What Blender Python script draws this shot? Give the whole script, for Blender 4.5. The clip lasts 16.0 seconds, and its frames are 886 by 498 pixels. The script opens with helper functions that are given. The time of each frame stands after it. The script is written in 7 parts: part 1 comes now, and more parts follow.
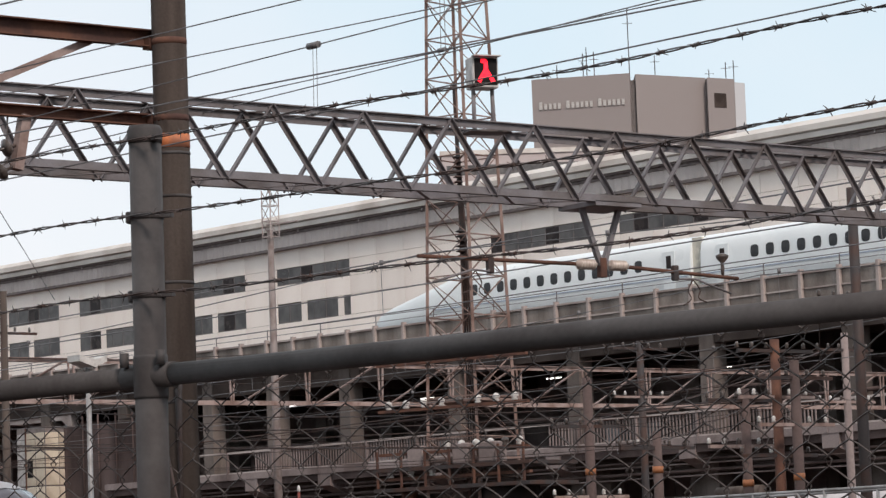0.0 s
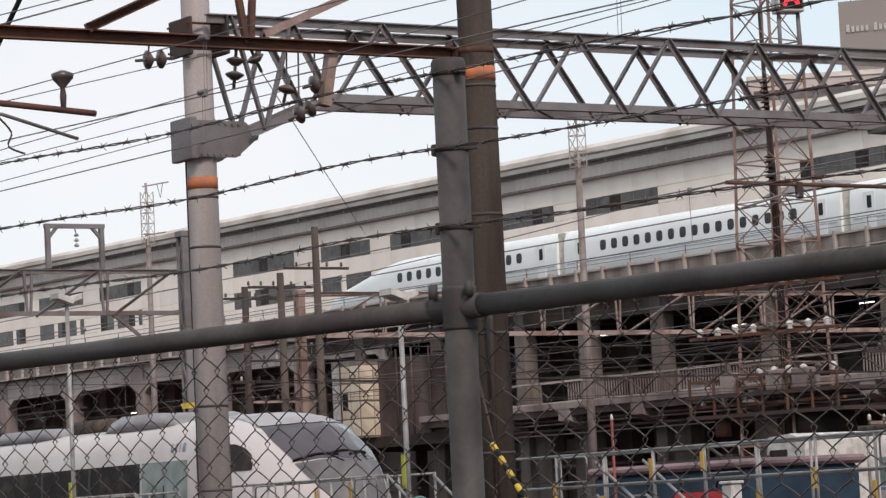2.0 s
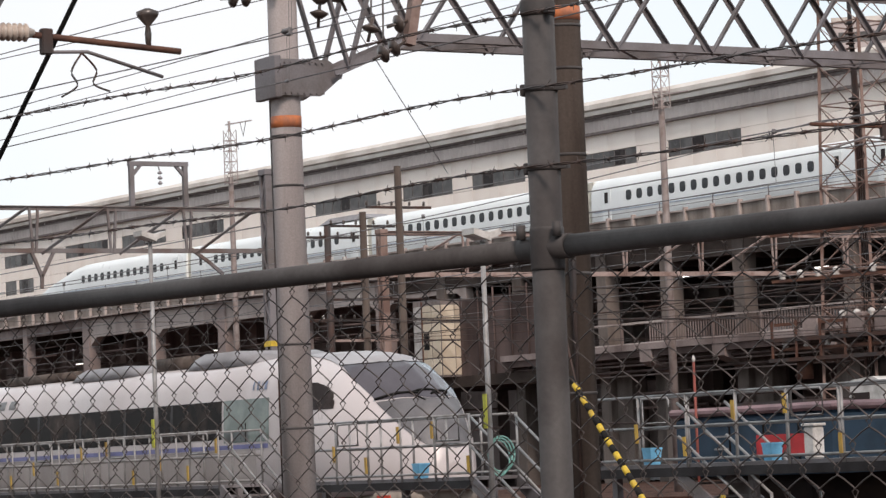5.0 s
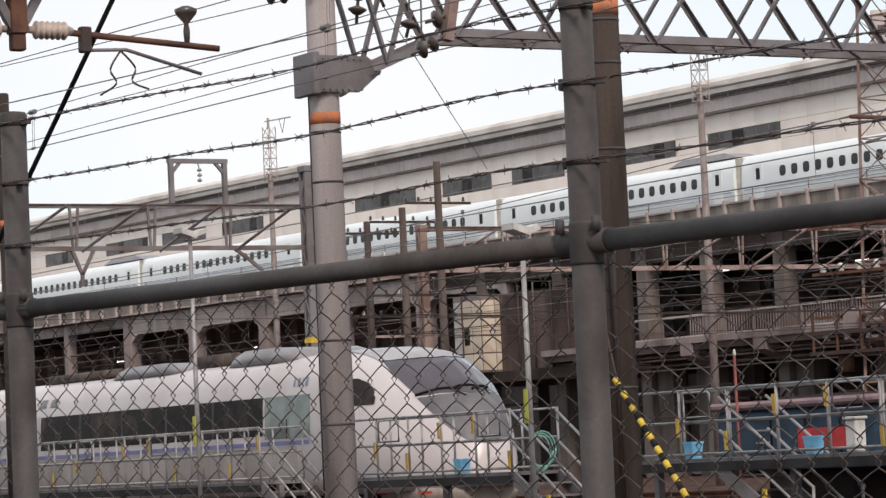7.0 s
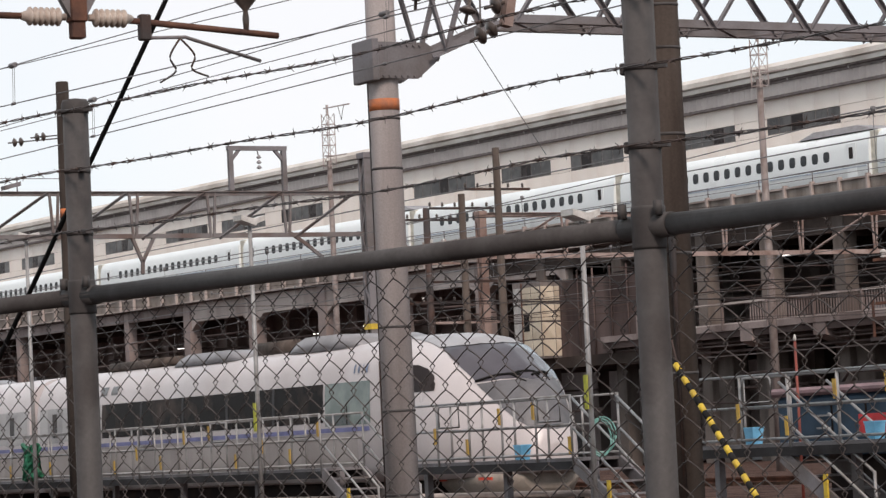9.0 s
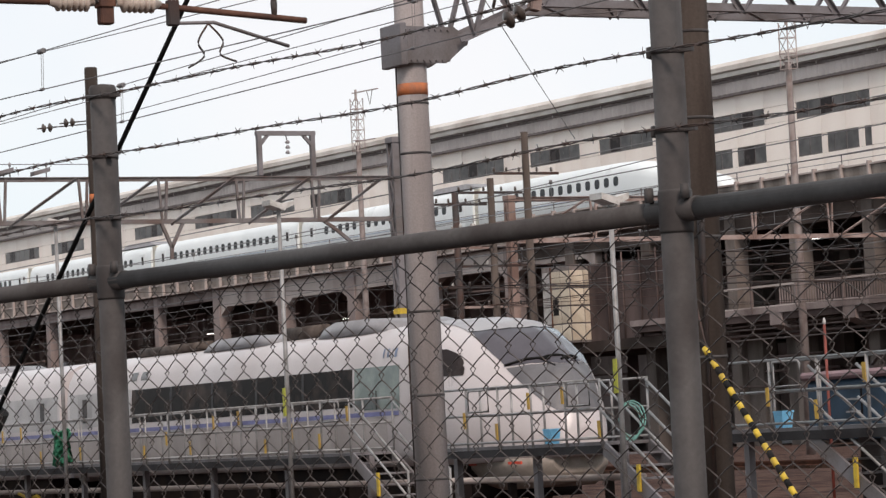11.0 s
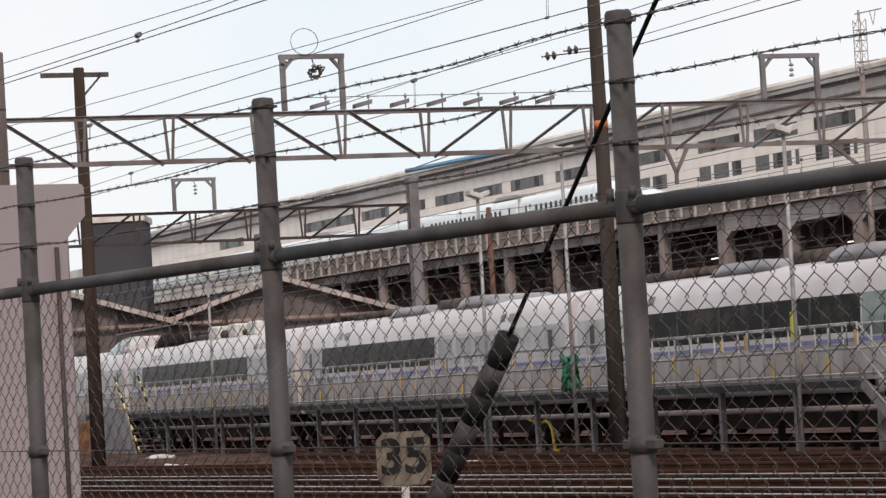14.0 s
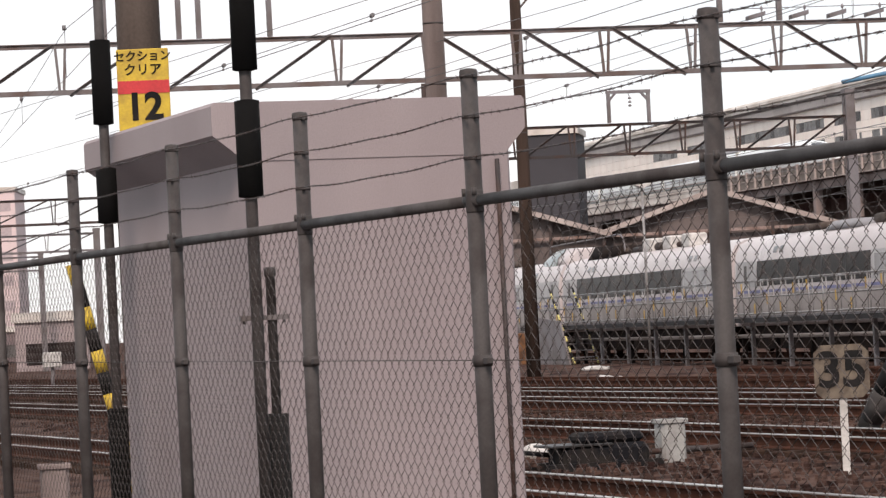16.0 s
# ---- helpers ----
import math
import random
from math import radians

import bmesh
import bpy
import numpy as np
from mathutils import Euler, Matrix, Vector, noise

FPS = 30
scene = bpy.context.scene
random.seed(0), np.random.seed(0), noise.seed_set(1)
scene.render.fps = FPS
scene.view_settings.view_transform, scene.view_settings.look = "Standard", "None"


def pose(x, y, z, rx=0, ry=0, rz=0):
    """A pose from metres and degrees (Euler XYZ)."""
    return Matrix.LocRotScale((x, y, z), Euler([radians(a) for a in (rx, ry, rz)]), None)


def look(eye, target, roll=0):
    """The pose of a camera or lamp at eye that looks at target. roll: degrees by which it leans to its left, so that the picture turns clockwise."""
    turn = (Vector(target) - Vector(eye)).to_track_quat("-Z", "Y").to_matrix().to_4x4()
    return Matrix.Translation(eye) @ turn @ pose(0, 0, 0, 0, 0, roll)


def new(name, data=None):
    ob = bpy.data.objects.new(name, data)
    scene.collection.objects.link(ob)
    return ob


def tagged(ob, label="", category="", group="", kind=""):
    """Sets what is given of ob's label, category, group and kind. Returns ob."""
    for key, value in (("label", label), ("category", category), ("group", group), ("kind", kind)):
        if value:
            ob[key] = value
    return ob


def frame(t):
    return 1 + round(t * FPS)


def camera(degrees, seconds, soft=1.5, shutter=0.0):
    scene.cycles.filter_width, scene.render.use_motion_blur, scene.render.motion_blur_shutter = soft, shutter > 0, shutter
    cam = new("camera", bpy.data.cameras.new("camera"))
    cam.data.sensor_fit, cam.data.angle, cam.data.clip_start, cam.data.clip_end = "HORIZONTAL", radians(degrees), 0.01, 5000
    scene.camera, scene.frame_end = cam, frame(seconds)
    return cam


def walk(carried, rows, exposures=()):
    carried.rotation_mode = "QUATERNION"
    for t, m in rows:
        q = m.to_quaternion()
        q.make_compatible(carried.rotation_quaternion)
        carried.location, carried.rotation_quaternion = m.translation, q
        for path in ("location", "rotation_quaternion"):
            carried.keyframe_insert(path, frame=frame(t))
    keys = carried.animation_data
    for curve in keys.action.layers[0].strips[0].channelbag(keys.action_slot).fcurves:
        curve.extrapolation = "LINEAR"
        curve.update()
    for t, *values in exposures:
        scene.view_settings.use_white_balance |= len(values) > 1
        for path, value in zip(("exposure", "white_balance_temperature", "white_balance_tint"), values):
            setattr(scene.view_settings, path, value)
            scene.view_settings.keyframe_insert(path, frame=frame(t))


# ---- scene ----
# The yard: tracks run along x, the camera stands near the origin on the road, and y points across the yard.
VIEWS = [  # seconds, turn to the left of +y, tilt up, lean to the right (degrees), place
    (0, 51.194, 6.054, 2.147, 0.003, 0.018, 1.504),
    (0.5, 52.524, 5.757, 2.424, 0.008, 0.024, 1.503),
    (1, 54.088, 5.797, 2.904, 0.009, 0.025, 1.503),
    (1.5, 55.356, 5.698, 2.842, 0.009, 0.022, 1.502),
    (2, 56.958, 5.003, 2.838, 0.010, 0.019, 1.502),
    (2.5, 57.954, 4.528, 2.813, 0.010, 0.017, 1.502),
    (3, 58.144, 4.028, 2.333, 0.007, 0.011, 1.503),
    (3.5, 58.252, 3.887, 2.499, 0.007, 0.011, 1.503),
    (4, 58.293, 4.000, 2.344, 0.006, 0.010, 1.503),
    (6.5, 59.010, 3.896, 2.579, 0.003, 0.009, 1.503),
    (7, 59.260, 3.909, 2.668, 0.001, 0.013, 1.503),
    (7.5, 59.669, 3.875, 2.791, -0.001, 0.014, 1.502),
    (8, 59.731, 3.803, 2.703, -0.002, 0.014, 1.501),
    (8.5, 59.849, 3.767, 2.908, -0.001, 0.012, 1.501),
    (9, 60.364, 3.709, 2.816, -0.001, 0.008, 1.501),
    (11.5, 61.332, 3.271, 3.081, 0.004, 0.010, 1.500),
    (12, 63.695, 3.228, 3.209, 0.002, 0.003, 1.496),
    (12.5, 65.472, 3.065, 3.144, -0.000, -0.005, 1.493),
    (13, 66.429, 2.868, 2.938, -0.001, -0.012, 1.497),
    (13.5, 68.351, 2.703, 3.055, -0.002, -0.017, 1.497),
    (14, 70.248, 2.573, 3.278, -0.005, -0.025, 1.498),
    (14.5, 71.732, 2.311, 2.915, -0.012, -0.032, 1.497),
    (15, 73.470, 1.996, 2.613, -0.014, -0.040, 1.496),
    (15.5, 75.453, 1.595, 2.561, -0.017, -0.050, 1.496),
    (16, 78.300, 1.392, 2.934, -0.021, -0.056, 1.494),
]


def view(yaw, pitch, lean, x, y, z):
    turn = Matrix.Rotation(radians(yaw), 4, "Z") @ Matrix.Rotation(radians(90 + pitch), 4, "X") @ Matrix.Rotation(radians(-lean), 4, "Z")
    return Matrix.Translation((x, y, z)) @ turn


cam = camera(16.225, 16.0, soft=1.4)
walk(cam, [(t, view(*v)) for t, *v in VIEWS], exposures=[(0, 0.07, 6500, 13), (2, 0.07, 6550, 13), (3, 0.2, 6650, 14), (9, 0.14, 6650, 14), (14, 0.1, 6650, 14), (15.2, 0.15, 6700, 15), (16, 0.33, 6800, 17)])

# ---- light ----
world = bpy.data.worlds.new("sky")
scene.world = world
world.use_nodes = True
wn, wl = world.node_tree.nodes, world.node_tree.links
sky = wn.new("ShaderNodeTexSky")
sky.sky_type, sky.sun_disc = "NISHITA", False
SUN_TURN, SUN_HEIGHT = 106.0, 42.0  # degrees: from +y to the right, above the ground
sky.sun_elevation, sky.sun_rotation = radians(SUN_HEIGHT), radians(SUN_TURN)
cover = wn.new("ShaderNodeTexNoise")
cover.inputs["Scale"].default_value, cover.inputs["Detail"].default_value = 2.2, 6
ramp = wn.new("ShaderNodeValToRGB")
ramp.color_ramp.elements[0].position, ramp.color_ramp.elements[0].color = 0.36, (6.7, 8.6, 9.4, 1)
ramp.color_ramp.elements[1].position, ramp.color_ramp.elements[1].color = 0.62, (9.2, 9.4, 9.5, 1)
blend = wn.new("ShaderNodeMix")
blend.data_type = "RGBA"
blend.inputs["Factor"].default_value = 0.85
coords = wn.new("ShaderNodeTexCoord")
wl.new(coords.outputs["Generated"], cover.inputs["Vector"])
wl.new(cover.outputs["Fac"], ramp.inputs["Fac"])
wl.new(sky.outputs["Color"], blend.inputs["A"])
wl.new(ramp.outputs["Color"], blend.inputs["B"])
wl.new(blend.outputs["Result"], wn["Background"].inputs["Color"])
wn["Background"].inputs["Strength"].default_value = 0.1
sun = bpy.data.lights.new("sun", "SUN")
sun.energy, sun.angle, sun.color = 2.5, radians(12), (1.0, 0.87, 0.77)
sun_lamp = new("sun", sun)
a, e = radians(SUN_TURN), radians(SUN_HEIGHT)
sun_lamp.matrix_world = look((50 * math.sin(a) * math.cos(e), 50 * math.cos(a) * math.cos(e), 50 * math.sin(e)), (0, 0, 0))


# ---- materials ----
def material(name, color, second=None, rough=0.6, metal=0.0, scale=3.0, amount=0.5, bump=0.0, fine=60.0, streak=0.0, random_shade=0.0, emit=0.0, low=0.42, high=0.62, shine=0.5):
    """A surface of two colours in patches, with fine grain in roughness and relief; streak draws the patches out upright."""
    m = bpy.data.materials.new(name)
    m.use_nodes = True
    n, l = m.node_tree.nodes, m.node_tree.links
    p = n["Principled BSDF"]
    p.inputs["Metallic"].default_value = metal
    p.inputs["Specular IOR Level"].default_value = shine
    second = second or [c * 0.72 for c in color]
    tc = n.new("ShaderNodeTexCoord")
    mp = n.new("ShaderNodeMapping")
    mp.inputs["Scale"].default_value = (1, 1, 1 - 0.9 * streak)
    l.new(tc.outputs["Object"], mp.inputs["Vector"])
    big = n.new("ShaderNodeTexNoise")
    big.inputs["Scale"].default_value, big.inputs["Detail"].default_value = scale, 7
    l.new(mp.outputs["Vector"], big.inputs["Vector"])
    small = n.new("ShaderNodeTexNoise")
    small.inputs["Scale"].default_value, small.inputs["Detail"].default_value = fine, 4
    l.new(tc.outputs["Object"], small.inputs["Vector"])
    rp = n.new("ShaderNodeValToRGB")
    rp.color_ramp.elements[0].position, rp.color_ramp.elements[1].position = low, high
    rp.color_ramp.elements[0].color, rp.color_ramp.elements[1].color = (*color, 1), (*[c + (d - c) * min(1, amount * 2) for c, d in zip(color, second)], 1)
    l.new(big.outputs["Fac"], rp.inputs["Fac"])
    grain = n.new("ShaderNodeMix")
    grain.data_type, grain.blend_type = "RGBA", "MULTIPLY"
    grain.inputs["Factor"].default_value = 0.35
    l.new(rp.outputs["Color"], grain.inputs["A"])
    gr = n.new("ShaderNodeMapRange")
    gr.inputs["From Min"].default_value, gr.inputs["From Max"].default_value = 0.3, 0.7
    gr.inputs["To Min"].default_value, gr.inputs["To Max"].default_value = 0.65, 1.25
    l.new(small.outputs["Fac"], gr.inputs["Value"])
    l.new(gr.outputs["Result"], grain.inputs["B"])
    last = grain.outputs["Result"]
    if random_shade:
        oi = n.new("ShaderNodeObjectInfo")
        rr = n.new("ShaderNodeMapRange")
        rr.inputs["To Min"].default_value, rr.inputs["To Max"].default_value = 1 - random_shade, 1 + random_shade
        l.new(oi.outputs["Random"], rr.inputs["Value"])
        mx = n.new("ShaderNodeMix")
        mx.data_type, mx.blend_type = "RGBA", "MULTIPLY"
        mx.inputs["Factor"].default_value = 1.0
        l.new(last, mx.inputs["A"])
        l.new(rr.outputs["Result"], mx.inputs["B"])
        last = mx.outputs["Result"]
    l.new(last, p.inputs["Base Color"])
    ro = n.new("ShaderNodeMapRange")
    ro.inputs["To Min"].default_value, ro.inputs["To Max"].default_value = max(0.02, rough - 0.12), min(1, rough + 0.15)
    l.new(big.outputs["Fac"], ro.inputs["Value"])
    l.new(ro.outputs["Result"], p.inputs["Roughness"])
    if bump:
        b = n.new("ShaderNodeBump")
        b.inputs["Strength"].default_value, b.inputs["Distance"].default_value = 0.6, bump
        l.new(small.outputs["Fac"], b.inputs["Height"])
        l.new(b.outputs["Normal"], p.inputs["Normal"])
    if emit:
        p.inputs["Emission Color"].default_value = (*color, 1)
        p.inputs["Emission Strength"].default_value = emit
    return m


GALV = material("weathered_galvanised", (0.064, 0.058, 0.057), (0.037, 0.031, 0.03), 0.68, 0.0, 5, 0.7, 0.0008, 90, shine=0.3)
WIRE = material("fence_wire", (0.065, 0.053, 0.049), (0.04, 0.029, 0.026), 0.55, 0.2, 8, 0.6)
BARB = material("barbed_wire", (0.085, 0.078, 0.078), (0.07, 0.045, 0.038), 0.6, 0.4, 8, 0.6)
STEEL = material("grey_painted_steel", (0.172, 0.158, 0.166), (0.115, 0.098, 0.094), 0.6, 0.05, 1.5, 0.5, 0.001, 40)
DARKSTEEL = material("dark_sooty_steel", (0.04, 0.033, 0.033), (0.06, 0.03, 0.022), 0.7, 0.2, 2, 0.6, 0.001, 40)
RUST = material("rusty_steel", (0.135, 0.066, 0.046), (0.075, 0.042, 0.035), 0.85, 0.05, 2.5, 0.6, 0.002, 30, shine=0.2)
PALERUST = material("faded_red_lead", (0.31, 0.24, 0.22), (0.20, 0.135, 0.115), 0.8, 0.05, 2.5, 0.6, 0.002, 30, shine=0.2)
BROWN = material("stained_pole", (0.098, 0.077, 0.066), (0.05, 0.037, 0.031), 0.8, 0.0, 3, 0.7, 0.002, 40, streak=1, shine=0.2)
CONPOLE = material("spun_concrete", (0.38, 0.335, 0.325), (0.25, 0.215, 0.208), 0.85, 0.0, 2.2, 0.6, 0.002, 50, streak=1)
# Concrete darkened so that its colour carries the deep shade under the viaduct.
CONCRETE = material("shade_darkened_concrete", (0.118, 0.086, 0.08), (0.05, 0.036, 0.034), 0.9, 0.0, 0.35, 0.7, 0.004, 14, streak=0.8, shine=0.1)
PALECON = material("grey_concrete", (0.265, 0.218, 0.208), (0.145, 0.112, 0.105), 0.9, 0.0, 0.4, 0.6, 0.004, 14, streak=0.8, shine=0.1)
SPANDREL = material("stained_pale_concrete", (0.43, 0.37, 0.345), (0.27, 0.218, 0.2), 0.9, 0.0, 0.4, 0.6, 0.004, 14, streak=0.8)
# Darker still: the shade on beams and undersides is in this base colour.
DARKCON = material("deep_shade_concrete", (0.085, 0.066, 0.058), (0.042, 0.032, 0.028), 0.95, 0.0, 0.3, 0.7, 0.004, 10, shine=0.1)
CREAM = material("cream_panel", (0.88, 0.8, 0.735), (0.8, 0.705, 0.64), 0.75, 0.0, 0.25, 0.6, 0.001, 20, streak=0.9, random_shade=0.05)
CORRUG = material("corrugated_metal", (0.52, 0.465, 0.44), (0.42, 0.37, 0.35), 0.6, 0.1, 0.3, 0.6)
ROOFING = material("pale_roof_edge", (0.62, 0.58, 0.54), (0.46, 0.41, 0.37), 0.7, 0.0, 0.3, 0.6)
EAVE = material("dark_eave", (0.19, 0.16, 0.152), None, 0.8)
WHITE = material("white_train_paint", (0.53, 0.483, 0.483), (0.455, 0.408, 0.405), 0.3, 0.0, 0.6, 0.6, streak=0.6, fine=250)
# Soiled paint, darkened further to stand in for shade on the lower side.
LOWER = material("soiled_shaded_white_paint", (0.37, 0.332, 0.32), (0.275, 0.243, 0.232), 0.45, 0.0, 1.2, 0.6, streak=0.8, fine=120)
BULLET = material("bluish_white_paint", (0.75, 0.785, 0.79), (0.69, 0.73, 0.74), 0.3, 0.0, 0.25, 0.5, fine=300)
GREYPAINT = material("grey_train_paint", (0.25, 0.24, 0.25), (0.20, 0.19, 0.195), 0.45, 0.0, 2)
MASK = material("grey_mask_paint", (0.13, 0.125, 0.132), (0.10, 0.096, 0.102), 0.45, 0.0, 2, shine=0.3)
GLASS = material("dark_window_glass", (0.022, 0.016, 0.016), (0.04, 0.03, 0.028), 0.25, 0.0, 1.5, shine=0.12)
TRAINGLASS = material("brown_tinted_glass", (0.008, 0.006, 0.006), (0.06, 0.043, 0.037), 0.2, 0.0, 1.7, 0.6, low=0.5, high=0.72, fine=9, shine=0.04)
DIMPANE = material("dim_window_glass", (0.115, 0.108, 0.105), (0.065, 0.06, 0.06), 0.2, 0.0, 0.8, shine=0.25)
PANE = material("grey_window_glass", (0.13, 0.12, 0.115), (0.07, 0.065, 0.065), 0.15, 0.0, 0.8)
GREENGLASS = material("green_tinted_pane", (0.165, 0.20, 0.185), (0.11, 0.14, 0.128), 0.12, 0.0, 2)
BLUE = material("blue_stripe", (0.17, 0.175, 0.36), None, 0.4)
TEXTBLUE = material("grey_blue_mark", (0.16, 0.2, 0.3), None, 0.4)
ORANGE = material("orange_band", (0.5, 0.15, 0.05), (0.3, 0.12, 0.07), 0.7, 0, 6)
YELLOW = material("yellow_paint", (0.58, 0.40, 0.03), (0.42, 0.28, 0.035), 0.6, 0, 6)
RED = material("red_paint", (0.55, 0.03, 0.035), None, 0.5)
BLACK = material("black_plastic", (0.011, 0.011, 0.011), (0.02, 0.018, 0.018), 0.8, shine=0.12)
LED = material("red_lamps", (1.0, 0.012, 0.03), (1.0, 0.012, 0.03), emit=1.6)
TAILRED = material("red_lens", (0.6, 0.06, 0.03), None, 0.3)
HUTWALL = material("pinkish_white_wall", (0.315, 0.268, 0.274), (0.275, 0.232, 0.238), 0.85, 0, 0.7, 0.5, 0.001, 150, streak=0.7)
SIGNFACE = material("weathered_sign", (0.15, 0.12, 0.09), (0.07, 0.052, 0.04), 0.8, 0, 6, 0.6)
TARP = material("light_blue_plastic", (0.17, 0.45, 0.66), (0.12, 0.36, 0.56), 0.4, 0, 6)
NET = material("green_netting", (0.02, 0.20, 0.10), (0.012, 0.10, 0.05), 0.7, 0, 12)
HOSE = material("pale_green_hose", (0.20, 0.42, 0.37), None, 0.5)
PORCELAIN = material("porcelain", (0.46, 0.39, 0.34), (0.36, 0.29, 0.25), 0.3, 0, 8)
DISC = material("brown_glaze", (0.085, 0.066, 0.058), (0.05, 0.04, 0.036), 0.3, 0, 8)
RAILGREY = material("galvanised_handrail", (0.28, 0.275, 0.275), (0.19, 0.18, 0.175), 0.5, 0.2, 4, 0.6)
LINE = material("grey_wire", (0.17, 0.163, 0.168), (0.125, 0.118, 0.118), 0.6, 0.2, 4)
TOWERRUST = material("thin_rust_steel", (0.26, 0.185, 0.16), (0.15, 0.095, 0.08), 0.85, 0.0, 1.5, 0.6, shine=0.2)
BALLAST = material("ballast", (0.097, 0.06, 0.049), (0.031, 0.018, 0.016), 0.95, 0, 1.2, 0.7, 0.05, 22, shine=0.03)
SLEEPER = material("sleeper", (0.045, 0.028, 0.021), (0.02, 0.014, 0.012), 0.95, 0, 3, 0.7, 0.004, 30, random_shade=0.2, shine=0.03)
RAILSIDE = material("rusty_rail", (0.075, 0.033, 0.022), (0.045, 0.022, 0.016), 0.9, 0.0, 4, shine=0.05)
RAILTOP = material("worn_rail_head", (0.5, 0.48, 0.46), (0.2, 0.16, 0.145), 0.32, 0.8, 0.35, 0.6)
ASPHALT = material("asphalt", (0.055, 0.052, 0.05), None, 0.9, 0, 2, 0.5, 0.004, 80)
HOTELWALL = material("brown_grey_cladding", (0.27, 0.235, 0.225), (0.24, 0.21, 0.20), 0.85, 0, 0.02, 0.5)
HOTELPALE = material("pale_cladding", (0.52, 0.52, 0.53), None, 0.8, 0, 0.02, 0.4)
# Pale wall colour with the haze of distance mixed in.
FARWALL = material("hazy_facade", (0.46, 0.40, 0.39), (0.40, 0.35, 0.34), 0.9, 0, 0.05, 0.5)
BLACKFRAME = material("sooty_underframe", (0.014, 0.011, 0.011), (0.024, 0.017, 0.014), 0.9, 0, 2, 0.6, shine=0.05)
# Darkened copy of the grey steel; shade under the walkway deck is painted in.
SHADED = material("shaded_steel", (0.034, 0.033, 0.035), (0.022, 0.02, 0.021), 0.75, 0, 2, 0.6, shine=0.15)
BLUECAR = material("dull_blue_paint", (0.032, 0.058, 0.09), (0.024, 0.042, 0.064), 0.5, 0, 2, shine=0.2)
MAUVE = material("mauve_roof", (0.25, 0.16, 0.17), None, 0.6, 0, 2)
WHITEPLASTIC = material("white_fittings", (0.55, 0.53, 0.51), (0.38, 0.36, 0.34), 0.5, 0, 6)


# ---- mesh tools ----
class Form:
    """Collects corners and faces and turns them into one mesh."""

    def __init__(self):
        self.v, self.f, self.smooth = [], [], []

    def add(self, verts, faces, smooth=False):
        n = len(self.v)
        self.v += [tuple(v) for v in verts]
        self.f += [tuple(n + i for i in f) for f in faces]
        self.smooth += [smooth] * len(faces)
        return self

    def box(self, x0, x1, y0, y1, z0, z1, bevel=0.0):
        b = min(bevel, abs(x1 - x0) / 3, abs(y1 - y0) / 3, abs(z1 - z0) / 3)
        if b <= 0:
            v = [(x, y, z) for z in (z0, z1) for x, y in ((x0, y0), (x1, y0), (x1, y1), (x0, y1))]
            return self.add(v, [(3, 2, 1, 0), (4, 5, 6, 7), (0, 1, 5, 4), (1, 2, 6, 5), (2, 3, 7, 6), (3, 0, 4, 7)])
        rings = []
        for z, i in ((z0, b), (z0 + b, 0), (z1 - b, 0), (z1, b)):
            a, c, d, e = x0 + i, x1 - i, y0 + i, y1 - i
            k = b if not i else b * 0.6
            rings.append([(a + k, d, z), (c - k, d, z), (c, d + k, z), (c, e - k, z), (c - k, e, z), (a + k, e, z), (a, e - k, z), (a, d + k, z)])
        return self.loft(rings, True, True)

    def loft(self, rings, cap0=False, cap1=False, closed=True, smooth=False):
        n, m = len(rings[0]), len(self.v)
        for r in rings:
            self.v += [tuple(p) for p in r]
        for i in range(len(rings) - 1):
            for j in range(n if closed else n - 1):
                k = (j + 1) % n
                self.f.append((m + i * n + j, m + i * n + k, m + (i + 1) * n + k, m + (i + 1) * n + j))
                self.smooth.append(smooth)
        if cap0:
            self.f.append(tuple(m + j for j in reversed(range(n))))
            self.smooth.append(False)
        if cap1:
            self.f.append(tuple(m + (len(rings) - 1) * n + j for j in range(n)))
            self.smooth.append(False)
        return self

    def bar(self, p, q, w, h=None, up=(0, 0, 1)):
        """A square bar from p to q, w wide and h deep."""
        h = h or w
        p, q = Vector(p), Vector(q)
        d = (q - p).normalized()
        s = d.cross(Vector(up))
        s = (s if s.length > 1e-4 else d.cross(Vector((1, 0, 0)))).normalized()
        u = s.cross(d)
        rings = [[c + s * a * w / 2 + u * b * h / 2 for a, b in ((-1, -1), (1, -1), (1, 1), (-1, 1))] for c in (p, q)]
        return self.loft(rings, True, True)

    def angle(self, p, q, w, t=0.012, up=(0, 0, 1), flip=1):
        """An L-shaped rolled section from p to q."""
        p, q = Vector(p), Vector(q)
        d = (q - p).normalized()
        s = d.cross(Vector(up))
        s = (s if s.length > 1e-4 else d.cross(Vector((1, 0, 0)))).normalized() * flip
        u = s.cross(d)
        shape = ((0, 0), (w, 0), (w, t), (t, t), (t, w), (0, w))
        rings = [[c + s * a + u * b for a, b in shape] for c in (p, q)]
        return self.loft(rings, True, True)

    def tube(self, path, r, n=8, cap=True, radii=None):
        path = [Vector(p) for p in path]
        rings = []
        for i, p in enumerate(path):
            d = (path[min(i + 1, len(path) - 1)] - path[max(i - 1, 0)]).normalized()
            s = d.cross(Vector((0, 0, 1)))
            s = (s if s.length > 1e-3 else d.cross(Vector((0, 1, 0)))).normalized()
            u = s.cross(d)
            k = radii[i] if radii else r
            rings.append([p + (s * math.cos(a) + u * math.sin(a)) * k for a in (2 * math.pi * j / n for j in range(n))])
        return self.loft(rings, cap, cap, True, n > 5)

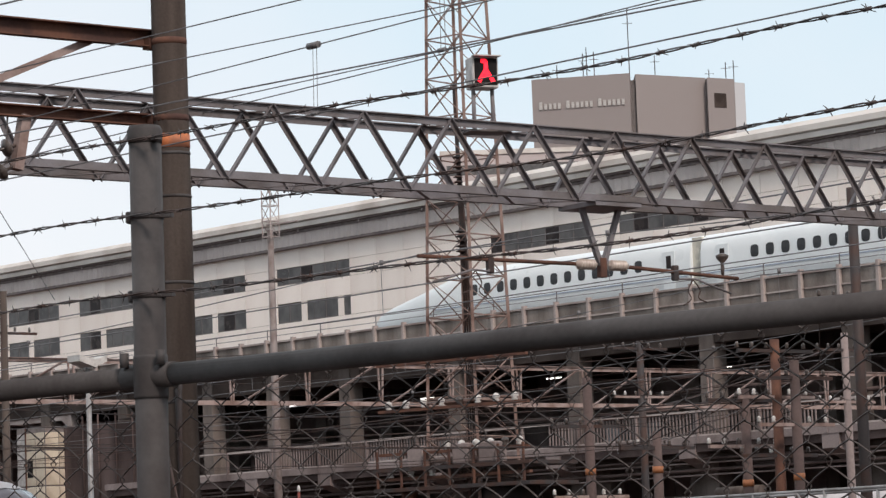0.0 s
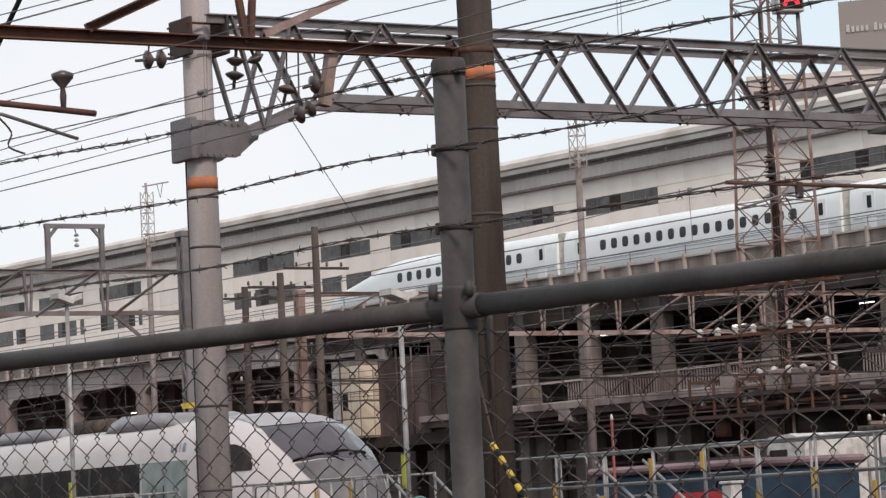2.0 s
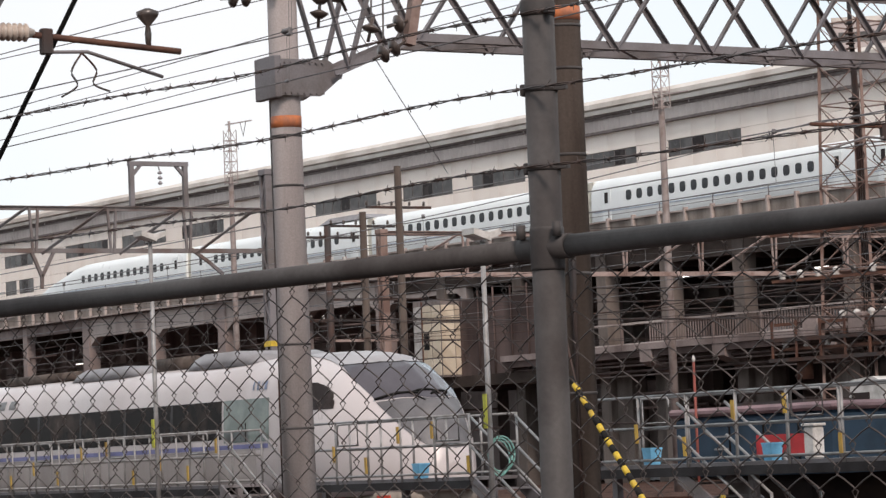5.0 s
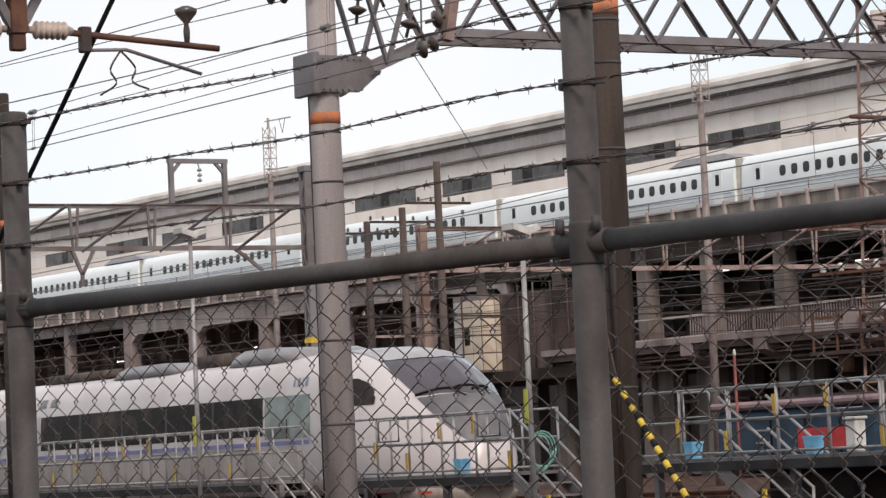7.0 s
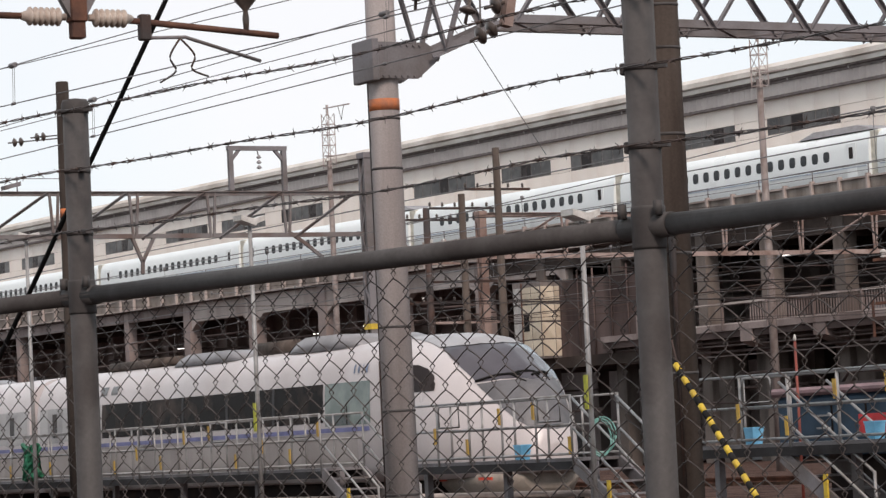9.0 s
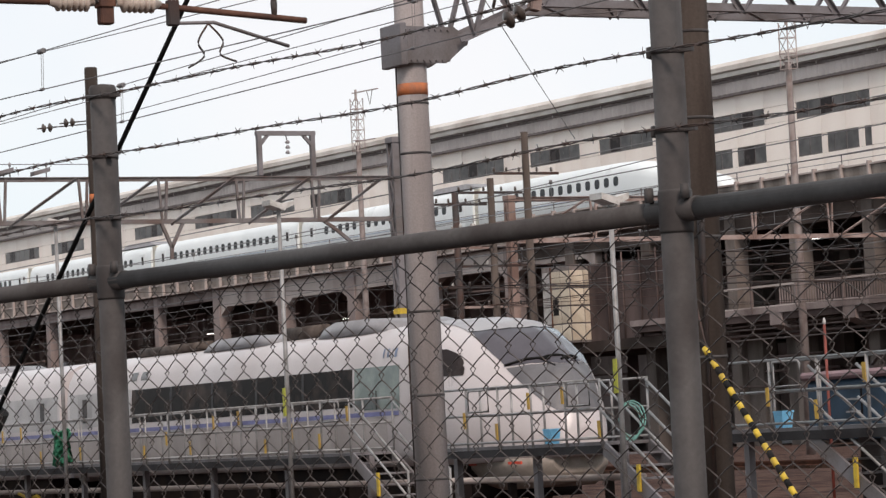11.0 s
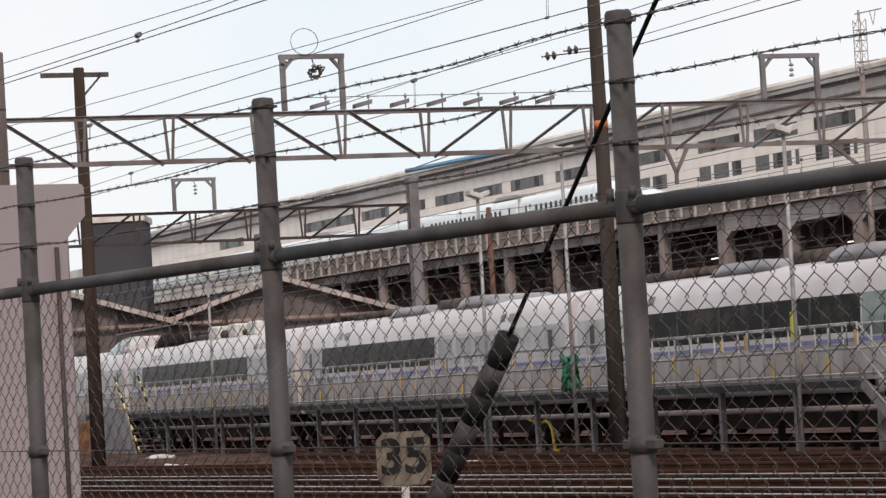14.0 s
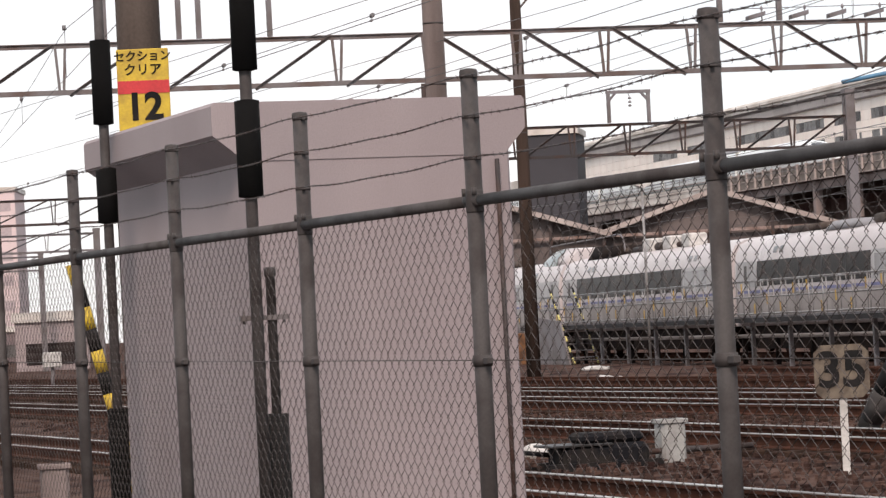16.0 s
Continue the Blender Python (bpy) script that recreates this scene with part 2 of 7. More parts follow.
    def turned(self, x, y, outline, n=16):
        """A body of revolution about an upright axis, from (radius, height) pairs."""
        return self.loft([[(x + r * math.cos(2 * math.pi * j / n), y + r * math.sin(2 * math.pi * j / n), z) for j in range(n)] for r, z in outline], True, True, True, True)

    def mesh(self, name, mat):
        me = bpy.data.meshes.new(name)
        me.from_pydata(self.v, [], self.f)
        me.polygons.foreach_set("use_smooth", self.smooth)
        if mat:
            me.materials.append(mat)
        me.update()
        bm = bmesh.new()
        bm.from_mesh(me)
        bmesh.ops.recalc_face_normals(bm, faces=bm.faces)
        bm.to_mesh(me)
        bm.free()
        return me


def part(name, form, mat, parent, label="", at=None, kind=""):
    """Links a form (or a mesh already made) as one object under a thing or a part."""
    ob = new(name, form.mesh(name, mat) if isinstance(form, Form) else form)
    ob.parent = parent
    if at is not None:
        ob.matrix_basis = at
    return tagged(ob, label, kind=kind)


def thing(name, label, category, at=None, group="", kind=""):
    ob = new(name)
    ob.empty_display_size = 0.2
    if at is not None:
        ob.matrix_basis = at
    return tagged(ob, label, category, group, kind)


def solid(name, form, mat, label, category, at=None, group="", kind=""):
    ob = new(name, form.mesh(name, mat))
    if at is not None:
        ob.matrix_basis = at
    return tagged(ob, label, category, group, kind)


def sag_wire(p, q, sag=0.0, n=9):
    p, q = Vector(p), Vector(q)
    return [p.lerp(q, i / (n - 1)) - Vector((0, 0, sag * 4 * (i / (n - 1)) * (1 - i / (n - 1)))) for i in range(n)]


def rounded(pts, n=5):
    """A smooth line through points (Catmull-Rom)."""
    p = [Vector(q) for q in (pts[0], *pts, pts[-1])]
    out = []
    for i in range(1, len(p) - 2):
        for k in range(n):
            u = k / n
            out.append(0.5 * (2 * p[i] + (p[i + 1] - p[i - 1]) * u + (2 * p[i - 1] - 5 * p[i] + 4 * p[i + 1] - p[i + 2]) * u * u + (3 * p[i] - p[i - 1] - 3 * p[i + 1] + p[i + 2]) * u ** 3))
    return out + [p[-1]]


def wire(name, pts, r, mat=None, group="overhead wires", label="dark overhead wire strung along the tracks"):
    return solid(name, Form().tube(pts, r, 5, False), mat or LINE, label, "wire", group=group)


def shared(name, *args, **kw):
    """A material made once and then found by its name."""
    return bpy.data.materials.get(name) or material(name, *args, **kw)

# ---- ground and tracks ----
def ground():
    f = Form()
    xs = [-3000, -900, -400, -220, -150] + [-120 + 2.0 * i for i in range(56)] + [0, 40, 150, 600, 3000]
    ys = [-3000, -600, -100, -20, -4, 2.0] + [4.0 + 1.0 * i for i in range(24)] + [30, 40, 60, 90, 150, 400, 1200, 3000]
    v = []
    for y in ys:
        for x in xs:
            near = -121 < x < -9 and 3 < y < 28
            v.append((x, y, 0.05 * noise.noise((x * 0.4, y * 0.9, 0)) - (0.03 if near else 0.06)))
    n = len(xs)
    f.add(v, [(j * n + i, j * n + i + 1, (j + 1) * n + i + 1, (j + 1) * n + i) for j in range(len(ys) - 1) for i in range(n - 1)], True)
    solid("ground", f, BALLAST, "brown and grey ballast of the rail yard", "ground", kind="structure")
    road = Form().box(-60, 60, -12, -2.0, -0.05, 0.02)
    solid("road", road, ASPHALT, "dark asphalt road beside the yard fence", "road", at=pose(-4.8, 3.174, 0, 0, 0, 8.53), kind="structure")


def rail_form(x0, x1):
    shape = [(-0.065, 0), (0.065, 0), (0.065, 0.012), (0.012, 0.03), (0.01, 0.105), (0.033, 0.115), (0.033, 0.148), (-0.033, 0.148), (-0.033, 0.115), (-0.01, 0.105), (-0.012, 0.03), (-0.065, 0.012)]
    return Form().loft([[(x, y, z) for y, z in shape] for x in (x0, x1)], True, True)


def track(y, label, x0=-150.0, x1=-5.0, shiny=True, group="tracks of the yard", turn=0.0):
    """A track through (-40, y); turn swings it about that place."""
    t = thing("railway_track", label, "railway track", pose(-40, y, 0.0, 0, 0, turn) @ pose(40, 0, 0), group)
    rail = rail_form(x0, x1).mesh("rail", RAILSIDE)
    head = Form().box(x0, x1, -0.0345, 0.0345, 0.14, 0.154, 0.004).mesh("rail_head", RAILTOP if shiny else RAILSIDE)
    for side in (-0.5335, 0.5335):
        r = part("rail", rail, None, t, at=pose(0, side, 0.02))
        part("running_surface", head, None, r, "polished rail head" if shiny else "")
    sl = Form().box(-0.1, 0.1, -1.0, 1.0, -0.1, 0.03, 0.015).mesh("sleeper", SLEEPER)
    x = x1 - 3
    while x > -75:
        part("sleeper", sl, None, t, at=pose(x + random.uniform(-0.03, 0.03), random.uniform(-0.03, 0.03), 0.0, 0, 0, random.uniform(-1, 1)))
        x -= 0.64
    rest = Form()
    while x > x0:
        rest.box(x - 0.1, x + 0.1, -1.0, 1.0, -0.1, 0.03)
        x -= 0.64
    part("far_timber", rest, SLEEPER, t, kind="stuff")
    return t


def stones():
    f = Form()
    rnd = random.Random(5)
    for i in range(16000):
        x = -16 - 44 * rnd.random() ** 1.3
        y = rnd.uniform(4.0, 22)
        r = rnd.uniform(0.02, 0.055)
        z = rnd.uniform(-0.02, 0.02)
        k = rnd.uniform(0, 6)
        v = [(x + r * math.cos(k + a) * rnd.uniform(0.7, 1.2), y + r * math.sin(k + a), z + h * r) for h in (0, 0.8) for a in (0, 1.6, 3.1, 4.7)]
        f.add(v, [(0, 1, 5, 4), (1, 2, 6, 5), (2, 3, 7, 6), (3, 0, 4, 7), (4, 5, 6, 7)])
    solid("ballast_stones", f, BALLAST, "loose brown ballast stones between the tracks", "ballast", kind="stuff")


ground()
for yy, shiny in ((3.55, True), (9.1, True), (13.6, True), (16.3, True), (20.4, False)):
    track(yy, "narrow-gauge railway track with worn shiny rails on ballast" if shiny else "rusty siding track on brown ballast", shiny=shiny, turn=8.42)
for yy, zz in ((22.3, 0.0), (22.75, 0.0), (18.2, 0.0)):
    t = thing("spare_rail", "rusty spare rail lying on the ballast", "rail", pose(-40, yy, zz, 0, 0, 8.42 if yy < 20 else 2.0), "spare rails")
    part("rail", rail_form(-32, 12), RAILSIDE, t)
track(27.8, "siding under the parked express train", shiny=False)
track(57.5, "siding before the viaduct columns", shiny=False)
stones()


# ---- the fence ----
def fence_at(s, z, out=0.0):
    """A place on the fence, s metres along it from the first post."""
    return Vector((-4.8 - 0.989 * s + 0.1483 * out, 3.174 - 0.1483 * s - 0.989 * out, z + 0.005 * s))


RAIL_Z = 1.898
S0, S1 = -3.0, 16.6


def fence():
    t = thing("chain_link_fence", "grey chain-link fence of steel pipes with three strands of barbed wire", "fence")
    post = Form().turned(0, 0, [(0.0303, -0.1), (0.0303, 2.345)], 20).mesh("post", GALV)
    cap = Form().turned(0, 0, [(0.0322, 2.33), (0.0328, 2.336), (0.0328, 2.352), (0.029, 2.36), (0.004, 2.364)], 20).mesh("cap", GALV)
    sleeve = Form().tube([(-0.065, 0, -0.003), (0.065, 0, -0.003)], 0.0232, 16)
    sleeve.turned(0, 0, [(0.0318, -0.045), (0.0325, -0.04), (0.0325, 0.03), (0.0318, 0.035)], 18)
    sleeve.tube([(0.05, -0.02, 0.015), (0.05, -0.02, 0.042)], 0.009, 6).tube([(-0.05, -0.02, 0.015), (-0.05, -0.02, 0.042)], 0.009, 6)
    sleeve = sleeve.mesh("sleeve", GALV)
    clamp = Form().turned(0, 0, [(0.0316, -0.006), (0.0318, 0.0), (0.0316, 0.006)], 16).box(0.026, 0.052, -0.007, 0.007, -0.004, 0.004).box(-0.04, -0.028, -0.01, 0.01, -0.011, 0.011, 0.002).mesh("clamp", GALV)
    band = Form().turned(0, 0, [(0.035, -0.02), (0.035, 0.02)], 16).box(-0.075, 0.075, -0.012, 0.012, -0.012, 0.012, 0.003).mesh("collar", GALV)
    for i in range(-1, 9):
        p = part("post", post, None, t, at=Matrix.Translation(fence_at(2 * i, 0)) @ pose(0, 0, 0, random.uniform(-0.25, 0.25), random.uniform(-0.25, 0.25), 8.53))
        part("cap", cap, None, p)
        part("sleeve", sleeve, None, p, at=pose(0, 0, RAIL_Z))
        for h in (0.146, 0.293, 0.435):
            part("clamp", clamp, None, p, at=pose(0, 0, RAIL_Z + h, 0, 0, random.uniform(-25, 25)))
        for z in (1.33, 0.28):
            part("collar", band, None, p, at=pose(0, 0, z))
    for i in range(-1, 8):
        r = Form().tube([fence_at(2 * i, RAIL_Z - 0.003), fence_at(2 * i + 2, RAIL_Z - 0.003)], 0.0205, 18)
        part("top_rail", r, GALV, t)
    for z in (1.33, 0.28):
        part("tension_wire", Form().tube([fence_at(S0, z, -0.034), fence_at(S1, z, -0.034)], 0.002, 6), WIRE, t)
    # Woven wires: each zigzags up the fence and hooks round its neighbours.
    f = Form()
    pitch = 0.0395
    z0, z1 = 0.06, RAIL_Z + 0.004
    rows = int((z1 - z0) / pitch)
    rnd = random.Random(3)
    for k in range(int((S1 - S0) / pitch)):
        s = S0 + k * pitch
        pts, last = [], None
        for j in range(rows + 1):
            right = (j + k) % 2
            z = z1 - j * pitch + rnd.uniform(-0.0015, 0.0015)
            w = s + (pitch + 0.0035 if right else -0.0035) + 0.003 * math.sin(z * 5 + k * 0.15) + rnd.uniform(-0.0015, 0.0015)
            if last:
                for u, v in ((0.3, 0.44), (0.64, 0.76)):
                    pts.append(fence_at(last[0] + (w - last[0]) * v, last[1] - 0.0055 + (z - last[1] + 0.011) * u, -0.036))
            for dz in (0.0055, -0.0055):
                lean = 0.0022 if (dz > 0) == bool(right) else -0.0022
                pts.append(fence_at(w, z + dz, -0.036 + lean * 1.6))
            last = (w, z)
        f.tube(pts, 0.0016, 4, False)
    part("woven_mesh", f, WIRE, t, "diamond mesh of weathered galvanised wire", kind="stuff")
    for h in (0.146, 0.293, 0.435):
        g = Form()
        step, sagged = 0.02, 0.012
        n = int((S1 - S0) / step)
        base = [fence_at(S0 + i * step, RAIL_Z + h - sagged * math.sin(math.pi * (((S0 + i * step) / 2) % 1)) ** 2 + 0.003 * math.sin(i * 0.13 + h * 40), 0.036) for i in range(n)]
        for ph in (0, math.pi):
            g.tube([p + Vector((0.0005, 0.0015 * math.cos(i * 0.9 + ph), 0.0019 * math.sin(i * 0.9 + ph))) for i, p in enumerate(base)], 0.0014, 4, False)
        for i in range(3, n - 3, 4):
            p = base[i] + Vector((rnd.uniform(-0.006, 0.006), 0, 0))
            g.tube([p - Vector((0.008, 0, 0.0006)), p + Vector((0.008, 0, 0.0006))], 0.0032, 6)
            for c in (0, 1.57, 3.14, 4.71):
                c += rnd.uniform(-0.4, 0.4) + i
                tip = p + Vector((rnd.uniform(-0.01, 0.01), 0.0125 * math.cos(c), rnd.uniform(0.007, 0.0125) * math.sin(c)))
                g.tube([p, tip], 0.001, 3, False, [0.0014, 0.0006])
        part("barbed_wire", g, BARB, t, "twisted barbed wire", kind="stuff")


fence()


# ---- line-side hut, its neighbours and signs ----
def hut():
    m = pose(-16.85, 2.35, 0, 0, 0, 8.53)  # x along the fence, y towards the tracks
    h = thing("equipment_hut", "pinkish white concrete equipment hut with a flat overhanging roof", "hut", m)
    L, W, H = 2.85, 1.555, 2.46
    part("wall", Form().box(-L, 0, 0, W, -0.1, H + 0.02, 0.015), HUTWALL, h)
    rings = []
    for z, o, e in ((H - 0.02, 0.0, -0.03), (2.585, 0.18, 0.10), (2.745, 0.18, 0.10), (2.765, 0.165, 0.085)):
        rings.append([(-L - o * 0.45, -o, z), (0.006, -o, z), (0.006, W + e, z), (-L - o * 0.45, W + e, z)])
    part("roof", Form().loft(rings, True, True), HUTWALL, h, "thick roof slab with a slanting underside")
    ring = Form()
    ring.tube([(-0.8 + 0.055 * math.cos(a), 0.9, 2.765 + 0.055 * math.sin(a)) for a in [k * math.pi / 10 for k in range(11)]], 0.014, 8)
    part("lifting_eye", ring, PALECON, h)
    part("drain_pipe", Form().tube([(0.03, W - 0.09, 0.0), (0.03, W - 0.09, H - 0.05)], 0.014, 8), DARKSTEEL, h)


def marker_post(x, y, gap_z, label):
    """A slim galvanised pole with black sleeves."""
    t = thing("sleeved_pole", label, "pole", pose(x, y, 0), "sleeved poles beside the hut")
    part("pole", Form().turned(0, 0, [(0.03, -0.05), (0.03, 4.6)], 12), GALV, t)
    for z0, z1 in gap_z:
        part("sleeve", Form().turned(0, 0, [(0.035, z0), (0.062, z0 + 0.006), (0.062, z1 - 0.006), (0.035, z1)], 16), shared("matt_black_plastic", (0.006, 0.006, 0.006), None, 0.9, shine=0.1), t, "black plastic sleeve")
    return t


hut()
marker_post(-15.05, 2.115, ((2.16, 2.64), (2.78, 3.4)), "slim grey pole with black sleeves beside the hut")
marker_post(-18.9, 1.79, ((2.21, 2.55), (2.81, 3.33), (0.0, 1.09)), "slim grey pole with black sleeves at the hut's end")


def stub_post():
    t = thing("cable_riser", "short grey cable riser with a black base sleeve", "pole", pose(-15.13, 2.20, 0))
    part("pipe", Form().turned(0, 0, [(0.024, 0), (0.024, 1.77), (0.03, 1.775), (0.03, 1.81), (0.02, 1.82)], 12), GALV, t)
    part("sleeve", Form().turned(0, 0, [(0.058, 0), (0.058, 1.1)], 14), BLACK, t, "black plastic sleeve")
    part("bracket", Form().box(-0.03, 0.03, -0.16, 0.08, 1.56, 1.585).tube([(-0.0, -0.14, 1.545), (0, -0.14, 1.605)], 0.008, 6).tube([(0, 0.06, 1.545), (0, 0.06, 1.605)], 0.008, 6), STEEL, t)


stub_post()


def letters(text, size, mat, parent, at, depth=0.006, name="lettering", bold=0.0):
    cu = bpy.data.curves.new(name, "FONT")
    cu.body, cu.size, cu.extrude, cu.align_x, cu.align_y = text, size, depth, "CENTER", "CENTER"
    cu.offset = bold
    tmp = bpy.data.objects.new(name, cu)
    scene.collection.objects.link(tmp)
    me = bpy.data.meshes.new_from_object(tmp.evaluated_get(bpy.context.evaluated_depsgraph_get()))
    bpy.data.objects.remove(tmp)
    me.materials.clear()
    me.materials.append(mat)
    return part(name, me, None, parent, at=at)


def speed_board():
    t = thing("number_board", "weathered square track board with black numerals on a white post", "sign", pose(-26.5, 9.0, 0, 0, 0, 71))
    f = Form()
    w, z0, z1, c = 0.245, 0.655, 1.135, 0.07
    out = [(-w + c, z0), (w - c, z0), (w, z0 + c), (w, z1 - c), (w - c, z1), (-w + c, z1), (-w, z1 - c), (-w, z0 + c)]
    f.loft([[(x, y, z) for x, z in out] for y in (0.0, 0.02)], True, True)
    part("board", f, SIGNFACE, t)
    part("post", Form().box(-0.035, 0.035, 0.02, 0.06, -0.1, 0.9, 0.005), WHITEPLASTIC, t, "white painted post")
    letters("35", 0.44, BLACK, t, pose(0, -0.003, 0.9, 90, 0, 0), 0.003, "numeral", 0.012)


speed_board()


def section_sign():
    """A yellow board on a broad brown pole."""
    t = thing("section_sign", "yellow board with black writing and red band on brown pole", "sign", pose(-23.9, 2.60, 0, 0, 0, 83.6))
    part("pole", Form().turned(-0.02, 0.22, [(0.175, -0.1), (0.165, 9.0)], 24), BROWN, t, "thick brown pole")
    part("board", Form().box(-0.2, 0.2, -0.02, 0.0, 2.98, 3.735, 0.006), YELLOW, t)
    part("band", Form().box(-0.198, 0.198, -0.024, -0.02, 3.39, 3.49), RED, t, "red band")
    letters("セクション", 0.088, BLACK, t, pose(0, -0.023, 3.675, 90, 0, 0), 0.002, "upper_writing", 0.0015)
    letters("クリア", 0.098, BLACK, t, pose(0, -0.023, 3.57, 90, 0, 0), 0.002, "lower_writing", 0.0015)
    letters("12", 0.29, BLACK, t, pose(0, -0.023, 3.28, 90, 0, 0), 0.002, "numeral", 0.009)
    part("strap", Form().turned(-0.02, 0.22, [(0.178, 3.6), (0.178, 3.63)], 24), STEEL, t)


section_sign()


# ---- poles ----
def pole(name, x, y, r0, r1, z1, mat, label, band=None, straps=(), group="line-side poles", octagon=False):
    t = thing(name, label, "pole", pose(x, y, 0), group)
    n = 20
    part("shaft", Form().turned(0, 0, [(r0, -0.3), (r0 + (r1 - r0) * 0.5, z1 * 0.5), (r1, z1 - 0.02), (r1 * 0.9, z1)], n), mat, t)
    for b in ([band] if band else []):
        rr = r0 + (r1 - r0) * b[0] / z1 + 0.004
        part("marker_band", Form().turned(0, 0, [(rr, b[0]), (rr, b[1])], n), ORANGE, t, "orange marker band")
    for z in straps:
        rr = r0 + (r1 - r0) * z / z1 + 0.006
        part("strap", Form().turned(0, 0, [(rr - 0.003, z - 0.014), (rr, z), (rr - 0.003, z + 0.014)], n).box(-rr - 0.03, -rr + 0.01, -0.02, 0.02, z - 0.02, z + 0.02), GALV, t)
    return t


POLE_A = (-23.75, 15.95)
pa = pole("rusty_pole", *POLE_A, 0.175, 0.145, 15.0, BROWN, "tall dark brown rust-stained catenary pole with an orange band", (5.55, 5.68), (5.5, 5.1, 4.3, 3.2, 2.1))
part("cable_pipe", Form().tube([(0.17, -0.12, 0), (0.185, -0.13, 3.3), (0.17, -0.1, 3.55)], 0.035, 8), DARKSTEEL, pa)
MAST_B = (-32.6, 17.84)
pb = pole("concrete_mast", *MAST_B, 0.205, 0.16, 11.5, CONPOLE, "grey spun-concrete mast with an orange band", (5.6, 5.74), (5.5, 4.9, 3.0, 2.0, 1.0))
part("cable_pipe", Form().tube([(-0.16, -0.13, 0), (-0.145, -0.125, 6.0)], 0.02, 8).tube([(-0.13, -0.16, 0.9), (-0.13, -0.16, 2.6)], 0.014, 8), DARKSTEEL, pb)
pole("brown_pole", -53.85, 22.6, 0.165, 0.12, 8.75, shared("dark_stained_pole", (0.058, 0.046, 0.04), (0.032, 0.025, 0.022), 0.85, 0, 3, 0.7, 0.002, 40, streak=1, shine=0.15), "brown stained pole with an orange band", (6.2, 6.36), (5.0, 3.4))
pg = pole("timber_pole", -79.2, 18.6, 0.19, 0.14, 10.4, shared("dark_timber", (0.06, 0.04, 0.032), (0.035, 0.025, 0.02), 0.9, 0, 3, 0.7, streak=1, shine=0.1), "dark timber pole with a crossarm", None, (7.6, 6.4))
part("crossarm", Form().bar((-0.05, -1.0, 10.22), (-0.05, 0.8, 10.22), 0.1, 0.12).bar((-0.05, 0.6, 10.2), (-0.05, 0.05, 9.6), 0.05), BROWN, pg)
ph = pole("concrete_pole", -49.1, 10.13, 0.19, 0.165, 7.29, shared("brownish_concrete", (0.15, 0.12, 0.112), (0.085, 0.066, 0.061), 0.9, 0, 2, 0.6, streak=1, shine=0.2), "plain grey concrete pole", None, (6.36, 5.37))
part("cable_pipe", Form().tube([(-0.1, -0.2, 0), (-0.09, -0.18, 5.4)], 0.05, 8), DARKSTEEL, ph)


# ---- guys ----
def striped_guard(p, q, r, bands, mats, name, label):
    t = thing(name, label, "guy guard")
    p, q = Vector(p), Vector(q)
    for i in range(bands):
        a, b = p.lerp(q, i / bands), p.lerp(q, (i + 1) / bands)
        part("band", Form().tube([a, b], r, 14), mats[i % 2], t)
    return t


top_a = Vector((*POLE_A, 14.6))
foot = Vector((-33.0, 11.38, -0.1))
g = striped_guard(foot, foot.lerp(top_a, 0.145), 0.125, 7, (BLACK, material("faded_grey_band", (0.045, 0.04, 0.039), (0.026, 0.023, 0.022), 0.8, 0, 6)), "guy_wire", "black guy wire in a thick banded protective tube")
part("wire", Form().tube([foot.lerp(top_a, 0.14), top_a], 0.026, 8), BLACK, g)
g = striped_guard((-20.98, 15.5, -0.1), (-23.2, 15.5, 2.23), 0.028, 37, (BLACK, YELLOW), "guy_wire", "guy wire in a yellow and black striped guard")
part("wire", Form().tube([(-23.1, 15.5, 2.13), (-23.72, 15.75, 2.9)], 0.012, 6), DARKSTEEL, g)


striped_guard((-22.0, 2.33, -0.1), (-22.0, 1.82, 2.05), 0.044, 14, (BLACK, YELLOW), "striped_post", "leaning yellow and black striped guard post")


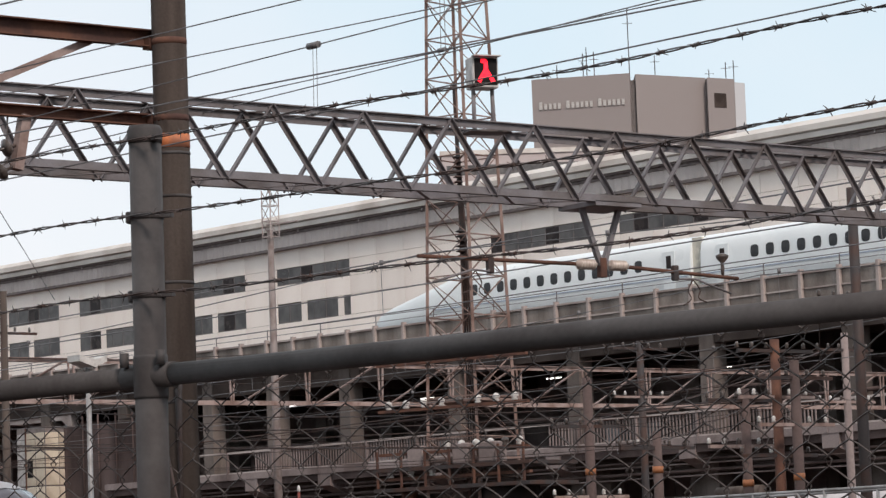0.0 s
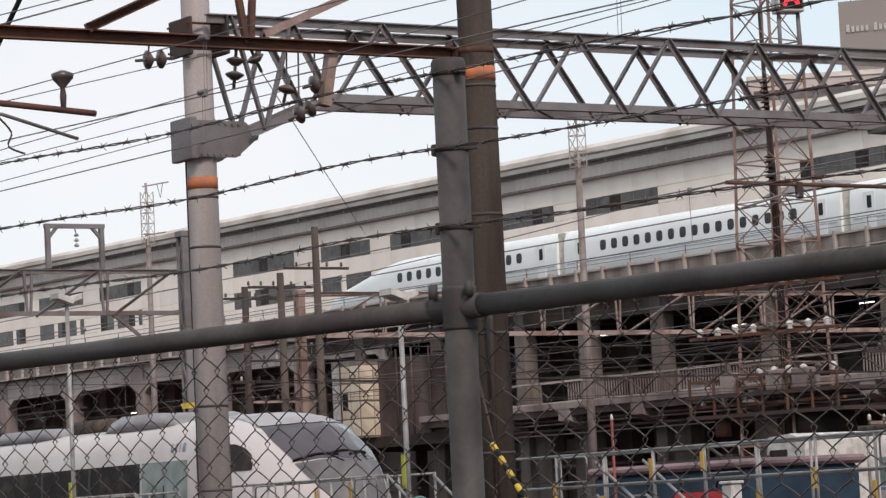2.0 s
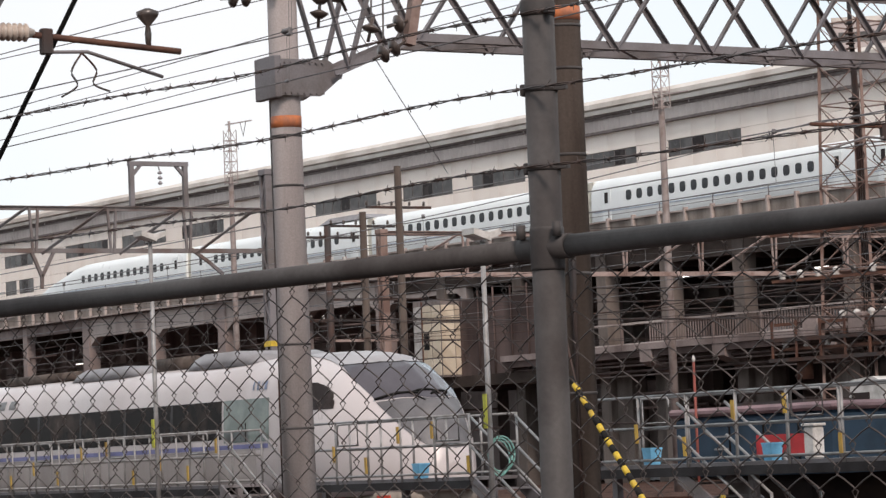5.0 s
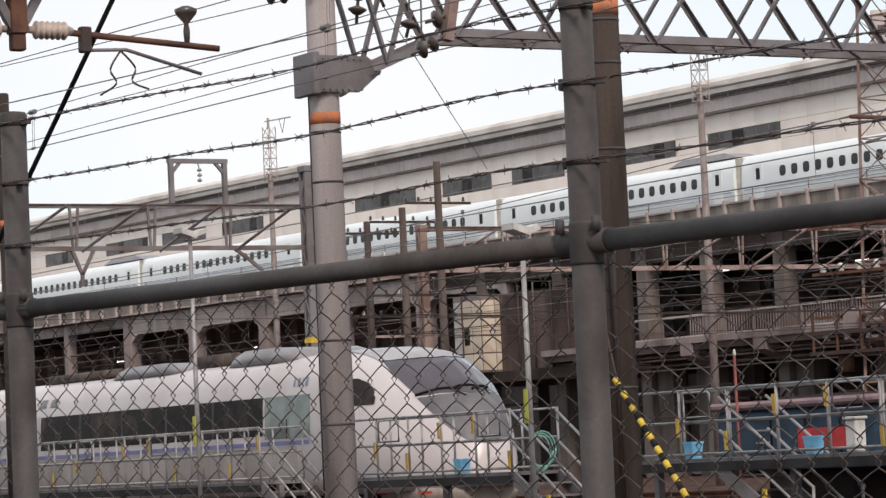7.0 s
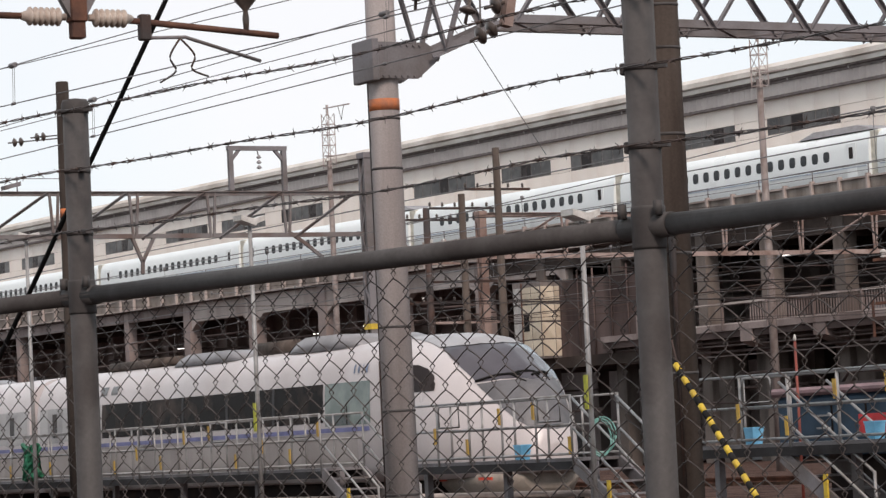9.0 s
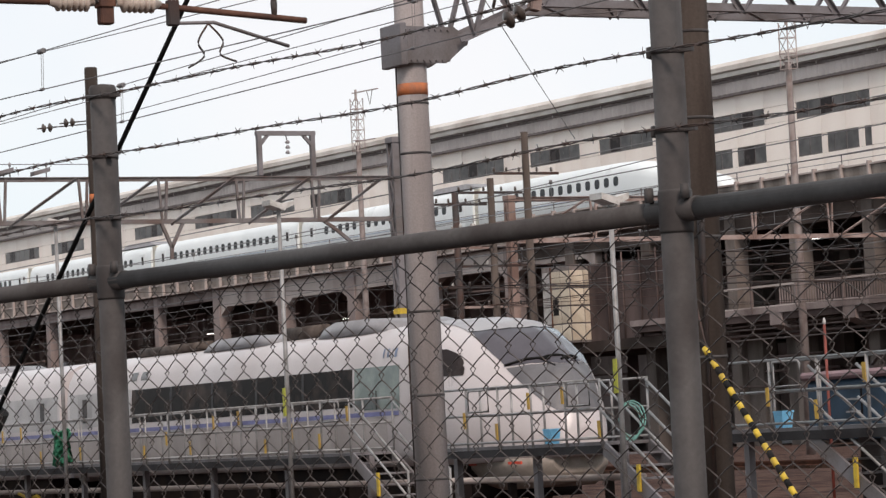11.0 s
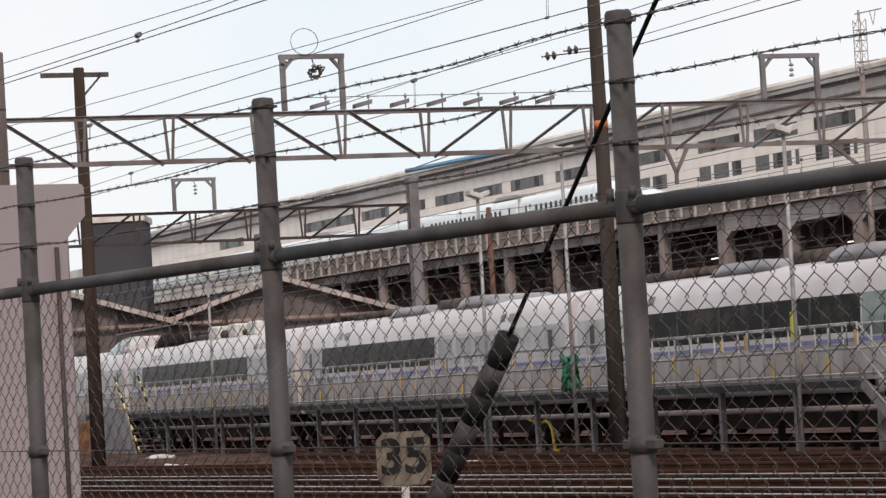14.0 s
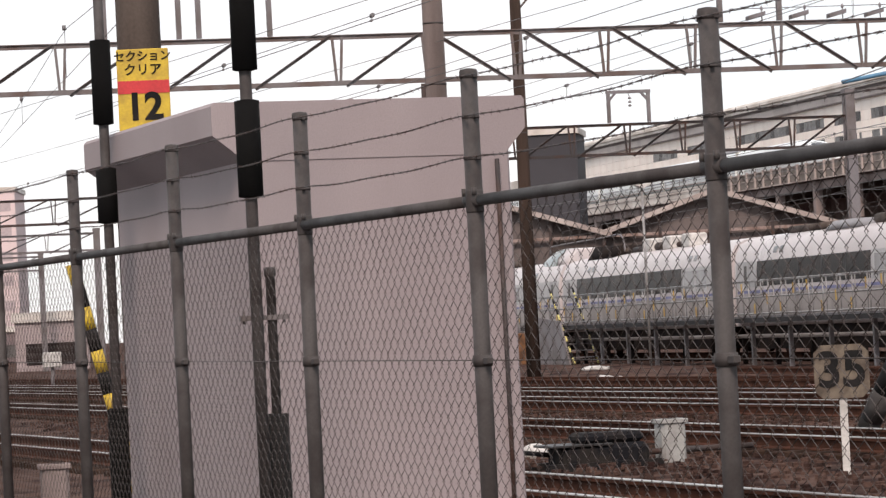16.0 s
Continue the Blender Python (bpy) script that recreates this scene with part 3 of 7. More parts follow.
# ---- lattice gantries over the tracks ----
def gantry(x, y0, y1, z0, z1, label, mat, depth=0.0, panel=1.5, chord=0.09, style="warren", name="catenary_gantry", falling=(0.0, 0.0)):
    """A lattice beam across the tracks; depth > 0 gives it two faces; braces fall towards +y between the two places of falling."""
    t = thing(name, label, "gantry", pose(x, 0, 0), "lattice gantries over the tracks")
    faces = (-depth / 2, depth / 2) if depth else (0.0,)
    for fx in faces:
        for z, up in ((z0, 1), (z1, -1)):
            f = Form().box(fx - chord / 2, fx + chord / 2, y0, y1, z - 0.008, z + 0.008)
            f.box(fx - 0.008, fx + 0.008, y0, y1, min(z, z + up * chord), max(z, z + up * chord))
            part("bottom_chord" if up > 0 else "top_chord", f, mat, t)
        n = max(2, round((y1 - y0) / panel))
        for i in range(n):
            a, b = y0 + (y1 - y0) * i / n, y0 + (y1 - y0) * (i + 1) / n
            if style == "warren":
                m = (a + b) / 2
                off = 0.018 if fx <= 0 else -0.018
                part("brace", Form().angle((fx + off, a, z0), (fx + off, m, z1), 0.065, 0.01, (1, 0, 0)), mat, t)
                part("brace", Form().angle((fx - off, m, z1), (fx - off, b, z0), 0.065, 0.01, (1, 0, 0)), mat, t)
            else:
                for d in (-0.09, 0.09):
                    part("upright", Form().bar((fx, a + d * 0.35, z0), (fx, a + d, z1), 0.045, 0.045, (1, 0, 0)), mat, t)
                p, q = ((a + 0.15, z1), (b - 0.12, z0)) if falling[0] < (a + b) / 2 < falling[1] else ((a + 0.12, z0), (b - 0.15, z1))
                part("brace", Form().angle((fx, p[0], p[1]), (fx, q[0], q[1]), 0.06, 0.01, (1, 0, 0)), mat, t)
    if depth:
        n = max(2, round((y1 - y0) / 0.75))
        for z in (z0, z1):
            for i in range(n):
                a, b = y0 + (y1 - y0) * i / n, y0 + (y1 - y0) * (i + 1) / n
                s = 1 if i % 2 else -1
                part("lacing", Form().bar((-s * depth / 2, a, z), (s * depth / 2, b, z), 0.05, 0.012), mat, t)
    return t


# the large box gantry carried by the concrete mast
ga = gantry(-32.6, 19.5, 52.0, 6.67, 7.67, "large grey double-faced lattice gantry bolted to a concrete mast", STEEL, 0.7, 1.45, 0.1)
for fx in (-0.35, 0.35):
    part("raking_chord", Form().angle((fx, 19.5, 6.67), (fx, 18.35, 6.2), 0.1, 0.014, (1, 0, 0)), STEEL, ga)
    part("top_chord", Form().box(fx - 0.05, fx + 0.05, 17.8, 19.5, 7.662, 7.678).box(fx - 0.008, fx + 0.008, 17.8, 19.5, 7.57, 7.67), STEEL, ga)
    for a, b, c, d in ((18.5, 6.3, 18.95, 7.67), (18.95, 7.67, 19.5, 6.67), (18.5, 6.3, 18.1, 7.67)):
        part("brace", Form().angle((fx, a, b), (fx, c, d), 0.07, 0.01, (1, 0, 0)), STEEL, ga)
gus = Form()
out = [(-0.24, 5.97), (0.3, 5.97), (0.9, 6.22), (0.9, 6.28), (0.42, 6.41), (-0.24, 6.41)]
for sx, reach in ((-0.23, 0.85), (0.21, 0.68)):
    gus.loft([[(sx + k, 17.9 + (y if y < 0.5 else y * reach), z) for y, z in out] for k in (0, 0.02)], True, True)
    for i in range(7):
        gus.tube([(sx, 17.72 + 0.085 * i, 6.0), (sx + 0.045, 17.72 + 0.085 * i, 6.0)], 0.014, 6).tube([(sx, 17.72 + 0.085 * i, 6.37), (sx + 0.045, 17.72 + 0.085 * i, 6.37)], 0.014, 6)
gus.box(-0.26, 0.26, 17.9 - 0.33, 17.9 - 0.24, 5.94, 6.45, 0.01)
for i in range(8):
    gus.tube([(-0.25, 17.68 + 0.15 * i, 5.985 + 0.07 * max(0, i - 3)), (-0.2, 17.68 + 0.15 * i, 5.985 + 0.07 * max(0, i - 3))], 0.018, 6)
cl = Form().box(-0.27, 0.27, 17.61, 17.65, 7.2, 7.66, 0.01).box(-0.4, 0.4, 18.04, 18.08, 7.2, 7.66, 0.01)
for fx in (-0.24, 0.24):
    for z in (7.27, 7.58):
        cl.tube([(fx, 17.58, z), (fx, 18.12, z)], 0.016, 6)
part("mast_clamp", cl, DARKSTEEL, ga, "bolted clamp plates round the mast")
part("gusset", gus, STEEL, ga, "riveted gusset plate clamped round the mast")


# lighter gantries further along
gb = gantry(-53.9, -3.59, 28.85, 5.80, 6.68, "dark grey lattice gantry with upright frames on it", material("weathered_grey_steel", (0.16, 0.145, 0.145), (0.12, 0.085, 0.075), 0.7, 0.1, 1.5, 0.6), 0.0, 1.622, 0.08, "pratt", falling=(11.0, 19.2))
for a, b in (((23.92, 5.81), (24.12, 5.34)), ((24.37, 5.81), (24.12, 5.34)), ((24.12, 5.34), (24.11, 5.12)), ((27.28, 5.87), (27.63, 5.64)), ((27.63, 5.64), (27.96, 5.38))):
    part("hanger", Form().bar((0, *a), (0, *b), 0.06, 0.06, (1, 0, 0)), bpy.data.materials["weathered_grey_steel"], gb)
gantry(-80.0, 12.5, 27.8, 5.75, 6.60, "slim dark lattice gantry across the yard", DARKSTEEL, 0.0, 1.53, 0.07, "pratt")
gantry(-70.0, 41.0, 95.0, 6.45, 7.65, "faded red lattice gantry before the viaduct", PALERUST, 0.0, 2.6, 0.12, "pratt")
gantry(-118.0, -6.0, 12.0, 6.0, 7.0, "far lattice gantry across the tracks", DARKSTEEL, 0.0, 2.5, 0.09, "pratt")

# Far gantries in paler grey steel, the colour standing in for haze.
for gx in (-150.0, -186.0, -228.0):
    gantry(gx, -10.0, 14.0, 5.9, 6.8, "hazy grey lattice gantry far along the tracks", STEEL, 0.0, 2.5, 0.1, "pratt")


def column(x, y, z1, w, mat, label, mark=None):
    """A lattice-sided steel column."""
    t = thing("gantry_column", label, "column", pose(x, y, 0), "steel gantry columns")
    for sx in (-1, 1):
        part("channel", Form().box(sx * w / 2 - 0.03, sx * w / 2 + 0.03, -w / 2, w / 2, -0.1, z1), mat, t)
    n = int(z1 / 0.45)
    for i in range(n):
        s = 1 if i % 2 else -1
        part("lacing", Form().bar((-s * w / 2, -w / 2 - 0.005, i * 0.45), (s * w / 2, -w / 2 - 0.005, i * 0.45 + 0.45), 0.05, 0.01, (0, 1, 0)), mat, t)
    part("cap", Form().box(-w / 2 - 0.05, w / 2 + 0.05, -w / 2 - 0.02, w / 2 + 0.02, z1 - 0.12, z1, 0.01), mat, t)
    if mark:
        part("marker_band", Form().box(-w / 2 - 0.04, w / 2 + 0.04, -w / 2 - 0.015, w / 2 + 0.015, mark, mark + 0.11), YELLOW, t, "yellow band")
    return t


column(-53.9, 29.0, 7.45, 0.2, STEEL, "grey steel column at the end of a gantry", 3.95)
column(-80.0, 27.9, 7.3, 0.26, STEEL, "slim grey steel column at the end of a gantry", 2.9)
column(-70.0, 41.0, 7.7, 0.2, TOWERRUST, "rusty red steel column under a gantry")
column(-70.0, 75.0, 7.7, 0.3, PALERUST, "faded red steel column under a gantry")
column(-118.0, 12.0, 7.1, 0.3, DARKSTEEL, "dark steel column under a far gantry")
column(-118.0, -6.0, 7.1, 0.3, DARKSTEEL, "dark steel column under a far gantry")
for gx in (-150.0, -186.0, -228.0):
    for gy in (-10.0, 2.2, 14.0):
        column(gx, gy, 7.0, 0.3, STEEL, "grey steel column under a far gantry")


def upright_frame(x, y0, y1, z, h):
    """An inverted U of box steel that stands on a gantry, with a hanging insulator."""
    t = thing("wire_portal", "grey upright steel portal holding a wire above a gantry", "portal", pose(x, 0, z), "upright frames on gantries")
    for y in (y0, y1):
        part("leg", Form().box(-0.045, 0.045, y - 0.045, y + 0.045, 0, h), STEEL, t)
    part("beam", Form().box(-0.047, 0.047, y0 - 0.06, y1 + 0.06, h - 0.04, h + 0.045), STEEL, t)
    for y, s in ((y0, 1), (y1, -1)):
        part("brace", Form().bar((0, y, h - 0.25), (0, y + s * 0.2, h - 0.02), 0.06, 0.06, (1, 0, 0)), STEEL, t)
    m = (y0 + y1) / 2
    ins = Form().tube([(0, m, h), (0, m + 0.03, h - 0.12)], 0.012, 6)
    for k in range(3):
        ins.turned(0, m + 0.04, [(0.02, h - 0.2 - 0.1 * k), (0.055, h - 0.18 - 0.1 * k), (0.02, h - 0.13 - 0.1 * k)], 10)
    part("insulator", ins, GREYPAINT, t)
    if 16 < y0 < 17:
        coil = rounded([(0.07, m + 0.05 + 0.16 * math.cos(2.4 * k) * (1 + 0.2 * math.sin(k)), h - 0.3 + 0.14 * math.sin(2.4 * k + 0.4)) for k in range(12)])
        part("wire_coil", Form().tube(coil, 0.016, 5), DARKSTEEL, t, "tangled coil of wire")
        ring = [(0.07, y0 + 0.42 + 0.26 * math.cos(j * math.pi / 10), h + 0.27 + 0.24 * math.sin(j * math.pi / 10)) for j in range(21)]
        part("wire_loop", Form().tube(ring, 0.008, 5), LINE, t)
    return t


for ax, gz, y0, y1, h in ((-53.9, 6.70, 26.05, 27.2, 0.82), (-53.9, 6.70, 16.43, 17.55, 0.98), (-53.9, 6.70, 5.3, 6.6, 0.95), (-53.9, 6.70, 6.95, 8.2, 0.95), (-80.0, 6.62, 21.2, 22.3, 0.82)):
    upright_frame(ax, y0, y1, gz, h)


def flood_lamp(x, y, z):
    t = thing("flood_lamp", "small grey lamp fitting clamped on a gantry", "lamp", pose(x, y, z), "lamps along the gantry")
    part("housing", Form().loft([[(dx, -0.16, 0.02 + h), (dx, 0.16, 0.1 + h), (dx, 0.16, 0.18 + h), (dx, -0.16, 0.1 + h)] for dx, h in ((-0.1, 0), (0.1, 0))], True, True), STEEL, t)
    part("stem", Form().tube([(0, 0.12, 0), (0, 0.12, 0.26)], 0.012, 6).turned(0, 0.12, [(0.02, 0.2), (0.035, 0.24), (0.01, 0.28)], 8), GREYPAINT, t)


wire("lamp_wire", sag_wire((-53.9, 16.6, 6.93), (-53.9, 22.5, 6.93), 0.0, 8), 0.008, label="thin wire strung along the lamps of the gantry")
for k in range(7):
    flood_lamp(-53.9, 17.2 + 0.72 * k if k else 17.1, 6.69)


# ---- mast arms, insulators and wires ----
def disc_insulator(f, x, y, z, ax, n=3, r=0.09, gap=0.11):
    """Discs strung along the direction ax."""
    ax = Vector(ax).normalized()
    for k in range(n):
        c = Vector((x, y, z)) + ax * gap * k
        f.tube([c - ax * 0.03, c - ax * 0.005, c + ax * 0.005, c + ax * 0.045], r, 12, True, [0.03, r, r, 0.035])


def cantilever(x, y, z, drop, left, right, label):
    """A registration arm with rod insulators that hangs from a gantry bracket."""
    t = thing("contact_wire_holder", label, "catenary holder", pose(x, y, z), "registration arms")
    part("hanger", Form().bar((0, -0.34, drop), (0, -0.02, 0), 0.07, 0.07, (1, 0, 0)), STEEL, t)
    part("hanger", Form().bar((0, 0.36, drop), (0, 0.02, 0), 0.07, 0.07, (1, 0, 0)), STEEL, t)
    part("hanger_beam", Form().box(-0.4, 0.4, -0.42, 0.44, drop - 0.01, drop + 0.055), STEEL, t)
    part("hanger_block", Form().box(-0.05, 0.05, -0.06, 0.06, -0.16, 0.12, 0.01), RUST, t)
    for s in (-1, 1):
        path, radii = [(0, s * 0.1, 0.02), (0, s * 0.145, 0.02)], [0.03, 0.03]
        for k in range(6):
            c = 0.17 + 0.05 * k
            path += [(0, s * (c + d), 0.02) for d in (-0.022, -0.006, 0.006, 0.022)]
            radii += [0.05, 0.078, 0.078, 0.05]
        f = Form().tube(path + [(0, s * 0.5, 0.02)], 0.05, 14, True, radii + [0.03])
        part("rod_insulator", f, PORCELAIN, t, "ribbed porcelain insulator")
    part("arm", Form().tube([(0, -left, 0.03), (0, -0.5, 0.02)], 0.028, 8), RUST, t)
    part("arm", Form().tube([(0, 0.42, 0.01), (0, right, -0.09)], 0.028, 8), RUST, t)
    part("arm_insulator", Form().turned(0, right - 0.3, [(0.02, -0.09), (0.03, 0.05), (0.02, 0.12), (0.09, 0.2), (0.1, 0.24), (0.03, 0.27)], 12), DISC, t)
    for s, e in ((1, right), (-1, left)):
        part("steady_arm", Form().tube([(0, s * (e - 1.25), 0.0), (0.03, s * (e - 1.2), -0.14), (0.05, s * (e - 0.9), -0.13), (0.05, s * (e - 0.2), -0.32)], 0.016, 8), STEEL, t)
        part("clamp", Form().box(-0.04, 0.04, s * (e - 1.25) - 0.05, s * (e - 1.25) + 0.05, -0.16, 0.06, 0.01), DARKSTEEL, t)
        for bend in (((-0.95, -0.14), (-1.05, -0.3), (-1.0, -0.42), (-1.15, -0.52)), ((-0.95, -0.14), (-0.82, -0.28), (-0.85, -0.4), (-0.7, -0.46))):
            part("jumper_loop", Form().tube(rounded([(0.05, s * (e + a), b) for a, b in bend]), 0.009, 6), DARKSTEEL, t)
    return t


cantilever(-32.6, 29.1, 5.80, 0.82, 3.3, 2.65, "catenary holder with porcelain insulators under the grey gantry")
cantilever(-23.75, 10.13, 5.22, 0.58, 3.0, 1.86, "catenary holder with porcelain insulators under the rusty gantry")


def insulator_pair(x, y, z, ax, n=2):
    t = thing("disc_insulator", "pair of brown disc insulators on a short rod", "insulator", group="disc insulators by the mast")
    f = Form()
    disc_insulator(f, x, y, z, ax, n, 0.085, 0.13)
    a = Vector(ax).normalized()
    f.tube([Vector((x, y, z)) - a * 0.12, Vector((x, y, z)) + a * (0.26 if n == 2 else 0.14)], 0.015, 6)
    if y < 20:
        f.tube([Vector((x, y, z)), Vector((x, y + 0.02, 5.79))], 0.009, 5)
    else:
        f.tube([Vector((x, y, z)), Vector((x, y + 0.95, z + 0.09))], 0.012, 5)
    part("insulator", f, DISC, t)


for y, z, ax, n in ((12.62, 5.65, (0, 1, 0.1), 2), (13.5, 5.68, (0, -0.12, -1), 2), (13.7, 5.71, (0, 0.5, -1), 1), (14.01, 5.43, (0, 0.3, 1), 1), (14.3, 5.49, (0, 1, 0.3), 1), (14.13, 5.21, (0, 1, 0.5), 2)):
    insulator_pair(-23.95, y, z, ax, n)


def rusty_gantry():
    """A small rusty gantry carried by the brown pole: straight lower chord, upper beam that rakes down to it."""
    t = thing("rusty_gantry", "rusty red steel gantry with raking members on the brown pole", "gantry", pose(POLE_A[0], 0, 0))

    def channel(p, q, h):
        f = Form().bar(p, q, 0.012, h, (0, 0, 1))
        u = Vector((0, 0, h / 2))
        for s in (-1, 1):
            f.bar(Vector(p) + s * u + Vector((0.045, 0, 0)), Vector(q) + s * u + Vector((0.045, 0, 0)), 0.09, 0.012, (0, 0, 1))
        return f

    part("upper_beam", channel((-0.2, 12.49, 6.6), (-0.2, 16.16, 6.6), 0.15), RUST, t)
    part("lower_chord", channel((-0.2, 3.0, 5.83), (-0.2, 16.1, 5.83), 0.1), RUST, t)
    part("raking_beam", channel((-0.2, 13.47, 6.56), (-0.2, 12.03, 5.9), 0.08), RUST, t)
    part("strut", Form().angle((-0.2, 15.28, 6.53), (-0.2, 13.83, 5.9), 0.07, 0.01), PALERUST, t)
    for a, b in (((13.51, 6.56), (13.62, 5.83)), ((13.73, 6.61), (13.66, 5.83))):
        part("upright", Form().bar((-0.2, *a), (-0.2, *b), 0.055, 0.055, (1, 0, 0)), RUST, t)
    part("bracket", Form().bar((-0.2, 14.5, 5.8), (-0.2, 14.4, 5.3), 0.09, 0.1, (1, 0, 0)), PALERUST, t)
    part("bracket", Form().box(-0.07, 0.07, 10.06, 10.2, 5.2, 5.82, 0.008), RUST, t)
    for z in (6.55, 5.83):
        part("clamp_band", Form().turned(0, 15.95, [(0.164, z - 0.03), (0.167, z), (0.164, z + 0.03)], 18).box(-0.22, -0.1, 15.8, 16.1, z - 0.05, z + 0.05), RUST, t)


rusty_gantry()


def catenary(y, z_contact, x0, x1, span=45.0, start=-32.6, height=0.95, r=0.0085):
    """A messenger wire in spans, a contact wire and droppers."""
    t = thing("catenary", "messenger and contact wires with droppers along the track", "overhead wire", group="overhead wires")
    part("contact_wire", Form().tube([(x0, y, z_contact), (x1, y, z_contact)], r, 5, False), LINE, t)
    pts, x = [], x1
    while x > x0:
        u = ((x - start) / span) % 1
        pts.append((x, y + 0.02, z_contact + height - (height - 0.25) * 4 * u * (1 - u)))
        x -= 1.5
    part("messenger_wire", Form().tube(pts, r, 5, False), LINE, t)
    x = x1 - 2
    while x > max(x0, -110):
        u = ((x - start) / span) % 1
        zt = z_contact + height - (height - 0.25) * 4 * u * (1 - u)
        part("dropper", Form().tube([(x, y, z_contact), (x - 0.03, y + 0.01, zt)], 0.005, 4, False).tube([(x, y, zt - 0.02), (x, y, zt + 0.05)], 0.03, 6), LINE, t)
        x -= 9.0 if y < 12 else 5.0
    return t


for y, zc, hgt in ((3.75, 5.25, 0.7), (27.8, 5.4, 0.8), (36.0, 5.4, 0.9), (44.0, 5.5, 0.9)):
    catenary(y, zc, -170, -6 if y < 12 else -14, start=-32.6 - (y * 3.1) % 12, height=hgt, r=0.005 if y < 12 else 0.0085)


def slanting_catenary(y0, bend, h, rise, turn, phase, x0=-80):
    """A contact wire that draws in towards the fence by bend per metre, its messenger and droppers."""
    t = thing("catenary", "messenger and contact wires with droppers along the track", "overhead wire", group="overhead wires")

    def spot(x):
        y = y0 + bend * x
        u = -x / y
        return (x, y, 1.5 + h), (x, y + 0.01, 1.5 + max(h + 0.06, rise * (1 + turn * u) * y))

    xs = [-8.0 - 1.5 * i for i in range(200) if -8.0 - 1.5 * i > x0 and y0 + bend * (-8.0 - 1.5 * i) > 2.5]
    part("contact_wire", Form().tube([spot(x)[0] for x in xs], 0.0065, 5, False), LINE, t)
    part("messenger_wire", Form().tube([spot(x)[1] for x in xs], 0.0055, 5, False), LINE, t)
    x = -9.0 - phase
    while x > xs[-1]:
        a, b = (Vector(p) for p in spot(x))
        part("dropper", Form().tube([a, b], 0.003, 4, False).tube([a + Vector((0.05, 0, 0)), b + Vector((0.05, 0, 0))], 0.003, 4, False).tube([b - Vector((0.06, 0, 0)), b + Vector((0.08, 0, 0))], 0.028, 6).tube([a - Vector((0.03, 0, 0)), a + Vector((0.05, 0, 0))], 0.016, 6), LINE, t)
        x -= 6.2
    return t


slanting_catenary(16.1, 0.15, 3.7, 0.285, 0.09, 1.6)
slanting_catenary(15.7, 0.06, 3.7, 0.285, 0.02, 4.4)
slanting_catenary(12.6, 0.157, 3.7, 0.35, 0.094, 3.0, -52)
for a, b, h in ((0.243, 0.18, 4.6), (0.283, 0.2, 4.4), (0.249, 0.08, 4.4)):
    y0 = h / a
    far_x = -min(110.0, (y0 - 2.6) / b)
    wire("feeder_wire", sag_wire((far_x, y0 + b * far_x, 1.5 + h), (-6, y0 - 6 * b, 1.5 + h), 0.06, 20), 0.0055)
for y, m, x0, r in ((22.6, 0.2755, -54, 0.008), (40.0, 0.155, -175, 0.015), (40.0, 0.17, -175, 0.015), (41.0, 0.118, -175, 0.012)):
    wire("feeder_wire", sag_wire((x0, y, 1.5 + m * y), (-6, y, 1.5 + m * y), 0.12, 25), r)
blue = solid("wire_cover", Form().tube([(-60.0, 20.8, 5.99), (-60.0, 22.0, 6.18), (-60.0, 23.2, 6.34)], 0.045, 10), shared("dark_blue_cover", (0.08, 0.22, 0.36)), "light blue insulating cover on a wire", "wire cover")
wire("span_wire", [(-80.0, 27.7, 7.28), (-60.0, 23.2, 6.34), (-60.0, 22.0, 6.18), (-60.0, 20.8, 5.99), (-53.9, 19.6, 5.81)], 0.012)
for y, z in ((21.6, 7.6), (22.05, 7.7)):
    insulator_pair(-53.85, y, z, (0, 1, 0.1))
for p, q in (((-36.73, 21.0, 7.90), (-64.92, 40.0, 8.63)),):
    wire("span_wire", sag_wire(p, q, 0.02, 12), 0.008)


ARMS = [  # crossarms of the poles behind the train: x, y, height
    (-101.0, 38.0, 7.2), (-67.9, 38.2, 7.3), (-67.9, 38.2, 6.2), (-67.9, 38.2, 5.2), (-65.75, 38.0, 6.5), (-65.75, 38.0, 5.6), (-65.75, 38.0, 4.6), (-57.0, 52.0, 7.0), (-57.0, 52.0, 5.8), (-57.0, 52.0, 4.6),
    (-50.0, 52.0, 6.4), (-50.0, 52.0, 5.2), (-43.13, 38.0, 4.2), (-41.3, 38.0, 3.7), (-39.0, 38.0, 4.4), (-37.75, 38.0, 4.7), (-38.2, 38.0, 5.2), (-36.2, 38.0, 5.9)]
rnd = random.Random(31)
for k in range(44):
    i = rnd.randrange(len(ARMS) - 1)
    j = rnd.randrange(i + 1, len(ARMS))
    if ARMS[j][0] - ARMS[i][0] < 3:
        continue
    yy = rnd.choice((-0.9, -0.55, -0.2, 0.3, 0.7))
    p, q = (Vector((a, b + yy, c + 0.04)) for a, b, c in (ARMS[i], ARMS[j]))
    wire("yard_wire", sag_wire(p, q, rnd.uniform(0.05, 0.35), 14), rnd.choice((0.007, 0.009, 0.013)), DARKSTEEL, group="wires before the viaduct", label="thin grey wire strung between poles before the viaduct")


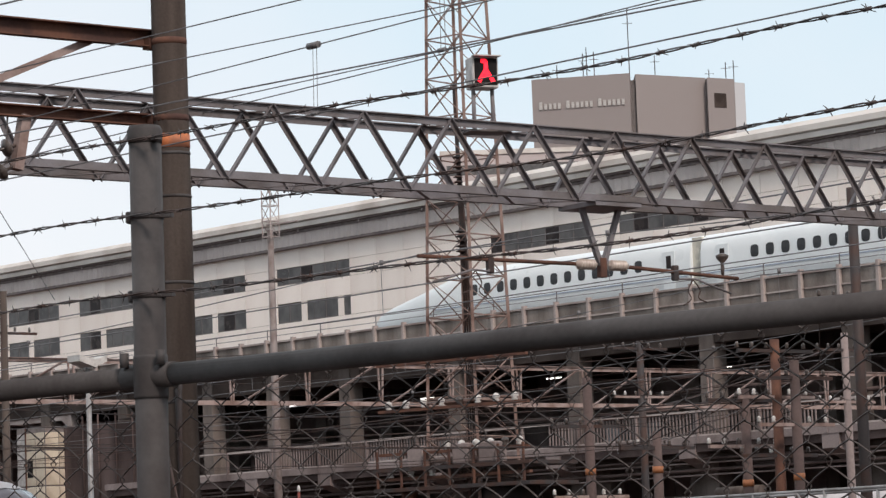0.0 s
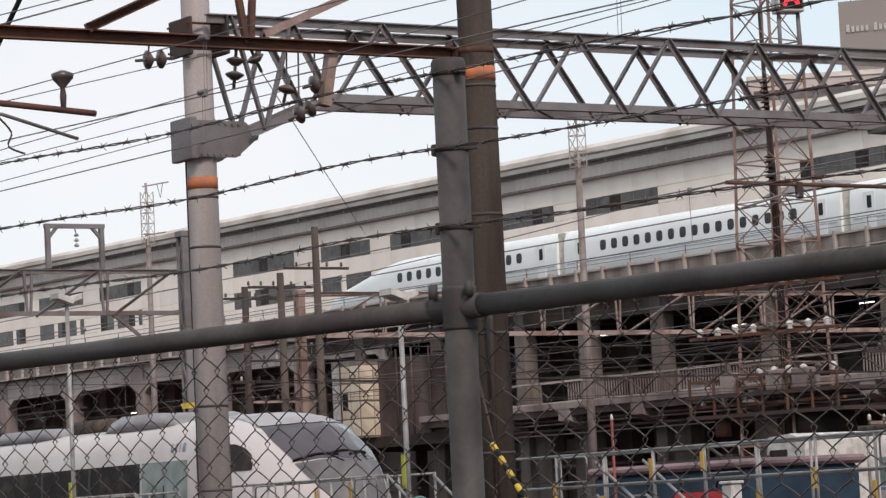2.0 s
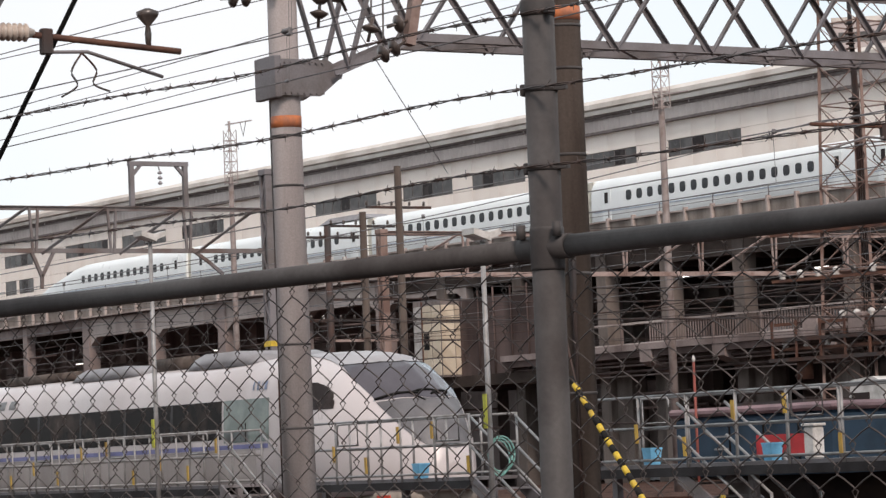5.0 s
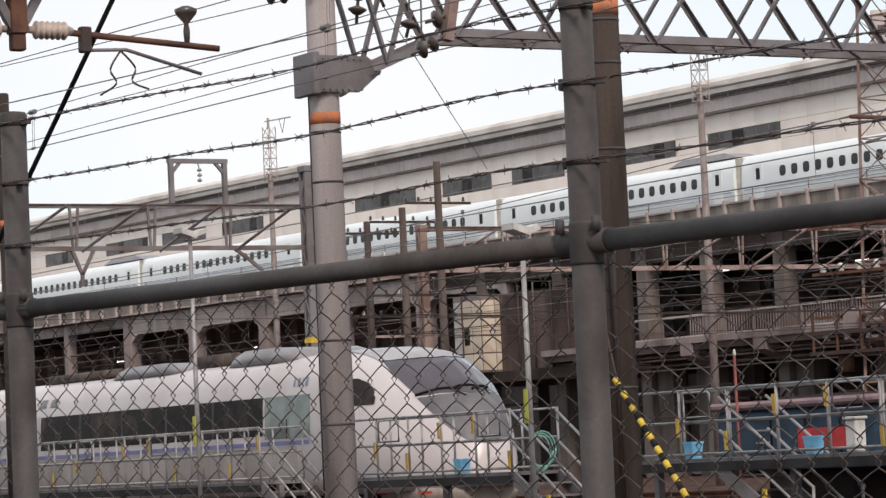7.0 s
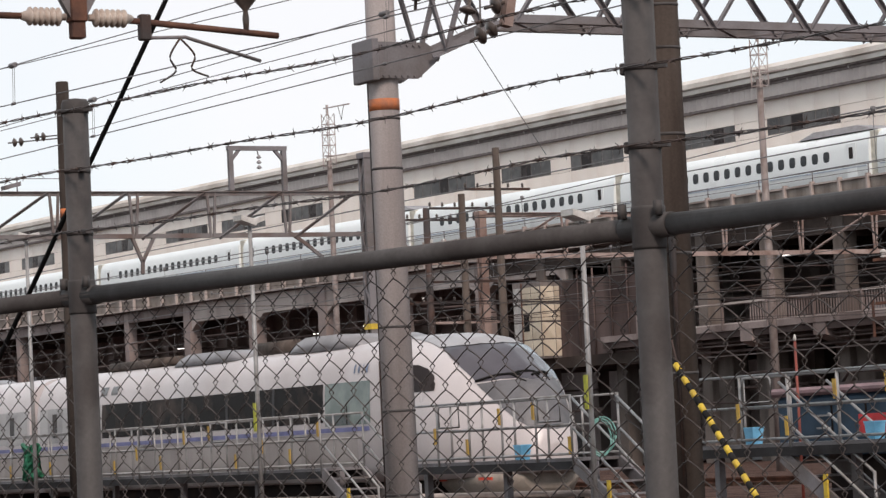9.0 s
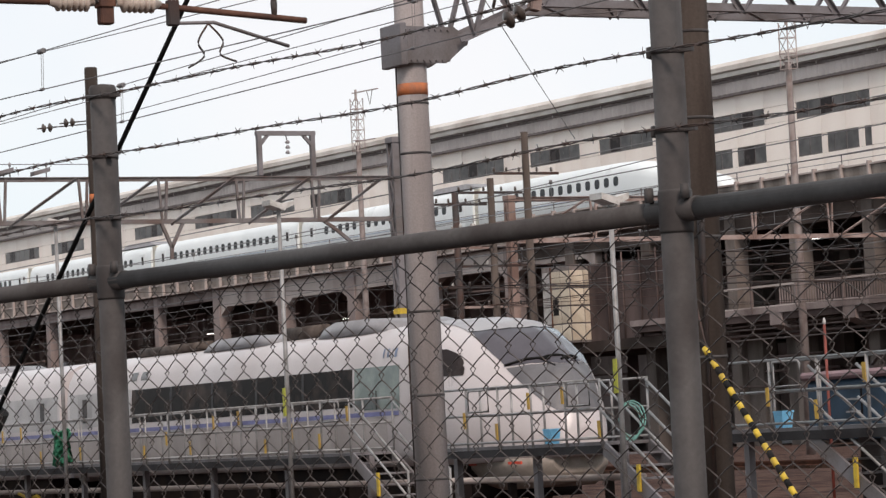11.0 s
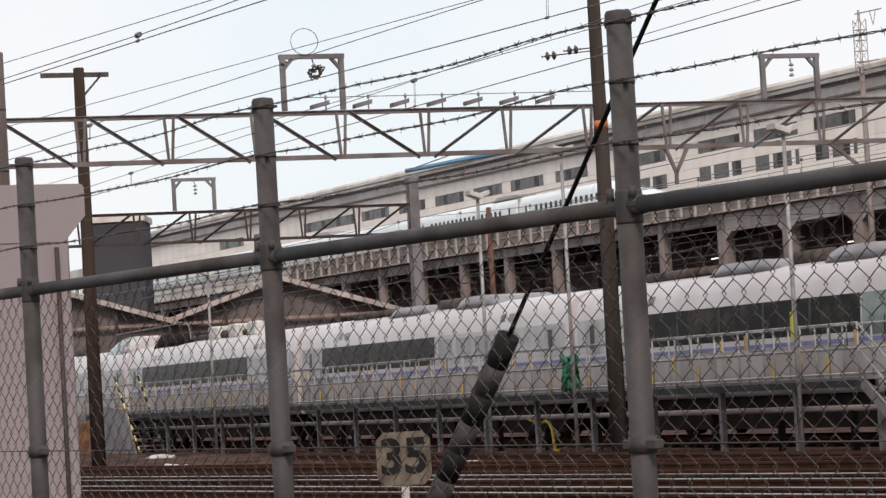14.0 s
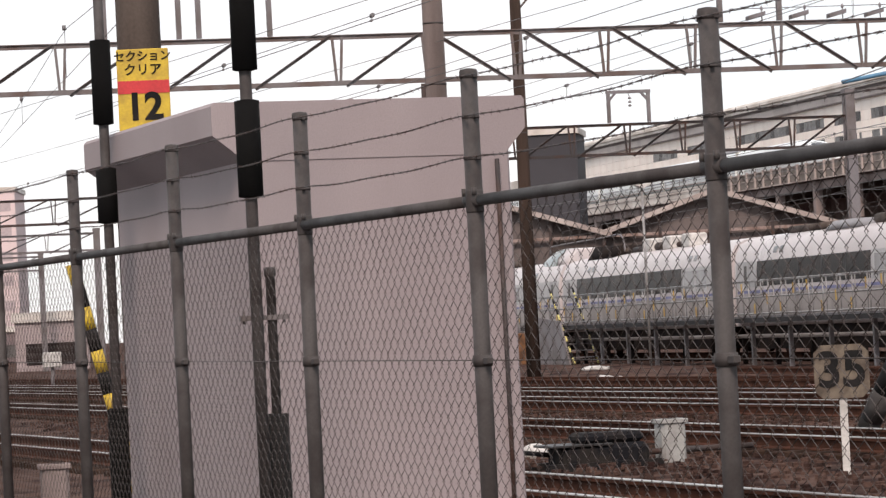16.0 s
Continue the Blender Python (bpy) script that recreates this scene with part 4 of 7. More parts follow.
# ---- signal on the gantry ----
def signal():
    t = thing("track_signal", "route signal box with a glowing red sign on the gantry", "signal", pose(-32.6, 27.08, 7.58, 0, 0, 72))
    part("case", Form().box(-0.19, 0.19, -0.06, 0.22, 0.62, 1.06, 0.015), WHITEPLASTIC, t)
    part("face", Form().box(-0.165, 0.165, -0.068, -0.058, 0.66, 1.03), BLACK, t)
    part("hood", Form().box(-0.2, 0.2, -0.16, -0.05, 1.05, 1.065), WHITEPLASTIC, t)
    f = Form()
    for a, b in (((0.0, 0.99), (0.0, 0.87)), ((0.0, 0.87), (-0.11, 0.70)), ((0.0, 0.87), (0.11, 0.70)), ((-0.07, 0.99), (0.01, 0.99)), ((-0.06, 0.78), (0.06, 0.78))):
        f.bar((a[0], -0.072, a[1]), (b[0], -0.072, b[1]), 0.055, 0.012, (0, 1, 0))
    part("lit_sign", f, LED, t, "glowing red lamps")
    part("post", Form().tube([(-0.14, 0.08, 0), (-0.14, 0.08, 0.63)], 0.03, 8), STEEL, t)
    part("post", Form().tube([(0.14, 0.08, 0), (0.14, 0.08, 0.63)], 0.03, 8), STEEL, t)
    part("base", Form().box(-0.3, 0.3, -0.12, 0.25, 0.0, 0.035, 0.005), STEEL, t)


signal()


# ---- rusty lattice tower ----
def lattice_tower(x, y, z1, w0, w1, mat, label, leg=0.07, brace=0.035, step=1.0, turn=20, name="lattice_tower", bottom=0.0, cross=True):
    t = thing(name, label, "tower", pose(x, y, 0, 0, 0, turn), "lattice towers")

    def corner(i, z):
        w = (w0 + (w1 - w0) * min(1, z / z1)) / 2
        return Vector(((-1, 1, 1, -1)[i % 4] * w, (-1, -1, 1, 1)[i % 4] * w, z))

    for i in range(4):
        part("leg", Form().angle(corner(i, bottom - 0.1), corner(i, z1), leg, 0.01, (1, 1, 0)), mat, t)
    n = int((z1 - bottom) / step)
    for k in range(n):
        z, zz = bottom + (z1 - bottom) * k / n, bottom + (z1 - bottom) * (k + 1) / n
        for i in range(4):
            part("tie", Form().bar(corner(i, z), corner(i + 1, z), brace), mat, t)
            part("brace", Form().bar(corner(i, z), corner(i + 1, zz), brace, brace * 0.4), mat, t)
            if cross:
                part("brace", Form().bar(corner(i + 1, z), corner(i, zz), brace, brace * 0.4), mat, t)
    return t


tw = lattice_tower(-58.1, 47.4, 17.5, 1.75, 0.95, TOWERRUST, "tall rusty lattice tower with cables and insulators", 0.07, 0.03, 0.95, 12)
for k in range(4):
    part("platform", Form().box(-0.9, 0.9, -0.75, 0.75, 1.5 + 1.4 * k, 1.56 + 1.4 * k), TOWERRUST, tw)
    part("cable", Form().tube([(0.25 + 0.07 * k, -0.4, 0), (0.3 + 0.07 * k, -0.45, 8), (0.1, -0.3, 13.5)], 0.03, 6), DARKSTEEL, tw)
for z in (9.2, 11.0):
    for k in range(6):
        f = Form()
        disc_insulator(f, 0.3, -0.5, z + 0.12 * k, (0, 0, 1), 1, 0.12, 0.12)
        part("disc_insulator", f, DARKSTEEL, tw)
for z, count, a0, a1 in ((6.72, 5, -0.2, 1.6), (5.6, 8, -1.9, 2.0), (4.55, 6, -0.1, 2.1), (3.95, 3, -1.9, -0.6)):
    part("insulator_beam", Form().box(-2.2, 2.4, -0.86, -0.74, z - 0.05, z + 0.02), RUST, tw)
    for k in range(count):
        a = a0 + (a1 - a0) * k / (count - 1)
        f = Form().turned(a, -0.8, [(0.03, z), (0.085, z + 0.05), (0.05, z + 0.09), (0.095, z + 0.13), (0.08, z + 0.19), (0.02, z + 0.23)], 10)
        part("post_insulator", f, WHITEPLASTIC if k % 5 != 4 else DISC, tw, "small pale insulator")
for z in (3.72, 4.2):
    part("platform_edge", Form().box(-2.3, 2.5, -1.0, 0.9, z - 0.09, z), DARKSTEEL, tw, "dark oily platform")
    for k in range(7):
        part("platform_post", Form().box(-2.2 + 0.75 * k, -2.15 + 0.75 * k, -1.0, -0.95, z, z + 0.42), RUST, tw)
part("cable_funnel", Form().turned(1.3, -0.2, [(0.25, 1.2), (0.45, 2.4), (0.75, 3.2), (0.7, 3.64)], 10), BLACKFRAME, tw, "dark bundle of cables")
part("oil_drum", Form().turned(-1.5, -0.6, [(0.2, 3.2), (0.2, 3.62)], 12), RUST, tw, "rust-orange drum")
for a in (-1.3, 0.1, 0.9):
    part("cable_case", Form().box(a, a + 0.5, -0.9, -0.4, 4.2, 4.2 + 0.5, 0.03), PALECON, tw)


# ---- viaduct, station building and bullet train, in a frame of their own ----
VIA = pose(-114.95, 108.9, 0, 0, 0, 2.69)  # x along the viaduct, y into the station


SOOTPANEL = material("soot_streaked_panel", (0.27, 0.235, 0.21), (0.15, 0.125, 0.11), 0.9, 0, 0.8, 0.7, 0.004, 14, streak=0.8, random_shade=0.12)


def viaduct():
    t = thing("viaduct", "concrete viaduct with columns, darkened below for shade, and soot-streaked panelled parapet", "viaduct", VIA, kind="structure")
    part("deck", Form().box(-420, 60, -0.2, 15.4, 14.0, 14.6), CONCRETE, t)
    post = Form().box(-0.1, 0.1, -0.5, -0.2, 14.1, 15.95, 0.02).mesh("parapet_post", SPANDREL)
    panel = Form().box(-1.14, 1.14, -0.32, -0.2, 14.2, 15.72, 0.03).mesh("parapet_panel", SOOTPANEL)
    cope = Form().box(-420, 60, -0.42, -0.16, 15.72, 15.82).box(-420, 60, -0.38, -0.2, 14.95, 15.03).box(-420, 60, -0.42, -0.16, 14.1, 14.22)
    part("coping", cope, SPANDREL, t)
    a = 40.0
    n = 0
    while a > -212:
        part("parapet_post", post, None, t, at=pose(a, 0, 0))
        part("parapet_panel", panel, None, t, at=pose(a - 1.25, 0, 0))
        a -= 2.5
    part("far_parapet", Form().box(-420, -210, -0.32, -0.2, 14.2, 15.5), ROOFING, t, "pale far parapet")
    rail = Form().tube([(-420, -0.3, 16.5), (60, -0.3, 16.5)], 0.025, 5, False).tube([(-420, -0.3, 16.15), (60, -0.3, 16.15)], 0.02, 5, False)
    part("handrail", rail, STEEL, t)
    hp = Form().box(-0.02, 0.02, -0.32, -0.27, 15.7, 16.52).mesh("handrail_post", STEEL)
    for k in range(70):
        part("handrail_post", hp, None, t, at=pose(40 - 5 * k, 0, 0))
    # columns and haunched beams under the far half
    col = Form().box(-0.55, 0.55, 0.0, 1.0, -0.2, 14.05, 0.04).mesh("column", PALECON)
    slim = Form().box(-0.38, 0.38, 0.0, 0.8, -0.2, 14.05, 0.04).mesh("column", PALECON)
    span = 10.7
    for i in range(24):
        a = -66.4 - span * i
        part("column", col if i < 5 else slim, None, t, at=pose(a, 0, 0))
        part("column", col, None, t, at=pose(a, 9.0, 0))
        if i < 5:
            lo, hi, c = 11.95, 12.6, 1.1
            x0, x1 = a + 0.55, a + span - 0.55
            out = [(x0, 14.02), (x0, lo), (x0 + c, hi), (x1 - c, hi), (x1, lo), (x1, 14.02)]
            part("haunched_beam", Form().loft([[(x, y, z) for x, z in out] for y in (0.15, 0.75)], True, True), SPANDREL, t)
        else:
            part("edge_girder", Form().box(a + 0.4, a + span - 0.4, 0.05, 0.5, 13.2, 13.98), PALECON, t)
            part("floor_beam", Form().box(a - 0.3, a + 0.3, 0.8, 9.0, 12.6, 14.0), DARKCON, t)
    # two decks under the near half
    col2 = Form().box(-0.5, 0.5, 0.0, 1.0, -0.2, 14.05, 0.04).mesh("column", shared("column_concrete", (0.14, 0.118, 0.107), (0.06, 0.048, 0.042), 0.9, 0, 0.5, 0.7, 0.004, 14, streak=0.8, random_shade=0.25, shine=0.1))
    wide = Form().box(-1.1, 1.1, -0.1, 1.0, -0.2, 7.3, 0.05).mesh("pier", bpy.data.materials["column_concrete"])
    bays = (-59.0, -50.4, -41.5, -35.2, -28.4, -18.9, -9.3, 0.5, 10.1, 19.7, 29.3)
    for i, a in enumerate(bays):
        part("column", col2, None, t, at=pose(a, 0, 0))
        part("column", col2, None, t, at=pose(a + 1.0, 8.0, 0))
        if a > -45:
            part("pier", wide, None, t, at=pose(a + 0.9 * (-1) ** i, 0.6, 0))
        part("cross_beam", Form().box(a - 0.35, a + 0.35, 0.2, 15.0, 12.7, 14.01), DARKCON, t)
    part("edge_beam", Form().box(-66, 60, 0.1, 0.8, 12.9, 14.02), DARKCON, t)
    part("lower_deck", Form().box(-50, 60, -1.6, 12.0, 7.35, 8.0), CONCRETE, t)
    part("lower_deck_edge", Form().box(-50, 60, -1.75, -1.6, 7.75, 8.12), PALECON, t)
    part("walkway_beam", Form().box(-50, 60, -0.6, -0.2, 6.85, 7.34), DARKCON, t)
    for k, (d, z) in enumerate(((-1.2, 7.15), (-1.0, 6.95), (-0.85, 6.6), (-0.7, 6.35))):
        part("service_pipe", Form().tube([(-49, d, z), (40, d, z - 0.25)], (0.07, 0.05, 0.09, 0.05)[k], 6), PALECON if k % 2 else CONCRETE, t)
    bal = Form()
    a = -46.0
    while a < 40:
        if int((a + 60) / 6.3) % 4 != 3:
            bal.box(a - 0.03, a + 0.03, -1.7, -1.64, 8.1, 9.3)
        a += 0.24
    part("baluster", bal, PALECON, t, "close-set pale balusters", kind="stuff")
    part("balustrade_rail", Form().box(-46, 40, -1.74, -1.6, 9.3, 9.42).box(-46, 40, -1.72, -1.62, 8.1, 8.2), SPANDREL, t)
    for k in range(20):
        part("balustrade_post", Form().box(-46 + 4.3 * k - 0.06, -46 + 4.3 * k + 0.06, -1.78, -1.62, 7.8, 9.42), PALECON, t)
    for a in bays[2:]:
        part("bracket", Form().loft([[(a - 0.55, -1.72, z0), (a + 0.55, -1.72, z0), (a + 0.55, 0.0, z1), (a - 0.55, 0.0, z1)] for z0, z1 in ((7.05, 6.4), (7.76, 7.76))], True, True), PALECON, t)
    part("rear_wall", Form().box(-420, 60, 15.0, 15.4, -0.2, 14.0), PALECON, t)
    part("dark_partition", Form().box(-55.4, -46.3, -1.0, -0.6, 7.1, 12.0), CONCRETE, t, "dark brown wall panel")
    for x in (-53.2, -51.5, -49.6, -47.8):
        part("down_pipe", Form().tube([(x, -1.08, 6.5), (x, -1.08, 12.6)], 0.06, 6), CONCRETE, t)
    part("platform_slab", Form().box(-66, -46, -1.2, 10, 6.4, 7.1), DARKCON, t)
    # plant and pipes in the shade
    rnd = random.Random(11)
    f = Form()
    for i in range(170):
        a, z, d = rnd.uniform(-210, 30), rnd.choice((3.6, 4.4, 5.2, 9.8, 10.6, 11.4, 12.2)), rnd.uniform(-0.5, 5)
        f.tube([(a, d, z), (a + rnd.uniform(4, 14), d, z + rnd.uniform(-0.2, 0.2))], rnd.uniform(0.03, 0.11), 6)
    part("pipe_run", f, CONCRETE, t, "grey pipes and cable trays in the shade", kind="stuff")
    f = Form()
    for i in range(70):
        a, z, d = rnd.uniform(-210, 30), rnd.choice((0.0, 8.0)), rnd.uniform(3, 11)
        w, h = rnd.uniform(0.4, 2.0), rnd.uniform(0.6, 2.4)
        f.box(a, a + w, d, d + 0.8, z, z + h)
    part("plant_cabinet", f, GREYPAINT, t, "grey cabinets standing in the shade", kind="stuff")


def tube_lamp(a, d, z):
    t = thing("tube_lamp", "lit fluorescent tube lamp under the viaduct deck", "lamp", VIA @ pose(a, d, z), "tube lamps under the viaduct")
    part("tray", Form().box(-0.62, 0.62, -0.06, 0.06, 0.03, 0.09), WHITEPLASTIC, t)
    part("tube", Form().tube([(-0.6, 0, 0), (0.6, 0, 0)], 0.025, 8), shared("lit_tube", (1.0, 0.97, 0.92), (1.0, 0.97, 0.92), emit=3.0), t, "glowing white tube")
    part("stem", Form().tube([(0, 0, 0.09), (0, 0, 14.0 - z if z > 9 else 7.36 - z)], 0.02, 6), DARKSTEEL, t)


for a, d, z in ((-38, 4, 12.3), (-28, 6, 12.1), (-15, 4, 12.3), (-3, 5, 12.0), (-42, 5, 5.2), (-20, 4, 5.0), (-8, 6, 5.1), (-88, 4, 11.0), (-99, 6, 11.0), (-120, 5, 11.0)):
    tube_lamp(a, d, z)


def cabin():
    t = thing("panelled_cabin", "cream panelled lift cabin on the viaduct", "cabin", VIA)
    part("body", Form().box(-58.7, -55.5, -2.4, -0.3, 7.1, 12.1), EAVE, t)
    pan = Form().box(-0.47, 0.47, -0.05, 0.0, -0.53, 0.53, 0.02)
    pale, cream = pan.mesh("panel", shared("grey_white_panel", (0.42, 0.40, 0.385), (0.3, 0.28, 0.265))), pan.mesh("panel", shared("dull_cream_panel", (0.56, 0.49, 0.39), (0.42, 0.35, 0.27), 0.75, 0, 0.6, random_shade=0.1))
    for i in range(3):
        for j in range(4):
            part("panel", cream if i else pale, None, t, at=pose(-58.14 + 1.04 * i, -2.4, 7.75 + 1.15 * j))
    part("window", Form().box(-57.45, -56.85, -2.47, -2.44, 8.9, 10.0), BLACK, t)
    part("frame_post", Form().box(-57.66, -57.58, -2.5, -2.43, 7.1, 12.1), RUST, t)
    pan2 = Form().box(0.0, 0.05, -0.5, 0.5, -0.53, 0.53, 0.02).mesh("panel", shared("dull_cream_panel"))
    for i in range(2):
        for j in range(4):
            part("panel", pan2, None, t, at=pose(-55.5, -1.9 + 1.05 * i, 7.75 + 1.15 * j))


viaduct()
cabin()

SPANS = [(-86.6, -79.9), (-77.3, -70.6), (-63.8, -57.5), (-54.0, -46.3), (-32.5, -23.8), (-21.1, -12.5), (-99.3, -90.3), (-120.9, -113.8), (-131.7, -123.7), (-142.5, -134.3),
         (-155, -149.1), (-174, -166.3), (-185.3, -176.9), (-195.3, -187.5), (-206.1, -197.9), (-217, -209), (-229, -220), (-249, -231), (-268, -258), (-282, -272), (5, 13.5), (16, 24)]


def station():
    t = thing("station_building", "long cream station building with window bands and a corrugated upper wall", "building", VIA, kind="structure")
    y = 15.6
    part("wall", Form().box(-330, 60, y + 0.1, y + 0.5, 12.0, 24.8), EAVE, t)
    # cladding panels butt round the windows
    a = 40.0
    rows = ((14.6, 18.95), (20.25, 21.5), (22.62, 23.45))
    edges = sorted({40.0, -330.0, *[v for s in SPANS for v in s]})
    low = {s for s in SPANS if s[1] < -40 and s[1] > -230}
    for lo, hi in zip(edges[:-1], edges[1:]):
        win = (lo, hi) in SPANS
        n = max(1, round((hi - lo) / 3.0))
        w = (hi - lo) / n
        me = {}
        bands = [(14.6, 18.95), (18.95, 20.25), (20.25, 21.5), (21.5, 22.62), (22.62, 24.0)]
        for z0, z1 in bands:
            if win and ((z0, z1) == (21.5, 22.62) or ((z0, z1) == (18.95, 20.25) and (lo, hi) in low)):
                continue
            key = (z0, z1)
            me[key] = Form().box(0.012, w - 0.012, y, y + 0.1, z0 + 0.012, z1 - 0.012, 0.008).mesh("cladding_panel", CREAM)
            for i in range(n):
                part("cladding_panel", me[key], None, t, at=pose(lo + i * w, 0, 0))
        if win:
            for z0, z1 in ((21.5, 22.62),) + (((18.95, 20.25),) if (lo, hi) in low else ()):
                wdw = part("window", Form().box(lo, hi, y + 0.05, y + 0.09, z0, z1), EAVE, t)
                m = max(3, round((hi - lo) / 1.25))
                g = (hi - lo) / m
                for i in range(m):
                    if z0 < 20 and i % 3 == 2:
                        part("pier", Form().box(lo + g * i, lo + g * i + g * 0.45, y, y + 0.06, z0, z1), CREAM, wdw)
                        part("pane", Form().box(lo + g * (i + 0.47), lo + g * (i + 1), y + 0.03, y + 0.06, z0 + 0.06, z1 - 0.06), DIMPANE, wdw)
                    else:
                        part("pane", Form().box(lo + g * i + 0.05, lo + g * (i + 1) - 0.05, y + 0.03, y + 0.06, z0 + 0.06, z1 - 0.06), DIMPANE if (i * 5 + int(lo)) % 4 else GLASS, wdw)
    # corrugated band
    f = Form()
    xs = [60 - 0.3 * i for i in range(1300)]
    ring = [[(x, y - 0.35 - (0.09 if i % 2 else 0.0), z) for i, x in enumerate(xs)] for z in (24.0, 24.85)]
    f.loft(ring, closed=False)
    part("corrugated_wall", f, CORRUG, t, "grey corrugated metal band")
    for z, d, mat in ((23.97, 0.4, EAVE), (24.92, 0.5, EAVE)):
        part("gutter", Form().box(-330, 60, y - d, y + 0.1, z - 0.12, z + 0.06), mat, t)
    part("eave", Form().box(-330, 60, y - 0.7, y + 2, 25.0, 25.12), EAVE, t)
    part("fascia", Form().box(-330, 60, y - 0.85, y + 2, 25.12, 25.42), ROOFING, t)
    f = Form()
    ring = [(y - 0.7, 25.42), (y - 1.0, 25.52), (y - 1.0, 25.85), (y - 0.6, 26.15), (y + 1.2, 26.5), (y + 12, 27.0), (y + 12, 25.42)]
    f.loft([[(x, a, z) for a, z in ring] for x in (-330, -160, 60)], True, True)
    part("roof", f, ROOFING, t, "pale rounded roof edge")
    for i in range(40):
        part("vent", Form().tube([(50 - 6.3 * i, y - 0.6, 24.85), (50 - 6.3 * i, y - 0.6, 25.05)], 0.05, 6), WHITEPLASTIC, t)
    part("rear_wall", Form().box(-330, 60, y + 25, y + 25.4, -0.2, 25.2), CREAM, t)
    part("end_wall", Form().box(-330.4, -330, y, y + 25, -0.2, 26), CREAM, t)
    part("roof_deck", Form().box(-330, 60, y + 12, y + 25.4, 25.2, 26.9), ROOFING, t)


station()
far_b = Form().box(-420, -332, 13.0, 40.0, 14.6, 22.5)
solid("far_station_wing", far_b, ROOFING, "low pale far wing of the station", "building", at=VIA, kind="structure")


# ---- bullet train ----
def body_ring(w, zb, zt, k=0.0):
    """Half-widths and heights of a car's section, from one sill over the roof to the other."""
    side = [(0.90, 0.0), (0.985, 0.10), (1.0, 0.42), (0.985, 0.66), (0.945, 0.80), (0.84, 0.91), (0.62, 0.965), (0.32, 0.992), (0.0, 1.0)]
    soft = [(0.90, 0.0), (0.985, 0.10), (1.0, 0.28), (0.95, 0.43), (0.84, 0.58), (0.69, 0.72), (0.49, 0.85), (0.25, 0.955), (0.0, 1.0)]
    pts = [(-(a + (c - a) * k) * w, zb + (b + (d - b) * k) * (zt - zb)) for (a, b), (c, d) in zip(side, soft)]
    return pts + [(-p[0], p[1]) for p in reversed(pts[:-1])]


